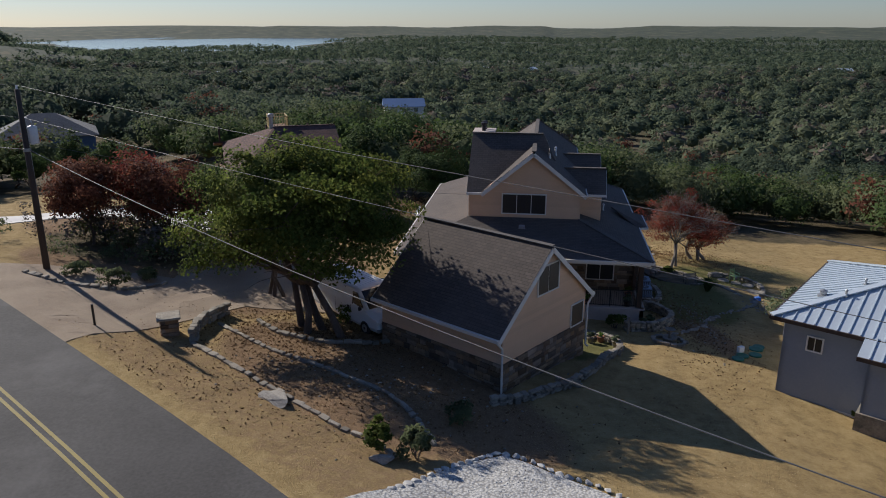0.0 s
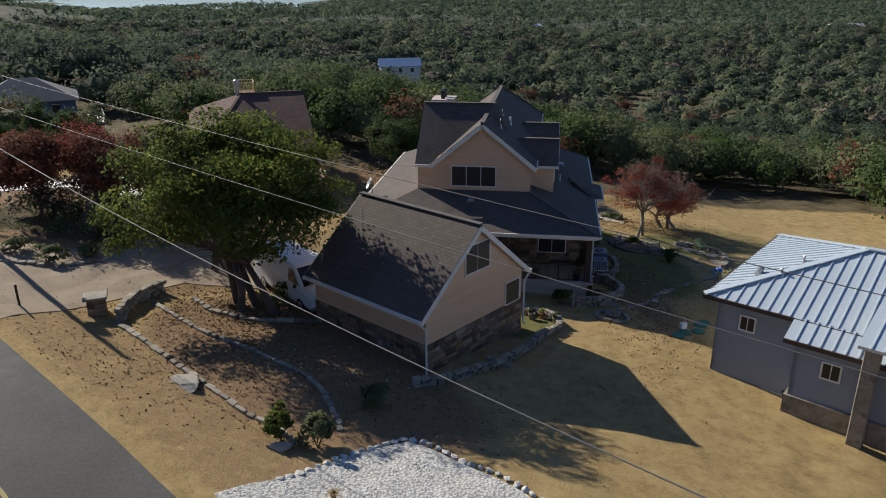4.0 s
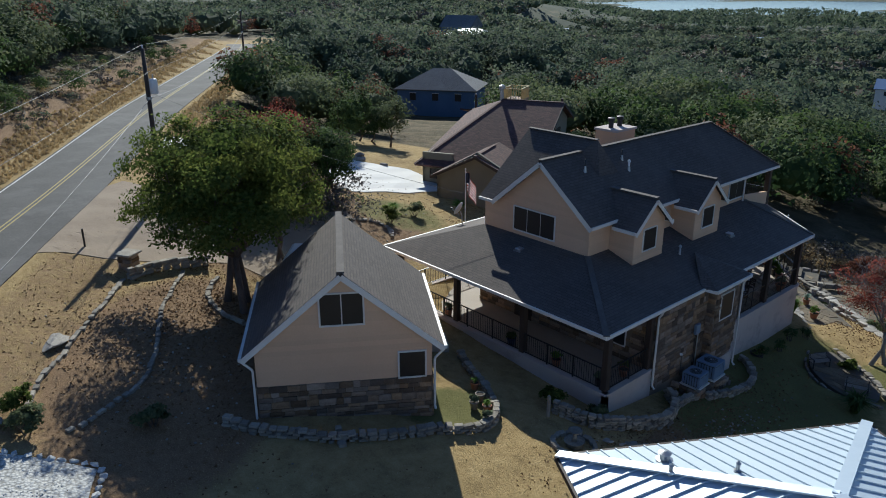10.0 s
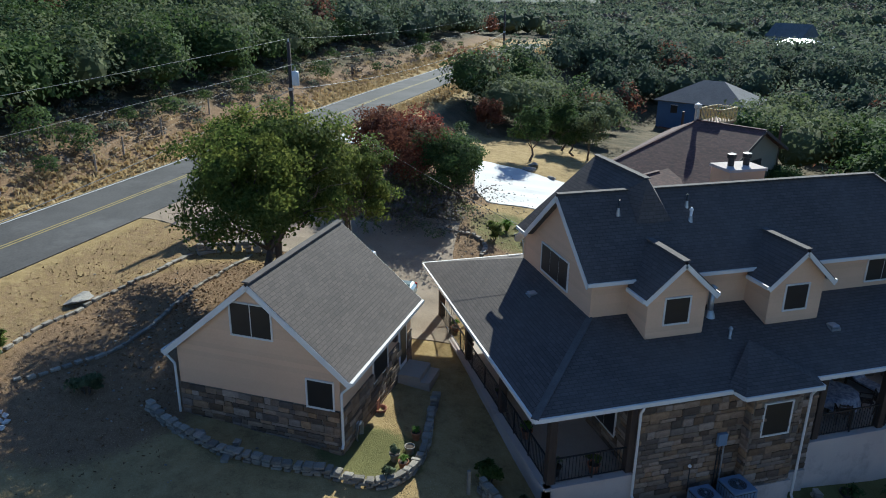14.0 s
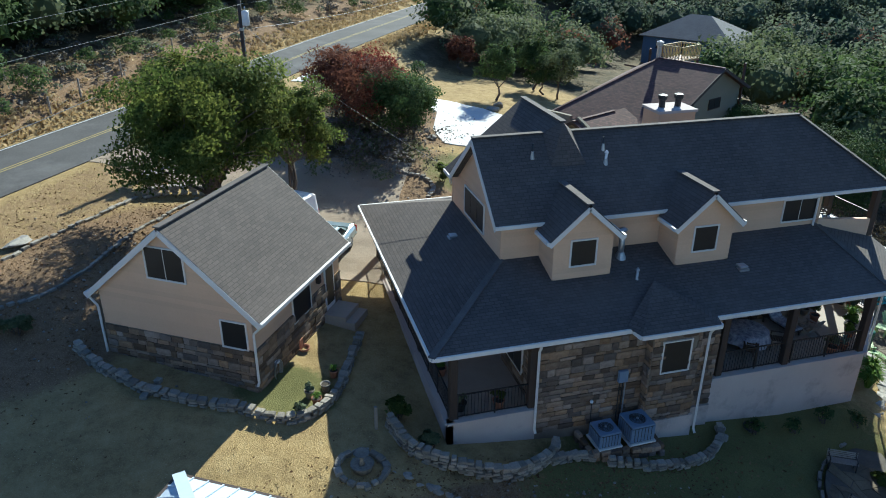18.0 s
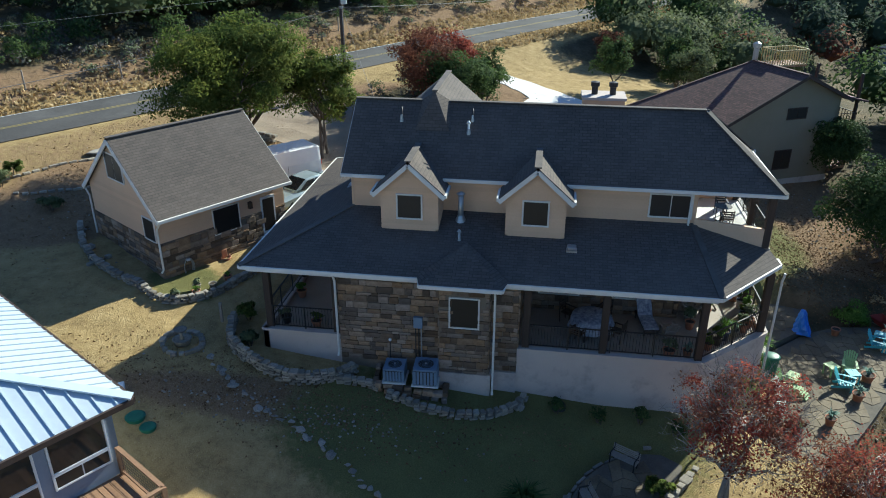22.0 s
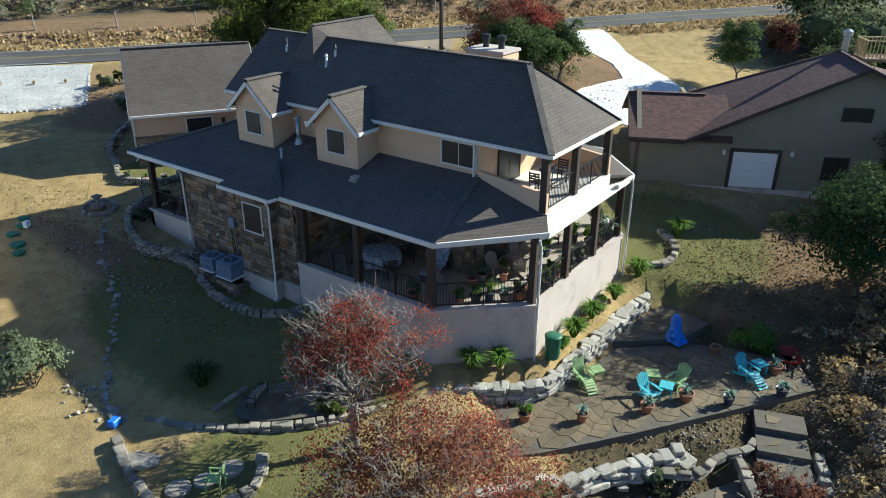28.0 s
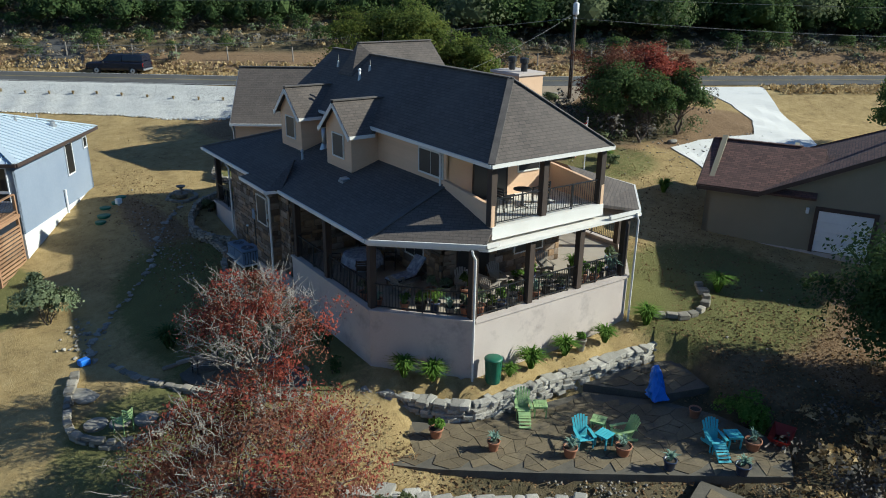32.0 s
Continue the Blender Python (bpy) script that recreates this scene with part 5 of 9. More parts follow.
far_house("white_roof_house", -155, 184, 30, 17, 11, 3.0, METAL_ROOF, OLIVE, "distant house with pale metal hip roof", 0.4, True, 0.5)
far_house("dark_roof_house", -168, 192, 20, 11, 9, 3.0, GRAY_ROOF, SLATE, "distant dark house with steep gray roof", 0.8, False, 2.5)
far_house("blue_roof_house", -45, 236, 15, 12.5, 8, 2.6, surface("blue_metal_roof", (0.12, 0.2, 0.36), (0.16, 0.25, 0.42), 0.3, 4, 0.5), TRIM, "distant house with blue metal roof in the valley", 0.5, False, -9.5)
for x, y, t in ((-60, 640, 10), (-20, 660, 30), (330, 700, -10), (380, 740, 20), (200, 560, 5), (-230, 520, 15), (-330, 430, 40)):
    far_house("distant_house", x, y, t, 22, 12, 4.0, METAL_ROOF, TRIM, "small distant pale-roofed house among woods", 0.35, False)

# ---- metal-roofed house: entry wing, windows, deck and tank ----
npart("entry_roof", slab([(-1.1, -3.45, 3.5), (0.05, -3.45, 3.93), (0.05, -9.5, 3.93), (-1.1, -9.5, 3.5)], 0.1), METAL_ROOF, None, "pale standing-seam metal roof")
for k in range(1, 15):
    y = -3.45 - k * 0.41
    npart("seam", beam(bmesh.new(), (-1.1, y, 3.52), (0.05, y, 3.95), 0.035, 0.05), METAL_ROOF)
npart("fascia", beam(bmesh.new(), (-1.13, -3.45, 3.42), (-1.13, -9.5, 3.42), 0.08, 0.16), BROWN_TRIM)
npart("entry_wall", wall_slab((-0.7, -3.8, 0), (0, -1, 0), (-1, 0, 0), [(0, -1.2), (5.8, -1.2), (5.8, 3.5), (0, 3.5)], 0.2), BLUE_SIDING)
npart("entry_wall", wall_slab((-0.7, -3.8, 0), (1, 0, 0), (0, 1, 0), [(0, -1.2), (1.2, -1.2), (1.2, 3.9), (0, 3.5)], 0.2), BLUE_SIDING)
npart("entry_base", boxes((-0.82, -9.6, -1.2, 0.5, -3.68, 1.1)), LIME, None, "pale stone base")
window(nhouse, npart, (-0.72, -3.8, 0), (0, -1, 0), (-1, 0, 0), 1.0, 1.6, 2.2, 2.8, 2, WHITE)
npart("porch_roof", slab([(-1.7, -5.9, 4.25), (1.2, -5.9, 4.75), (1.2, -10.2, 4.75), (-1.7, -10.2, 4.25)], 0.12), METAL_ROOF, None, "pale standing-seam porch roof")
for k in range(1, 11):
    npart("seam", beam(bmesh.new(), (-1.7, -5.9 - k * 0.41, 4.27), (1.2, -5.9 - k * 0.41, 4.77), 0.035, 0.05), METAL_ROOF)
npart("porch_column", boxes((-1.55, -6.6, -1.2, -1.05, -6.1, 4.2), bevel=0.03), LIME, None, "pale stone porch column")
for x0, x1, z0, z1 in ((2.6, 3.4, 1.9, 3.5), (0.7, 1.1, 2.9, 3.45)):
    window(nhouse, npart, (0, -nw + 0.02, 0), (1, 0, 0), (0, 1, 0), x0, x1, z0, z1, 1, WHITE)
GLASS = surface("dim_window_glass", (0.02, 0.022, 0.022), (0.035, 0.036, 0.035), 1, 5, 0.08, bump=0)
for y0 in (1.45, 3.3):
    window(nhouse, npart, (NL - nw + 0.02, 0, 0), (0, -1, 0), (1, 0, 0), y0 - 0.7, y0 + 0.75, 2.5, 3.6, 1, WHITE, "window", GLASS)
    window(nhouse, npart, (NL - nw + 0.02, 0, 0), (0, -1, 0), (1, 0, 0), y0 - 0.7, y0 + 0.75, 2.02, 2.4, 2, WHITE, "window", GLASS)
npart("soil_pipe", tube(bmesh.new(), [(4.2, -nw + 0.08, 1.3), (4.2, -nw + 0.08, -1.0)], 0.06, 8), WHITE)
for x, y, r in ((2.4, -1.3, 0.13), (2.1, -2.2, 0.05), (3.6, -2.6, 0.05)):
    up = NE + NS * min(-y, x)
    npart("roof_vent", lathe(bmesh.new(), [(r * 1.7, up - 0.05), (r * 1.7, up + 0.05), (r, up + 0.08), (r, up + 0.22), (r * 1.3, up + 0.24), (r * 0.3, up + 0.3)], 12, (x, y, 0)), GALV)
# lower porch roof behind
npart("porch_roof", slab([(9.7, -4.2, 2.9), (13.4, -4.2, 2.1), (13.4, -11, 2.1), (9.7, -11, 2.9)], 0.1), METAL_ROOF)
for k in range(1, 17):
    y = -4.2 - k * 0.41
    bm = bmesh.new()
    beam(bm, (9.7, y, 2.92), (13.4, y, 2.12), 0.035, 0.05)
    npart("seam", bm, METAL_ROOF)
npart("porch_wall", boxes((9.7, -10.8, -3.0, 9.9, -4.4, 2.8)), BLUE_SIDING)
npart("porch_floor", boxes((9.8, -10.8, -0.9, 13.2, -4.3, -0.6)), FLOOR)
for y in (-4.5, -8.0):
    npart("porch_post", boxes((13.0, y - 0.1, -3.4, 13.2, y + 0.1, 2.1)), WHITE)
deck = thing("deck", "redwood deck with wire-mesh railings over a water tank", "deck", (9.67, 29.02, 4.1), NB)
nd = 22
for k in range(nd):
    y = -0.5 - k * 0.165
    part("deck_board", boxes((9.82, y - 0.155, 0.28, 12.3, y, 0.33)), DECK, deck)
for r in ((9.8, -4.2, 0.1, 12.35, -4.1, 0.28), (9.8, -0.55, 0.1, 12.35, -0.45, 0.28), (12.25, -4.2, 0.1, 12.35, -0.45, 0.28)):
    part("joist", boxes(r), DECK, deck)
for x, y in ((12.25, -0.55), (12.25, -2.3), (12.25, -4.1), (9.9, -0.55)):
    part("deck_post", boxes((x - 0.06, y - 0.06, -3.6, x + 0.06, y + 0.06, 1.25)), DECK, deck)
for a, b in (((12.25, -0.55), (12.25, -4.1)), ((9.9, -0.55), (12.25, -0.55))):
    bm = bmesh.new()
    beam(bm, (*a, 1.25), (*b, 1.25), 0.12, 0.05)
    beam(bm, (*a, 0.45), (*b, 0.45), 0.07, 0.05)
    part("hand_rail", bm, DECK, deck)
    bm = bmesh.new()
    n = int(math.dist(a, b) / 0.12)
    for k in range(1, n):
        beam(bm, (lerp(a[0], b[0], k / n), lerp(a[1], b[1], k / n), 0.45), (lerp(a[0], b[0], k / n), lerp(a[1], b[1], k / n), 1.22), 0.008)
    for k in range(1, 7):
        beam(bm, (*a, 0.45 + k * 0.11), (*b, 0.45 + k * 0.11), 0.008)
    part("wire_mesh", bm, IRON, deck)
for k in range(17):
    part("lattice_slat", boxes((9.9, -0.52, -3.2 + k * 0.18, 12.2, -0.48, -3.09 + k * 0.18)), DECK, deck)
for k in range(12):
    part("stair_tread", boxes((12.35 + k * 0.28, -5.4, 0.1 - k * 0.2, 12.66 + k * 0.28, -4.25, 0.15 - k * 0.2)), DECK, deck)
tank = thing("water_tank", "squat ribbed black plastic water tank under the deck", "tank", (17.4, 37.0, hz(17.4, 37.0) - 0.1))
prof = [(1.15, 0)]
for k in range(8):
    prof += [(1.2, 0.1 + k * 0.2), (1.2, 0.22 + k * 0.2), (1.15, 0.26 + k * 0.2)]
part("body", lathe(bmesh.new(), prof + [(0.9, 1.85), (0.3, 2.0), (0.28, 2.08), (0.05, 2.1)], 28), BLACK, tank, "", True)
part("pipe", tube(bmesh.new(), [(1.2, 0.2, 1.2), (1.32, 0.25, 1.2), (1.32, 0.25, 0.3)], 0.04, 8), WHITE, tank)

# ---- foliage ----
def sprays(name, centres, size, material, flat=0.0, seed=1, out=None, four=True, extra=None, rounding=0.8):
    """A mesh of small leaf sprays: a bent diamond at each centre, every way turned."""
    r = np.random.default_rng(seed)
    n = len(centres)
    size = np.broadcast_to(size, (n,)) * r.uniform(0.6, 1.35, n)
    a = r.normal(size=(n, 3))
    a[:, 2] *= 1 - flat
    a /= np.linalg.norm(a, axis=1)[:, None]
    if out is not None:                      # lay the spray roughly square to the way out of the crown
        o = out / (np.linalg.norm(out, axis=1)[:, None] + 1e-9) + r.normal(size=(n, 3)) * 0.55
        a -= o * ((a * o).sum(1) / ((o * o).sum(1) + 1e-9))[:, None]
        a /= np.linalg.norm(a, axis=1)[:, None] + 1e-9
        side = o
    else:
        side = r.normal(size=(n, 3))
    b = np.cross(a, side)
    b /= np.linalg.norm(b, axis=1)[:, None] + 1e-9
    c = np.cross(a, b)
    s = size[:, None]
    if four:
        vs = np.stack([centres - a * s, centres - b * s * 0.55 + c * s * 0.15, centres + a * s, centres + b * s * 0.55 + c * s * 0.15], 1)
    else:
        vs = np.stack([centres - a * s - b * s * 0.5, centres + a * s - b * s * 0.3, centres + b * s * 0.9], 1)
    k = vs.shape[1]
    soft = None
    if out is not None:                      # faces turned outwards, their shading bent towards the crown's own roundness
        geo = np.cross(vs[:, 1] - vs[:, 0], vs[:, 2] - vs[:, 0])
        geo /= np.linalg.norm(geo, axis=1)[:, None] + 1e-9
        o = out / (np.linalg.norm(out, axis=1)[:, None] + 1e-9)
        back = (geo * o).sum(1) < 0
        vs[back] = vs[back][:, ::-1]
        geo[back] *= -1
        soft = o * rounding + geo * 0.6
        soft /= np.linalg.norm(soft, axis=1)[:, None] + 1e-9
    if extra is not None:
        vs, soft = np.concatenate([vs, extra[0]]), np.concatenate([soft, extra[1]])
        n = len(vs)
    me = bpy.data.meshes.new(name)
    me.vertices.add(n * k)
    me.vertices.foreach_set("co", vs.astype(np.float32).ravel())
    me.loops.add(n * k)
    me.loops.foreach_set("vertex_index", np.arange(n * k, dtype=np.int32))
    me.polygons.add(n)
    me.polygons.foreach_set("loop_start", np.arange(0, n * k, k, dtype=np.int32))
    me.update(calc_edges=True)
    if soft is not None:
        me.shade_smooth()
        me.normals_split_custom_set_from_vertices(np.repeat(soft, k, 0).tolist())
    me.materials.append(material)
    return me


def cloud(n, centre, radii, seed, hollow=0.55, low=-0.6):
    """Points in the outer part of a lumpy ellipsoid."""
    r = np.random.default_rng(seed)
    d = r.normal(size=(n, 3))
    d /= np.linalg.norm(d, axis=1)[:, None]
    d[:, 2] = np.where(d[:, 2] < low, -d[:, 2], d[:, 2])
    lump = 1 + 0.18 * np.sin(d[:, 0] * 5 + seed) * np.cos(d[:, 1] * 4 + seed * 2) + 0.12 * np.sin(d[:, 2] * 7 + seed)
    return np.array(centre) + d * np.array(radii) * (lump * r.uniform(hollow, 1, n) ** 0.7)[:, None]


def crown_points(n, centre, radii, clumps, seed, clump=0.34):
    """Foliage in clumps over a crown, leaving gaps between them."""
    r = np.random.default_rng(seed)
    cs = cloud(clumps, centre, np.array(radii) * 0.82, seed + 1, 0.35)
    cs = np.array(centre) + (cs - np.array(centre)) * r.uniform(0.75, 1.18, (clumps, 1))
    per = max(1, n // clumps)
    return np.concatenate([cloud(per, c, np.array(radii) * clump * r.uniform(0.6, 1.3) * np.array([1, 1, 0.8]), seed + 7 * i, 0.3) for i, c in enumerate(cs)])


def limbs(bm, base, tips, r0, sides=7, bend=0.25, seed=1):
    """Tapered limbs from a base to each tip, bowing on the way."""
    r = random.Random(seed)
    for t in tips:
        a, b = Vector(base), Vector(t)
        pts, n = [], 5
        for k in range(n + 1):
            u = k / n
            p = a.lerp(b, u) + Vector((r.uniform(-1, 1), r.uniform(-1, 1), 0.6)) * bend * math.sin(u * math.pi) * (b - a).length * 0.3
            pts.append(p)
        pts[0], pts[-1] = a, b
        L = (b - a).length
        tube(bm, pts, [r0 * (1 - 0.82 * k / n) for k in range(n + 1)], sides)
    return bm


def on_lot(x, y):
    return (-22 < x < 21) and (14 < y < 68)


def forest(name, pts, material, label, per, leaf, tall, seed, wide=0.55):
    """Woods as one mass of tree crowns made of leaf sprays. pts: x, y, z, scale."""
    r = np.random.default_rng(seed)
    n = len(pts)
    d = r.normal(size=(n, per, 3))
    d /= np.linalg.norm(d, axis=2)[:, :, None]
    d[:, :, 2] = np.where(d[:, :, 2] < -0.45, -d[:, :, 2], d[:, :, 2])
    ph = r.uniform(0, 6.3, (n, 1))
    lump = 1 + 0.22 * np.sin(d[:, :, 0] * 4.5 + ph) * np.cos(d[:, :, 1] * 4 + 2 * ph) + 0.15 * np.sin(d[:, :, 2] * 6 + 3 * ph)
    rad = lump * r.uniform(0.45, 1, (n, per)) ** 0.6
    sc = pts[:, 3][:, None]
    form = np.stack([r.uniform(0.8, 1.2, n) * wide, r.uniform(0.8, 1.2, n) * wide, r.uniform(0.85, 1.15, n) * 0.5], -1) * tall
    c = d * rad[:, :, None] * form[:, None, :] * sc[:, :, None]
    core = None
    if tall >= 4 and per >= 40:                            # the shaded inner mass of each crown
        bm = bmesh.new()
        bmesh.ops.create_icosphere(bm, subdivisions=2 if per >= 600 else 1, radius=1.0)
        tri = np.array([[tuple(v.co) for v in f.verts] for f in bm.faces])
        bm.free()
        wob = 1 + 0.2 * np.sin(tri[None, :, :, 0] * 4 + ph[:, :, None]) * np.cos(tri[None, :, :, 2] * 4 + 2 * ph[:, :, None])
        tv = tri[None] * wob[..., None] * (0.5 if per >= 300 else 0.62) * form[:, None, None, :] * sc[:, :, None, None]
        tv = tv + pts[:, None, None, :3] + np.array([0, 0, tall * 0.52]) * sc[:, :, None, None]
        nm = tri.mean(1)
        nm = np.broadcast_to(nm / np.linalg.norm(nm, axis=1)[:, None], (n, len(tri), 3))
        core = (tv.reshape(-1, 3, 3), nm.reshape(-1, 3))
    c[:, :, 2] += tall * 0.52 * sc
    c += pts[:, None, :3]
    me = sprays(name, c.reshape(-1, 3), np.repeat(pts[:, 3] * leaf, per), material, 0.2, seed, out=(c - pts[:, None, :3] - np.array([0, 0, tall * 0.3])).reshape(-1, 3), four=False, extra=core)
    return tagged(new(name, me), label, "trees", kind="stuff")


def scatter(n, az0, az1, r0, r1, seed, origin=(14, 25), power=1.0):
    r = np.random.default_rng(seed)
    az = np.radians(r.uniform(az0, az1, n))
    rad = r0 + (r1 - r0) * r.uniform(0, 1, n) ** power
    return np.stack([origin[0] - np.sin(az) * rad, origin[1] + np.cos(az) * rad], -1)


def keep(p, seed, gaps=0.0, clear=7.5):
    """Leaves out the lots, the roads and some glades."""
    x, y = p[:, 0], p[:, 1]
    d, _ = road_side(x, y)
    ok = ~((x > -24) & (x < 34) & (y > -30) & (y < 75 + 0.2 * (x + 10)) & (d > 0))
    ok &= ~((x > -47) & (x < -12) & (y > 34) & (y < 72) & (d > 0))
    ok &= (d > clear + 1) | (d < -clear - 5)
    ok &= ~((np.hypot(x + 70.5, y - 97) < 12) | (np.hypot(x + 61, y - 86) < 9) | (np.hypot(x + 45, y - 236) < 14) | (np.hypot(x + 44, y - 222) < 12) | (np.hypot(x + 155, y - 184) < 14) | (np.hypot(x + 60, y - 88) < 9) | (np.hypot(x + 51, y - 79) < 8) | (np.hypot(x + 43, y - 71) < 7) | (np.hypot(x + 142, y - 170) < 14))
    ok &= height(x, y) > -43.5
    g = waves(x, y, 90, 31 + seed) + 0.6 * waves(x, y, 33, 77 + seed)
    ok &= g > -2 + gaps
    return p[ok]


def with_z(p, seed, s0=0.7, s1=1.3):
    r = np.random.default_rng(seed)
    return np.c_[p, height(p[:, 0], p[:, 1]), r.uniform(s0, s1, len(p))]


near_woods = with_z(keep(scatter(620, -30, 112, 42, 95, 41, power=0.8), 1, 1.05), 2)
forest("cedar_woods", near_woods[::2], CEDAR, "dense dark green cedar woods on the slope", 800, 0.17, 5.2, 5, 0.52)
forest("oak_woods", near_woods[1::2], SCRUB, "gray-green oak scrub on the slope", 800, 0.17, 5.2, 6, 0.7)
# leaf tones by tree kind, lightened and blued: distance haze put into the colour
HAZY_LEAVES = [leaves("hazy_valley_cedar", (0.062, 0.088, 0.056), (0.076, 0.105, 0.068), (0.092, 0.125, 0.08), 0.45), leaves("hazy_valley_oak", (0.1, 0.128, 0.08), (0.122, 0.15, 0.094), (0.145, 0.175, 0.11), 0.45), leaves("hazy_valley_live_oak", (0.13, 0.155, 0.09), (0.155, 0.18, 0.105), (0.185, 0.21, 0.125), 0.45), leaves("hazy_valley_bare_oak", (0.12, 0.1, 0.08), (0.15, 0.12, 0.095), (0.17, 0.14, 0.11), 0.1)]
# the lower slope shares the haze-lightened valley leaf colours
next_woods = with_z(keep(scatter(2500, -30, 112, 92, 200, 141, power=0.8), 1, 1.15), 2, 0.55, 1.35)
forest("cedar_woods", next_woods[::2], HAZY_LEAVES[0], "dark green cedar woods lower on the slope", 250, 0.24, 5.4, 105, 0.52)
forest("oak_woods", next_woods[1::2], HAZY_LEAVES[1], "gray-green oak scrub lower on the slope", 250, 0.24, 5.4, 106, 0.72)
mid_woods = with_z(keep(scatter(7500, -32, 78, 190, 650, 43, power=0.8), 2, 1.1), 3)
for k in range(4):
    forest("valley_woods", mid_woods[k::4] if k < 3 else mid_woods[3::12], HAZY_LEAVES[k], ("dark cedars in the valley", "gray-green oaks in the valley", "paler live oaks in the valley", "bare gray oaks in the valley")[k], 62, 0.6, 6.6, 7 + k, 0.74)
far_woods = with_z(keep(scatter(16000, -34, 62, 600, 2600, 44, power=0.8), 3, 0.95), 4, 0.9, 1.8)
for k in range(2):
    forest("distant_woods", far_woods[k::2], HAZY_LEAVES[k], "distant wooded valley", 22, 1.1, 6.0, 8 + 20 * k, 0.75)
hill = with_z(keep(scatter(2500, 60, 228, 24, 190, 45, origin=(-8, 18)), 4, 0.7, 9), 5)
hill = np.concatenate([hill, with_z(keep(scatter(420, 55, 112, 26, 90, 145, origin=(-8, 18)), 4, 0.3, 9), 15)])
hill = hill[road_side(hill[:, 0], hill[:, 1])[0] < -15]
# darker copy of the cedar leaves: the backlit hill's shade put into colour
DARKENED_CEDAR = leaves("darkened_cedar_sprays", (0.03, 0.054, 0.02), (0.05, 0.086, 0.028), (0.092, 0.13, 0.043), 0.25)
near_hill = road_side(hill[:, 0], hill[:, 1])[0] > -42
forest("hill_woods", hill[near_hill], DARKENED_CEDAR, "cedar scrub on the hillside above the road", 480, 0.145, 4.6, 9, 0.42)
forest("hill_woods", hill[~near_hill], DARKENED_CEDAR, "cedar scrub high on the hillside", 100, 0.3, 4.6, 19, 0.42)
reds = with_z(keep(scatter(230, -25, 150, 50, 260, 47), 5, 0.6), 6)
forest("red_woods", reds, DULLRED, "dull red autumn oaks among the cedars", 380, 0.2, 5.0, 10, 0.5)

# ---- single trees and shrubs ----
def tree(name, label, x, y, z, crown, radii, clumps, n, leaf, mats, trunks, r0, seed, bark=None, twigs=0, category="tree", clump=0.34):
    """Trunks and limbs under a crown of clumped leaf sprays. mats: (material, share) pairs."""
    bark = bark or BARK
    ob = thing(name, label, category, (x, y, z))
    r = random.Random(seed)
    c = Vector(crown)
    for i, (tx, ty) in enumerate(trunks):
        fork = Vector((tx + (c.x - tx) * 0.45 + r.uniform(-0.4, 0.4), ty + (c.y - ty) * 0.45 + r.uniform(-0.4, 0.4), c.z - radii[2] * 0.75))
        bm = bmesh.new()
        mid = Vector((tx, ty, 0)).lerp(fork, 0.5) + Vector((r.uniform(-0.3, 0.3), r.uniform(-0.3, 0.3), 0))
        tube(bm, [(tx, ty, -0.3), (tx, ty, 0.05), mid, fork], [r0 * 1.5, r0 * 1.15, r0 * 0.95, r0 * 0.8], 9)
        part("trunk", bm, bark, ob, "", True)
        for k in range(7 if n > 6000 else 3):
            bm = bmesh.new()
            a, el = r.uniform(0, math.tau), r.uniform(-0.25, 1.0)
            tip = c + Vector((math.cos(a) * radii[0] * 0.78 * math.cos(el), math.sin(a) * radii[1] * 0.78 * math.cos(el), math.sin(el) * radii[2] * 0.8))
            limbs(bm, fork, [tip], r0 * 0.5, 6, 0.35, seed * 31 + k)
            for q in range(4):
                b = fork.lerp(tip, r.uniform(0.4, 0.8))
                t2 = b + Vector((r.uniform(-1, 1), r.uniform(-1, 1), r.uniform(-0.2, 0.9))) * radii[0] * 0.33
                limbs(bm, b, [t2], r0 * 0.17, 4, 0.3, seed * 77 + k * 9 + q)
            part("limb", bm, bark, ob, "", True)
    for j, (mt, share) in enumerate(mats):
        pts = crown_points(int(n * share), crown, radii, max(4, int(clumps * share)), seed + 100 * j, clump)
        me = sprays("crown", pts, leaf, mt, 0.1, seed + j, out=pts - np.array(crown) + np.array([0, 0, radii[2] * 0.3]), rounding=0.4)
        part("crown", me, mt, ob)
    if twigs:
        bm = bmesh.new()
        for k in range(twigs):
            a, el = r.uniform(0, math.tau), r.uniform(-0.3, 1.3)
            d = Vector((math.cos(a) * math.cos(el), math.sin(a) * math.cos(el), math.sin(el)))
            p = c + Vector((d.x * radii[0], d.y * radii[1], d.z * radii[2])) * r.uniform(0.3, 0.78)
            q = p + (d + Vector((r.uniform(-1, 1), r.uniform(-1, 1), r.uniform(-0.3, 0.8)))).normalized() * r.uniform(0.3, 0.65)
            tube(bm, [p, p.lerp(q, 0.5) + Vector((0, 0, r.uniform(-0.05, 0.1))), q], [0.011, 0.008, 0.003], 3, False)
            for w in range(3):
                b0 = p.lerp(q, r.uniform(0.3, 0.9))
                q2 = b0 + Vector((r.uniform(-0.3, 0.3), r.uniform(-0.3, 0.3), r.uniform(0, 0.35)))
                tube(bm, [b0, q2], [0.006, 0.003], 3, False)
        tagged(part("twig_spray", bm, PALE_BARK, ob, "bare pale twigs"), kind="stuff")
    return ob


def gz_(x, y):
    return hz(x, y)


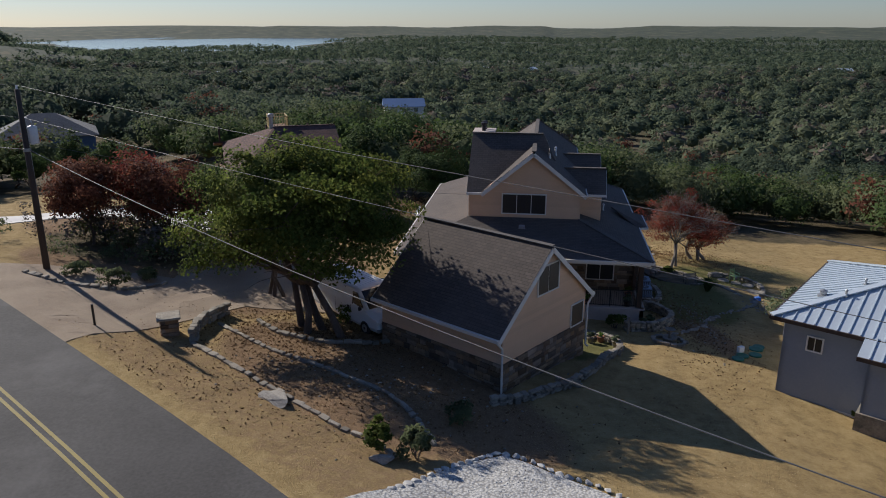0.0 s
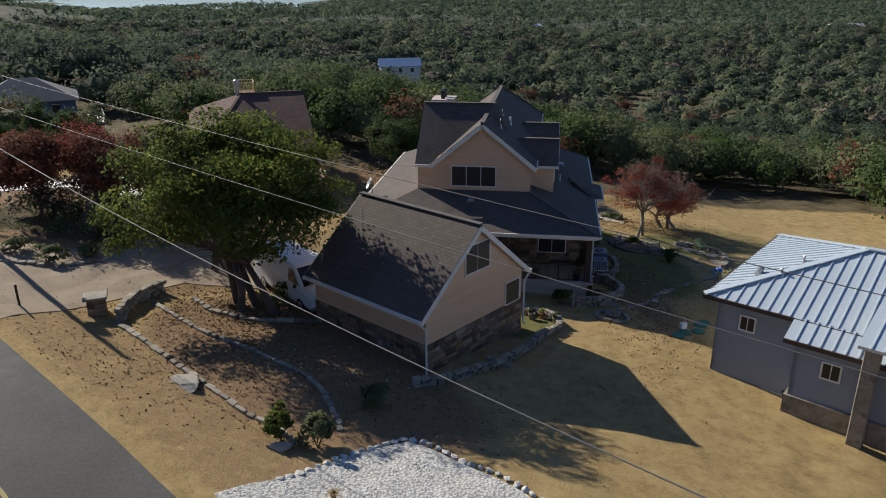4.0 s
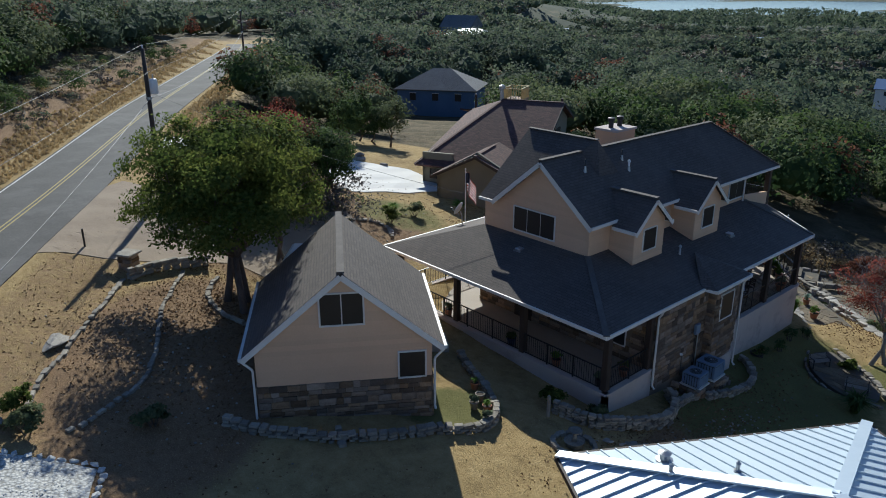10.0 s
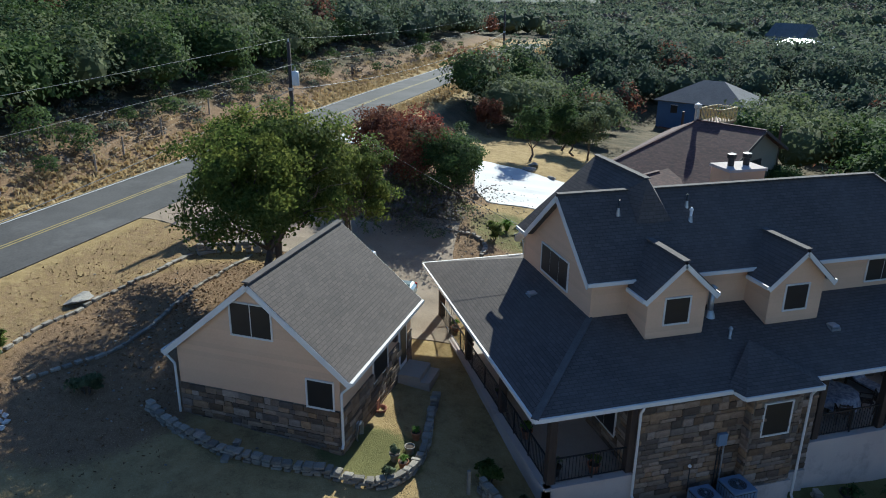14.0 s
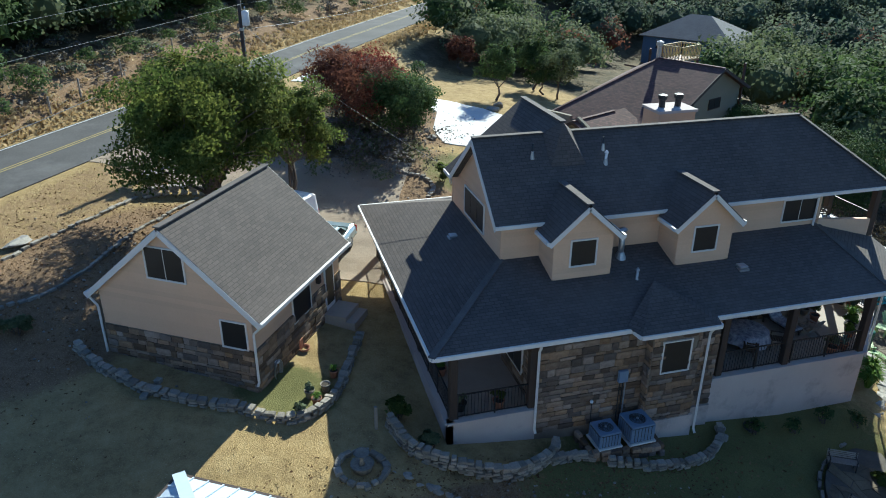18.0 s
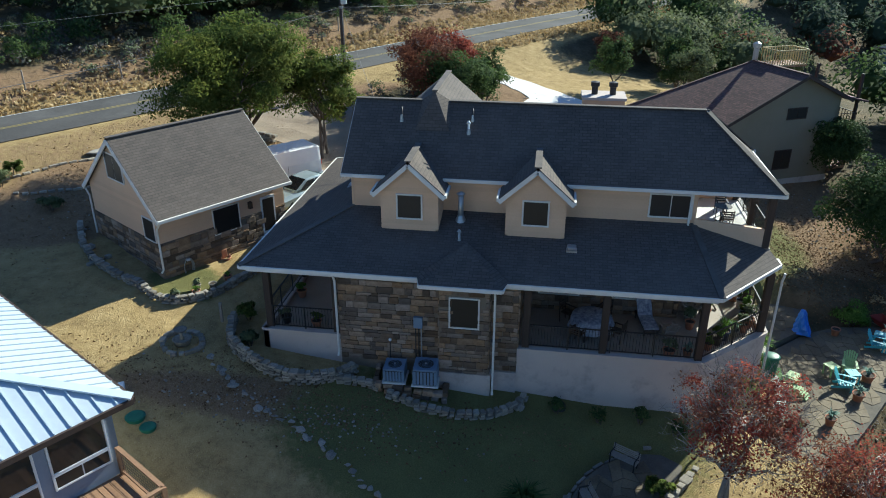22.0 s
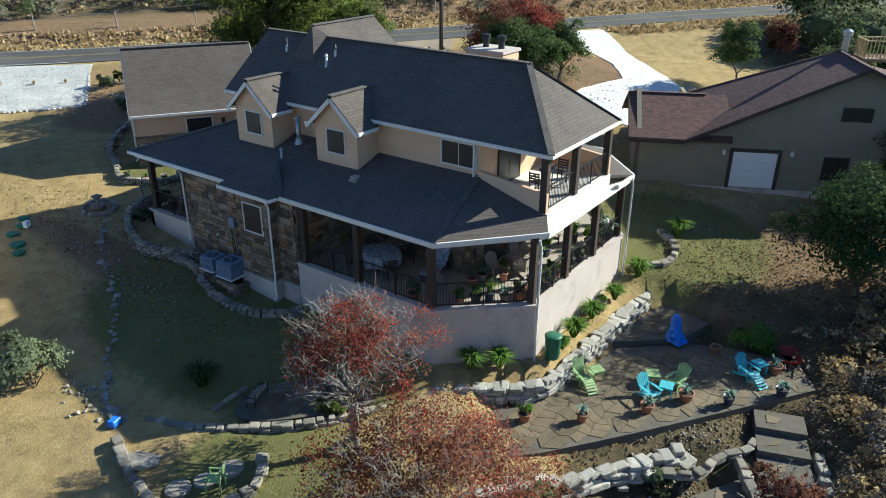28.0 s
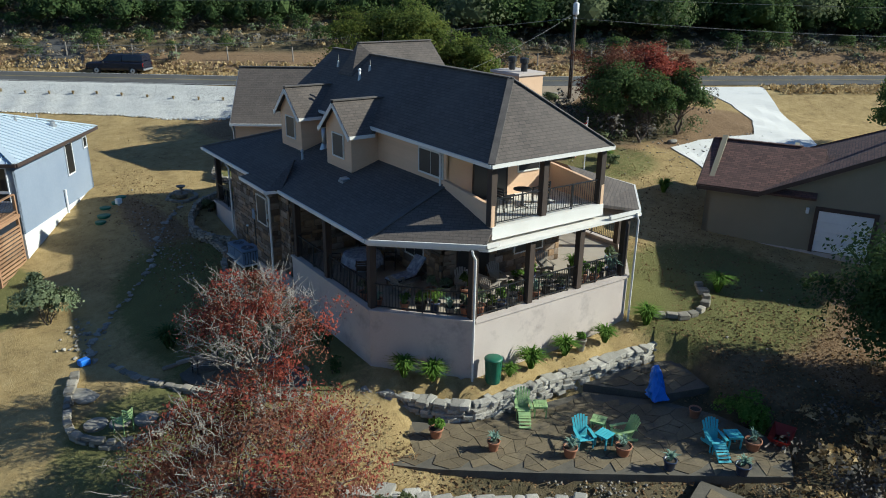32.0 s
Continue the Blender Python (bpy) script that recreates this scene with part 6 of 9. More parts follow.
tree("live_oak", "spreading multi-trunk live oak with dense green crown", -9.4, 30.3, 4.6, (-0.9, 0.3, 5.3), (5.8, 5.2, 3.9), 210, 66000, 0.085, [(OAK, 0.6), (OAK_SUN, 0.4)], [(0.2, 0.2), (-0.9, 0.5), (1.3, -0.5), (-0.3, -0.6)], 0.17, 3, clump=0.2)
tree("live_oak", "smaller live oak with several stems beside the van", -12.9, 34.2, gz_(-12.9, 34.2), (0, 0.3, 4.1), (3.1, 2.9, 2.5), 80, 22000, 0.085, [(OAK, 0.6), (OAK_SUN, 0.4)], [(0, 0), (0.4, 0.2), (-0.35, 0.3)], 0.09, 13, clump=0.23)
tree("red_oak", "red-leaved oak half bare with pale twigs", 10.4, 54.2, 0.75, (0.2, 0.4, 3.6), (2.7, 2.6, 2.4), 60, 8500, 0.052, [(REDLEAF, 0.6), (DULLRED, 0.4)], [(0, 0), (0.4, 0.6)], 0.1, 5, PALE_BARK, 480, clump=0.22)
tree("red_oak", "broad red oak with dark red leaves and bare twigs", 13.2, 58.6, 0.05, (-0.7, 0.1, 2.5), (4.5, 4.0, 2.1), 120, 25000, 0.05, [(REDLEAF, 0.4), (DULLRED, 0.6)], [(0, 0), (-0.5, 0.3), (0.5, 0.5)], 0.13, 6, PALE_BARK, 480, clump=0.2)
tree("red_oak", "red-leaved oak sapling on the terrace edge", 5.6, 66.8, -0.4, (0, 0, 1.6), (1.6, 1.4, 1.2), 14, 2600, 0.08, [(DULLRED, 1.0)], [(0, 0)], 0.06, 16, PALE_BARK, 60)
# cedars beside the patio and house
for i, (x, y, h, w) in enumerate(((-8.9, 66.0, 5.8, 3.6), (-11.5, 68.6, 5.0, 2.6), (-20, 67, 4.6, 2.2))):
    tree("cedar", "dense dark green cedar by the flagstone patio" if i == 0 else "dense dark green cedar at the yard's edge", x, y, gz_(x, y), (0, 0, h * 0.52), (w, w * 0.95, h * 0.52), 64, 22000, 0.08, [(DARKENED_CEDAR, 1.0)], [(0, 0)], 0.12, 20 + i)
# thicket between the drives
for i, (x, y, h, w, m) in enumerate(((-19.6, 41.6, 3.9, 1.9, CEDAR), (-21.5, 39.6, 4.4, 2.1, DULLRED), (-23.6, 41.4, 4.2, 2.2, REDLEAF), (-21.2, 43.0, 3.6, 1.7, CEDAR), (-25.6, 38.6, 4.0, 2.0, DULLRED), (-24.8, 43.2, 3.2, 1.6, CEDAR), (-27.4, 40.4, 3.2, 1.5, DULLRED))):
    tree("cedar" if m is CEDAR else "red_oak", "dark cedar in a thicket beside the drive" if m is CEDAR else "red autumn oak in a thicket beside the drive", x, y, gz_(x, y), (0, 0, h * 0.75), (w * 1.3, w * 1.3, h * 0.6), 36, 9000, 0.085, [(m, 1.0)], [(0, 0), (0.5, 0.3)], 0.08, 40 + i, BARK, 0 if m is CEDAR else 50)
tb = with_z(np.random.default_rng(8).normal((-22, 39.6), (3.4, 2.0), (150, 2)), 8, 0.5, 1.2)
forest("thicket_brush", tb[::2], TWIG, "bare gray saplings under the thicket", 90, 0.09, 2.0, 81, 0.4)
forest("thicket_scrub", tb[1::2], SCRUB, "low green scrub under the thicket", 120, 0.09, 1.2, 82, 0.7)
# woods behind the concrete drive, towards the blue house
for i in range(26):
    x, y = rng.uniform(-62, -33), rng.uniform(52, 78)
    if road_side(np.array(x), np.array(y))[0] < 11 or min(math.dist((x, y), q) for q in ((-60, 88), (-51, 79), (-43, 71))) < 9:
        continue
    m = (CEDAR, CEDAR, SCRUB, DULLRED, CEDAR, DULLRED)[i % 6]
    h, w = rng.uniform(3.4, 5.6), rng.uniform(1.5, 2.6)
    tree("cedar" if m is CEDAR else "oak" if m is SCRUB else "red_oak", {CEDAR: "dark green cedar in the woods", SCRUB: "gray-green oak in the woods", DULLRED: "dull red autumn oak in the woods"}[m], x, y, gz_(x, y), (0, 0, h * 0.55), (w, w, h * 0.48), 26, 5000, 0.1, [(m, 1.0)], [(0, 0)], 0.1, 90 + i)


def shrub(name, label, x, y, h, w, mat, n, leaf, seed, z=None, stems=True):
    ob = thing(name, label, "shrub", (x, y, gz_(x, y) if z is None else z))
    pts = crown_points(n, (0, 0, h * 0.5), (w, w, h * 0.52), 12, seed, 0.42)
    part("foliage", sprays("foliage", pts, leaf, mat, 0.1, seed, out=pts - np.array([0, 0, h * 0.2])), mat, ob)
    if stems:
        for k in range(5):
            bm = bmesh.new()
            a = k * 1.3 + seed
            limbs(bm, (0.05 * math.cos(a), 0.05 * math.sin(a), -0.1), [(w * 0.5 * math.cos(a), w * 0.5 * math.sin(a), h * 0.6)], 0.03, 5, 0.3, seed + k)
            part("stem", bm, BARK, ob)
    return ob


def tuft(name, label, x, y, h, w, mat, n, seed, z=None, lean=0.6):
    """A clump of arching blades."""
    ob = thing(name, label, "plant", (x, y, gz_(x, y) if z is None else z))
    r = random.Random(seed)
    bm = bmesh.new()
    for k in range(n):
        a, l, b = r.uniform(0, math.tau), h * r.uniform(0.65, 1.1), w * r.uniform(0.3, 1.0)
        d, s = Vector((math.cos(a), math.sin(a), 0)), Vector((-math.sin(a), math.cos(a), 0)) * 0.018 * (1 + h)
        base = d * r.uniform(0, 0.12 * w)
        pts = [base, base + d * b * 0.35 + Vector((0, 0, l * 0.7)), base + d * b + Vector((0, 0, l * r.uniform(0.55, 1.0) * lean + l * 0.2))]
        v = [bm.verts.new(pts[0] - s), bm.verts.new(pts[0] + s), bm.verts.new(pts[1] + s * 0.8), bm.verts.new(pts[1] - s * 0.8), bm.verts.new(pts[2])]
        bm.faces.new((v[0], v[1], v[2], v[3]))
        bm.faces.new((v[3], v[2], v[4]))
    part("foliage", bm, mat, ob)
    return ob


shrub("sage_bush", "rounded gray-green sage bush on the dry lawn", 15.4, 43.4, 2.1, 1.35, SAGE, 5200, 0.07, 61)
shrub("yellow_green_shrub", "bright yellow-green rounded shrub beside the patio", -3.8, 63.5, 1.25, 0.95, LUSH, 2600, 0.06, 62)
tuft("yucca", "dark green spiky yucca clump on the lawn", 11.8, 48.2, 1.15, 1.0, CEDAR, 170, 63)
for i, (x, y, h, w) in enumerate(((-4.1, 19.7, 0.9, 0.6), (-2.9, 19.7, 1.0, 0.65), (-1.9, 23.2, 0.8, 0.6), (-8.3, 31.9, 1.2, 0.9), (-20.3, 31.9, 0.9, 0.8), (-22.6, 32.6, 0.7, 0.8), (-14.6, 43.2, 1.0, 0.75), (-15.2, 45.6, 0.9, 0.8), (12.4, 30.1, 0.6, 0.5), (13.6, 28.6, 0.6, 0.5), (5.0, 62.6, 0.9, 0.8), (9.0, 60.4, 0.8, 0.9), (9.9, 52.6, 0.6, 0.5), (-19.5, 33.6, 0.6, 0.6), (6.3, 37.0, 0.7, 0.5), (4.6, 36.3, 0.8, 0.55))):
    shrub("evergreen_shrub", "small rounded green shrub in a garden bed", x, y, h, w, SCRUB if i % 3 else OAK, 1200, 0.07, 70 + i)
for i, (x, y, h) in enumerate(((1.35, 57.75, 0.8), (-0.4, 57.7, 0.75), (-2.5, 57.8, 0.7), (-4.8, 57.9, 0.85), (4.9, 56.5, 0.75), (5.6, 55.7, 0.8), (2.4, 57.8, 0.5), (-15.4, 49.8, 0.8), (-16.2, 44.6, 0.7), (-9.2, 58.1, 0.9))):
    tuft("grass_clump", "arching bright green grass clump by the stucco wall", x, y, h * 1.25, h * 0.95, LUSH, 170, 90 + i)
for i, (x, y) in enumerate(((7.0, 49.2), (7.2, 50.8), (7.0, 52.3), (7.3, 53.6))):
    shrub("bare_shrub", "thin dark shrub against the stucco wall", x, y, 0.7, 0.4, CEDAR, 260, 0.06, 105 + i)
# brush on the bank and hill by the road
pts = scatter(12500, 55, 230, 14, 110, 51, origin=(-6, 16), power=0.8)
d_, _ = road_side(pts[:, 0], pts[:, 1])
bank = with_z(pts[(d_ < -6.5) & (d_ > -40)], 52, 0.5, 1.3)
forest("bank_brush", bank[::2], TWIG, "gray leafless brush on the rocky bank", 46, 0.1, 0.7, 53, 0.9)
forest("bank_grass", bank[1::3], STRAW, "dry straw grass between the brush", 30, 0.11, 0.5, 58, 0.9)
forest("bank_shrubs", bank[1::18], CEDAR, "low green cedar shrubs on the bank", 520, 0.095, 2.0, 54, 0.55)
forest("bank_scrub", bank[2::6], SAGE, "low gray-green scrub on the bank", 50, 0.1, 0.8, 64, 0.8)
# tall dry grass beside the road
r_ = np.random.default_rng(55)
gp = []
for (ax, ay), (bx, by) in zip(ROAD[1:7], ROAD[2:8]):
    n = int(math.dist((ax, ay), (bx, by)) * 55)
    u, dx, dy = r_.uniform(0, 1, n), bx - ax, by - ay
    L = math.hypot(dx, dy)
    off = np.where(r_.uniform(0, 1, n) < 0.55, -r_.uniform(3.9, 7.0, n), r_.uniform(3.9, 6.2, n))
    x, y = ax + dx * u + off * dy / L, ay + dy * u - off * dx / L
    ok = (off < 0) | (x < -40) 
    gp.append(np.stack([x[ok], y[ok]], -1))
gp = np.concatenate(gp)
c3 = np.repeat(np.c_[gp, height(gp[:, 0], gp[:, 1]) + 0.12], 3, 0) + r_.normal(0, 0.12, (len(gp) * 3, 3)) * np.array([1, 1, 0.5])
me = sprays("verge_grass", c3, 0.16, STRAW, -1.5, 56, four=False)
tagged(new("verge_grass", me), "tall dry straw grass along the road verge", "grass", kind="stuff")
# short dry blades over the lawns
gp = np.stack([r_.uniform(-19, 20, 170000), r_.uniform(14, 62, 170000)], -1)
x, y = gp[:, 0], gp[:, 1]
dd, _ = road_side(x, y)
ok = (dd > 3.25) & ~((x > -7.4) & (x < 7.0) & (y > 36.8)) & ~((x > -8) & (x < 4.5) & (y > 25.5) & (y < 36)) & ~(disc(x, y, -7, 34.5, 5, 3) > 0.4) & ~((y < 22.5) & (x > -5) & (y < 22.5 - 0.9 * np.maximum(0, x)) & (y > 15 - 0.85 * (x + 4.6))) & ~((x > 9.5) & (y < 40) & (x + 0.63 * (y - 29) * -1 > 9.6)) & ~((y > 55.5) & (x < 9.5))
gp = gp[ok & ~(disc(x, y, 8.6, 47, 5, 8.5, 10) > 0.2) & ~((dd > 7.5) & (dd < 13) & (x < 1) & (r_.uniform(0, 1, len(x)) < 0.6)) & ~((x < -15.5) & (y > 26.5))]
c3 = np.c_[gp, height(gp[:, 0], gp[:, 1]) + 0.012] + r_.normal(0, 0.01, (len(gp), 3))
me = sprays("lawn_grass", c3, 0.019, STRAW, 0.1, 57, np.tile([0.0, 0.0, 1.0], (len(c3), 1)), four=False, rounding=1.0)
tagged(new("lawn_grass", me), "short dry tan winter lawn grass", "grass", kind="stuff")
# fallen leaves and twigs over beds and slopes, dry brush on the bank below the patio
LITTER = leaves("brown_leaf_litter", (0.07, 0.038, 0.02), (0.19, 0.11, 0.055), (0.34, 0.22, 0.11), 0.1)
gp = np.concatenate([r_.normal((cx, cy), (sx, sy), (n, 2)) for cx, cy, sx, sy, n in ((-6, 25.5, 4.5, 2.6, 3000), (-9.5, 30.5, 3.4, 2.4, 5000), (1.5, 65.5, 6, 2.6, 8000), (-8, 63, 4, 4, 8000), (8.8, 40, 1.2, 5, 3000), (9, 60, 2.5, 2.5, 3500), (13.5, 59, 2.5, 2, 1200), (-13, 52, 4, 4, 3000), (-9, 22.3, 5, 1.8, 800))])
x, y = gp[:, 0], gp[:, 1]
dd, _ = road_side(x, y)
ok = (dd > 3.7) & ~((x > -7.4) & (x < 6.8) & (y > 36.8) & (y < 57.6)) & ~((x > -6.5) & (x < 4) & (y > 26) & (y < 35.5) & (x + y > 24.5))
gp = gp[ok]
c3 = np.c_[gp, height(gp[:, 0], gp[:, 1]) + 0.015]
tagged(new("leaf_litter", sprays("leaf_litter", c3, 0.05, LITTER, 0.85, 59, four=False)), "brown fallen leaves and twigs on the ground", "leaf litter", kind="stuff")
gp = np.concatenate([r_.normal((cx, cy), (sx, sy), (n, 2)) for cx, cy, sx, sy, n in ((-5, 69, 3.5, 1.8, 260), (2.5, 70, 4, 1.2, 160), (9.5, 66, 1.5, 2, 60))])
brush = with_z(gp[gp[:, 1] - 0.5 * gp[:, 0] > 66.5], 91, 0.5, 1.2)
forest("slope_brush", brush[::2], STRAW, "dry reddish grass on the bank below the patio", 60, 0.09, 0.55, 92, 0.9)
forest("slope_twigs", brush[1::2], TWIG, "bare brush on the bank below the patio", 60, 0.07, 0.8, 93, 0.7)

# ---- stone edging, walls, patio ----
PALE = surface("bleached_limestone", (0.3, 0.275, 0.235), (0.55, 0.51, 0.44), 1.8, 14, 0.93, bump=0.8, dist=0.03, vary=0.3, stain=(0.16, 0.15, 0.13), stain_scale=2.4)
PALE_STONES = [stone_mesh(220 + k, PALE) for k in range(8)]
LIME_STONES = [stone_mesh(200 + k, LIME) for k in range(8)]
ROCK = surface("gray_weathered_rock", (0.17, 0.156, 0.135), (0.42, 0.385, 0.33), 2.5, 11, 0.95, bump=0.7, dist=0.04, vary=0.25, stain=(0.13, 0.122, 0.11), stain_scale=3.0)
ROCKS = [rock_mesh(400 + k, ROCK) for k in range(8)]
PEBBLES = [rock_mesh(420 + k, ROCK, 1) for k in range(6)]
WHITE_ROCK = surface("white_limestone_rock", (0.42, 0.41, 0.385), (0.64, 0.63, 0.6), 3, 20, 0.95, vary=0.2)
WHITE_ROCKS = [rock_mesh(440 + k, WHITE_ROCK) for k in range(6)]
LEDGE_STONES = [stone_mesh(300 + k, STONE) for k in range(8)]


def along(line, step):
    """Points and headings at even steps along a line."""
    out, left = [], 0.0
    for a, b in zip(line, line[1:]):
        L = math.dist(a, b)
        ang = math.atan2(b[1] - a[1], b[0] - a[0])
        s = left
        while s < L:
            out.append((lerp(a[0], b[0], s / L), lerp(a[1], b[1], s / L), ang))
            s += step
        left = s - L
    return out


def curve(points, n=6):
    """A smooth line through points."""
    p = [points[0]] + list(points) + [points[-1]]
    out = []
    for i in range(1, len(p) - 2):
        for k in range(n):
            t = k / n
            out.append(tuple(0.5 * ((2 * p[i][j]) + (-p[i - 1][j] + p[i + 1][j]) * t + (2 * p[i - 1][j] - 5 * p[i][j] + 4 * p[i + 1][j] - p[i + 2][j]) * t * t + (-p[i - 1][j] + 3 * p[i][j] - 3 * p[i + 1][j] + p[i + 2][j]) * t**3) for j in (0, 1)))
    return out + [tuple(points[-1])]


def dry_wall(name, label, line, courses=2, size=(0.42, 0.3, 0.17), meshes=None, top=None, seed=1, rough=0.0, category="garden wall"):
    """A low wall of loose stones laid along a line, each stone a part."""
    meshes = meshes or LIME_STONES
    if rough and meshes is LIME_STONES:
        meshes = ROCKS
    r = random.Random(seed)
    x0, y0 = line[0]
    ob = thing(name, label, category, (x0, y0, gz_(x0, y0)), kind="")
    z0 = gz_(x0, y0)
    for c in range(courses):
        for x, y, a in along(line, size[0] * (0.98 - 0.35 * (rough > 0) + 0.1 * r.random())):
            x, y = x + r.uniform(-0.03, 0.03) + r.uniform(-rough, rough) * size[1], y + r.uniform(-0.03, 0.03) + r.uniform(-rough, rough) * size[1]
            z = (gz_(x, y) if top is None else top - courses * size[2]) + (c + 0.42) * size[2]
            s = (size[0] * r.uniform(0.55, 1.2), size[1] * r.uniform(0.75, 1.25), size[2] * r.uniform(0.75, 1.15))
            if rough:
                g = r.uniform(1 - rough, 1 + rough * 0.6)
                s = (s[0] * g, s[1] * g * r.uniform(0.8, 1.3), s[2] * g)
            m = Matrix.Translation((x - x0, y - y0, z - z0)) @ Matrix.Rotation(a + r.uniform(-0.12, 0.12) * (1 + rough * 8), 4, "Z") @ Matrix.Rotation(r.uniform(-0.06, 0.06) * (1 + rough * 6), 4, "X") @ Matrix.Diagonal((*s, 1))
            stone_at(meshes, ob, m)
    return ob


dry_wall("bed_wall", "low dry-laid limestone wall round the garage bed", curve([(-0.9, 25.4), (0.8, 26.6), (2.6, 28.6), (3.7, 30.9), (4.5, 32.4), (4.2, 33.6), (2.7, 34.6), (0.9, 35.3), (-0.2, 35.8)]), 3, (0.32, 0.28, 0.12), seed=2)
dry_wall("bed_edging", "single course of limestone edging inside the garage bed", [(1.6, 28.3), (2.5, 27.9)], 1, seed=3)
dry_wall("terrace_wall", "curved dry-laid stone wall below the corner porch", curve([(5.2, 35.9), (6.6, 36.4), (7.6, 37.9), (7.9, 39.4), (7.3, 40.9), (6.6, 41.4)]), 5, (0.28, 0.26, 0.11), seed=4)
dry_wall("terrace_wall", "stone wall holding the planting by the condensers", curve([(7.4, 41.0), (7.3, 42.0), (7.5, 42.6)]), 3, (0.28, 0.24, 0.11), seed=5)
dry_wall("terrace_wall", "low curved stone wall below the bay window", curve([(7.7, 43.0), (8.1, 44.6), (8.0, 46.4), (7.1, 47.7), (6.5, 48.0)]), 3, (0.28, 0.26, 0.11), seed=6)
dry_wall("planter_wall", "brown stone planter wall round the condensers", [(6.45, 42.3), (7.45, 42.4), (7.45, 45.0), (6.7, 45.0)], 2, (0.36, 0.22, 0.2), LEDGE_STONES, seed=7)
dry_wall("fire_ring", "round ring of stones on the lawn", curve([(7.1 + 0.75 * math.cos(k * math.tau / 10), 34.6 + 0.75 * math.sin(k * math.tau / 10)) for k in range(11)], 2), 1, (0.3, 0.2, 0.16), seed=8, category="fire ring")
dry_wall("half_round_wall", "curved limestone wall of the half-round terrace", curve([(13.9, 48.1), (13.3, 49.6), (12.2, 51.1), (10.9, 52.5), (9.4, 53.6), (8.4, 54.3)]), 4, (0.36, 0.28, 0.12), seed=9, top=1.04)
dry_wall("half_round_edging", "thin upright stone edging of the half-round terrace", curve([(12.2, 49.6), (10.9, 49.6), (9.3, 50.4), (8.2, 51.7), (7.9, 53.0)]), 1, (0.5, 0.12, 0.16), seed=10)
dry_wall("bed_wall", "curved limestone wall of a sunken lawn bed", curve([(15.3, 48.3), (15.9, 50.2), (15.9, 51.7), (15.0, 52.8), (13.8, 53.2), (12.9, 52.6)]), 2, (0.42, 0.3, 0.16), seed=11)
dry_wall("patio_wall", "rugged limestone wall between patio and house", curve([(7.15, 54.6), (5.75, 56.5), (4.35, 57.95), (2.9, 58.15), (1.6, 58.2), (0.2, 58.25)]), 4, (0.44, 0.38, 0.18), PALE_STONES, seed=12, rough=0.12, top=1.2)
dry_wall("patio_wall", "large limestone blocks edging the upper terrace", curve([(0.0, 58.25), (-1.4, 58.35), (-2.6, 58.4), (-4.4, 58.5), (-5.6, 58.1)]), 4, (0.56, 0.46, 0.21), PALE_STONES, seed=13, rough=0.14, top=1.22)
dry_wall("rock_bed", "limestone blocks round a bed by the house corner", curve([(-5.2, 57.6), (-6.6, 58.6), (-8.0, 58.4), (-8.8, 57.4)]), 1, (0.5, 0.38, 0.24), seed=14)
dry_wall("rock_bank", "rough pale rock outcrop below the patio", curve([(9.4, 58.9), (8.1, 60.1), (6.7, 61.2), (5.2, 62.3), (3.6, 63.3)]), 4, (0.7, 0.55, 0.2), PALE_STONES, seed=15, rough=0.25, top=0.4)
dry_wall("bank_edging", "low curved edging of pale limestone slabs below the patio", curve([(4.9, 63.1), (4.4, 63.9), (3.3, 64.2), (2.2, 64.9), (1.3, 65.0)]), 2, (0.55, 0.3, 0.14), seed=25, top=0.12)
dry_wall("rock_line", "line of loose rocks along the dry lawn", curve([(7.4, 35.6), (9.2, 38.0), (10.6, 41.0), (12.4, 43.6), (14.0, 45.6), (14.6, 47.4)]), 1, (0.4, 0.22, 0.12), seed=16, rough=0.6)
dry_wall("drive_edging", "flat limestone edging along the verge", curve([(-13.4, 26.3), (-11.4, 24.9), (-9.4, 23.4), (-7.5, 22.1), (-5.6, 20.7), (-4.2, 20.0), (-3.4, 19.2)]), 1, (0.5, 0.2, 0.13), seed=17)
dry_wall("bed_edging", "limestone edging dividing the bare garden", curve([(-13.6, 29.3), (-11.6, 27.9), (-9.8, 26.7), (-7.4, 25.6), (-5.6, 24.7), (-4.2, 23.6), (-2.9, 21.6), (-2.5, 20.6)]), 1, (0.42, 0.18, 0.12), seed=18)
dry_wall("tree_ring", "limestone ring round the live oak", curve([(-12.2, 30.4), (-10.8, 29.3), (-8.8, 28.9), (-7.0, 29.2), (-5.6, 30.2)]), 1, (0.4, 0.22, 0.16), seed=19)
dry_wall("entrance_wall", "curved stacked-stone entrance wall by the drive", curve([(-13.7, 26.9), (-14.1, 28.2), (-14.2, 29.6), (-13.9, 31.0)]), 3, (0.45, 0.32, 0.18), LIME_STONES, seed=20)
dry_wall("bed_edging", "loose rock edging of a shrub bed", curve([(-16.2, 40.9), (-15.2, 42.2), (-13.8, 42.4), (-12.4, 41.6)]), 1, (0.4, 0.25, 0.16), seed=21)
dry_wall("bed_edging", "loose rock edging round the utility pole", curve([(-24.6, 31.4), (-22.6, 31.0), (-20.4, 31.2), (-18.9, 32.4), (-18.4, 33.8)]), 1, (0.4, 0.25, 0.16), seed=22)
mb = thing("mailbox_pier", "square stone mailbox pier by the drive entrance", "mailbox", (-14.9, 27.2, gz_(-14.9, 27.2)), 30)
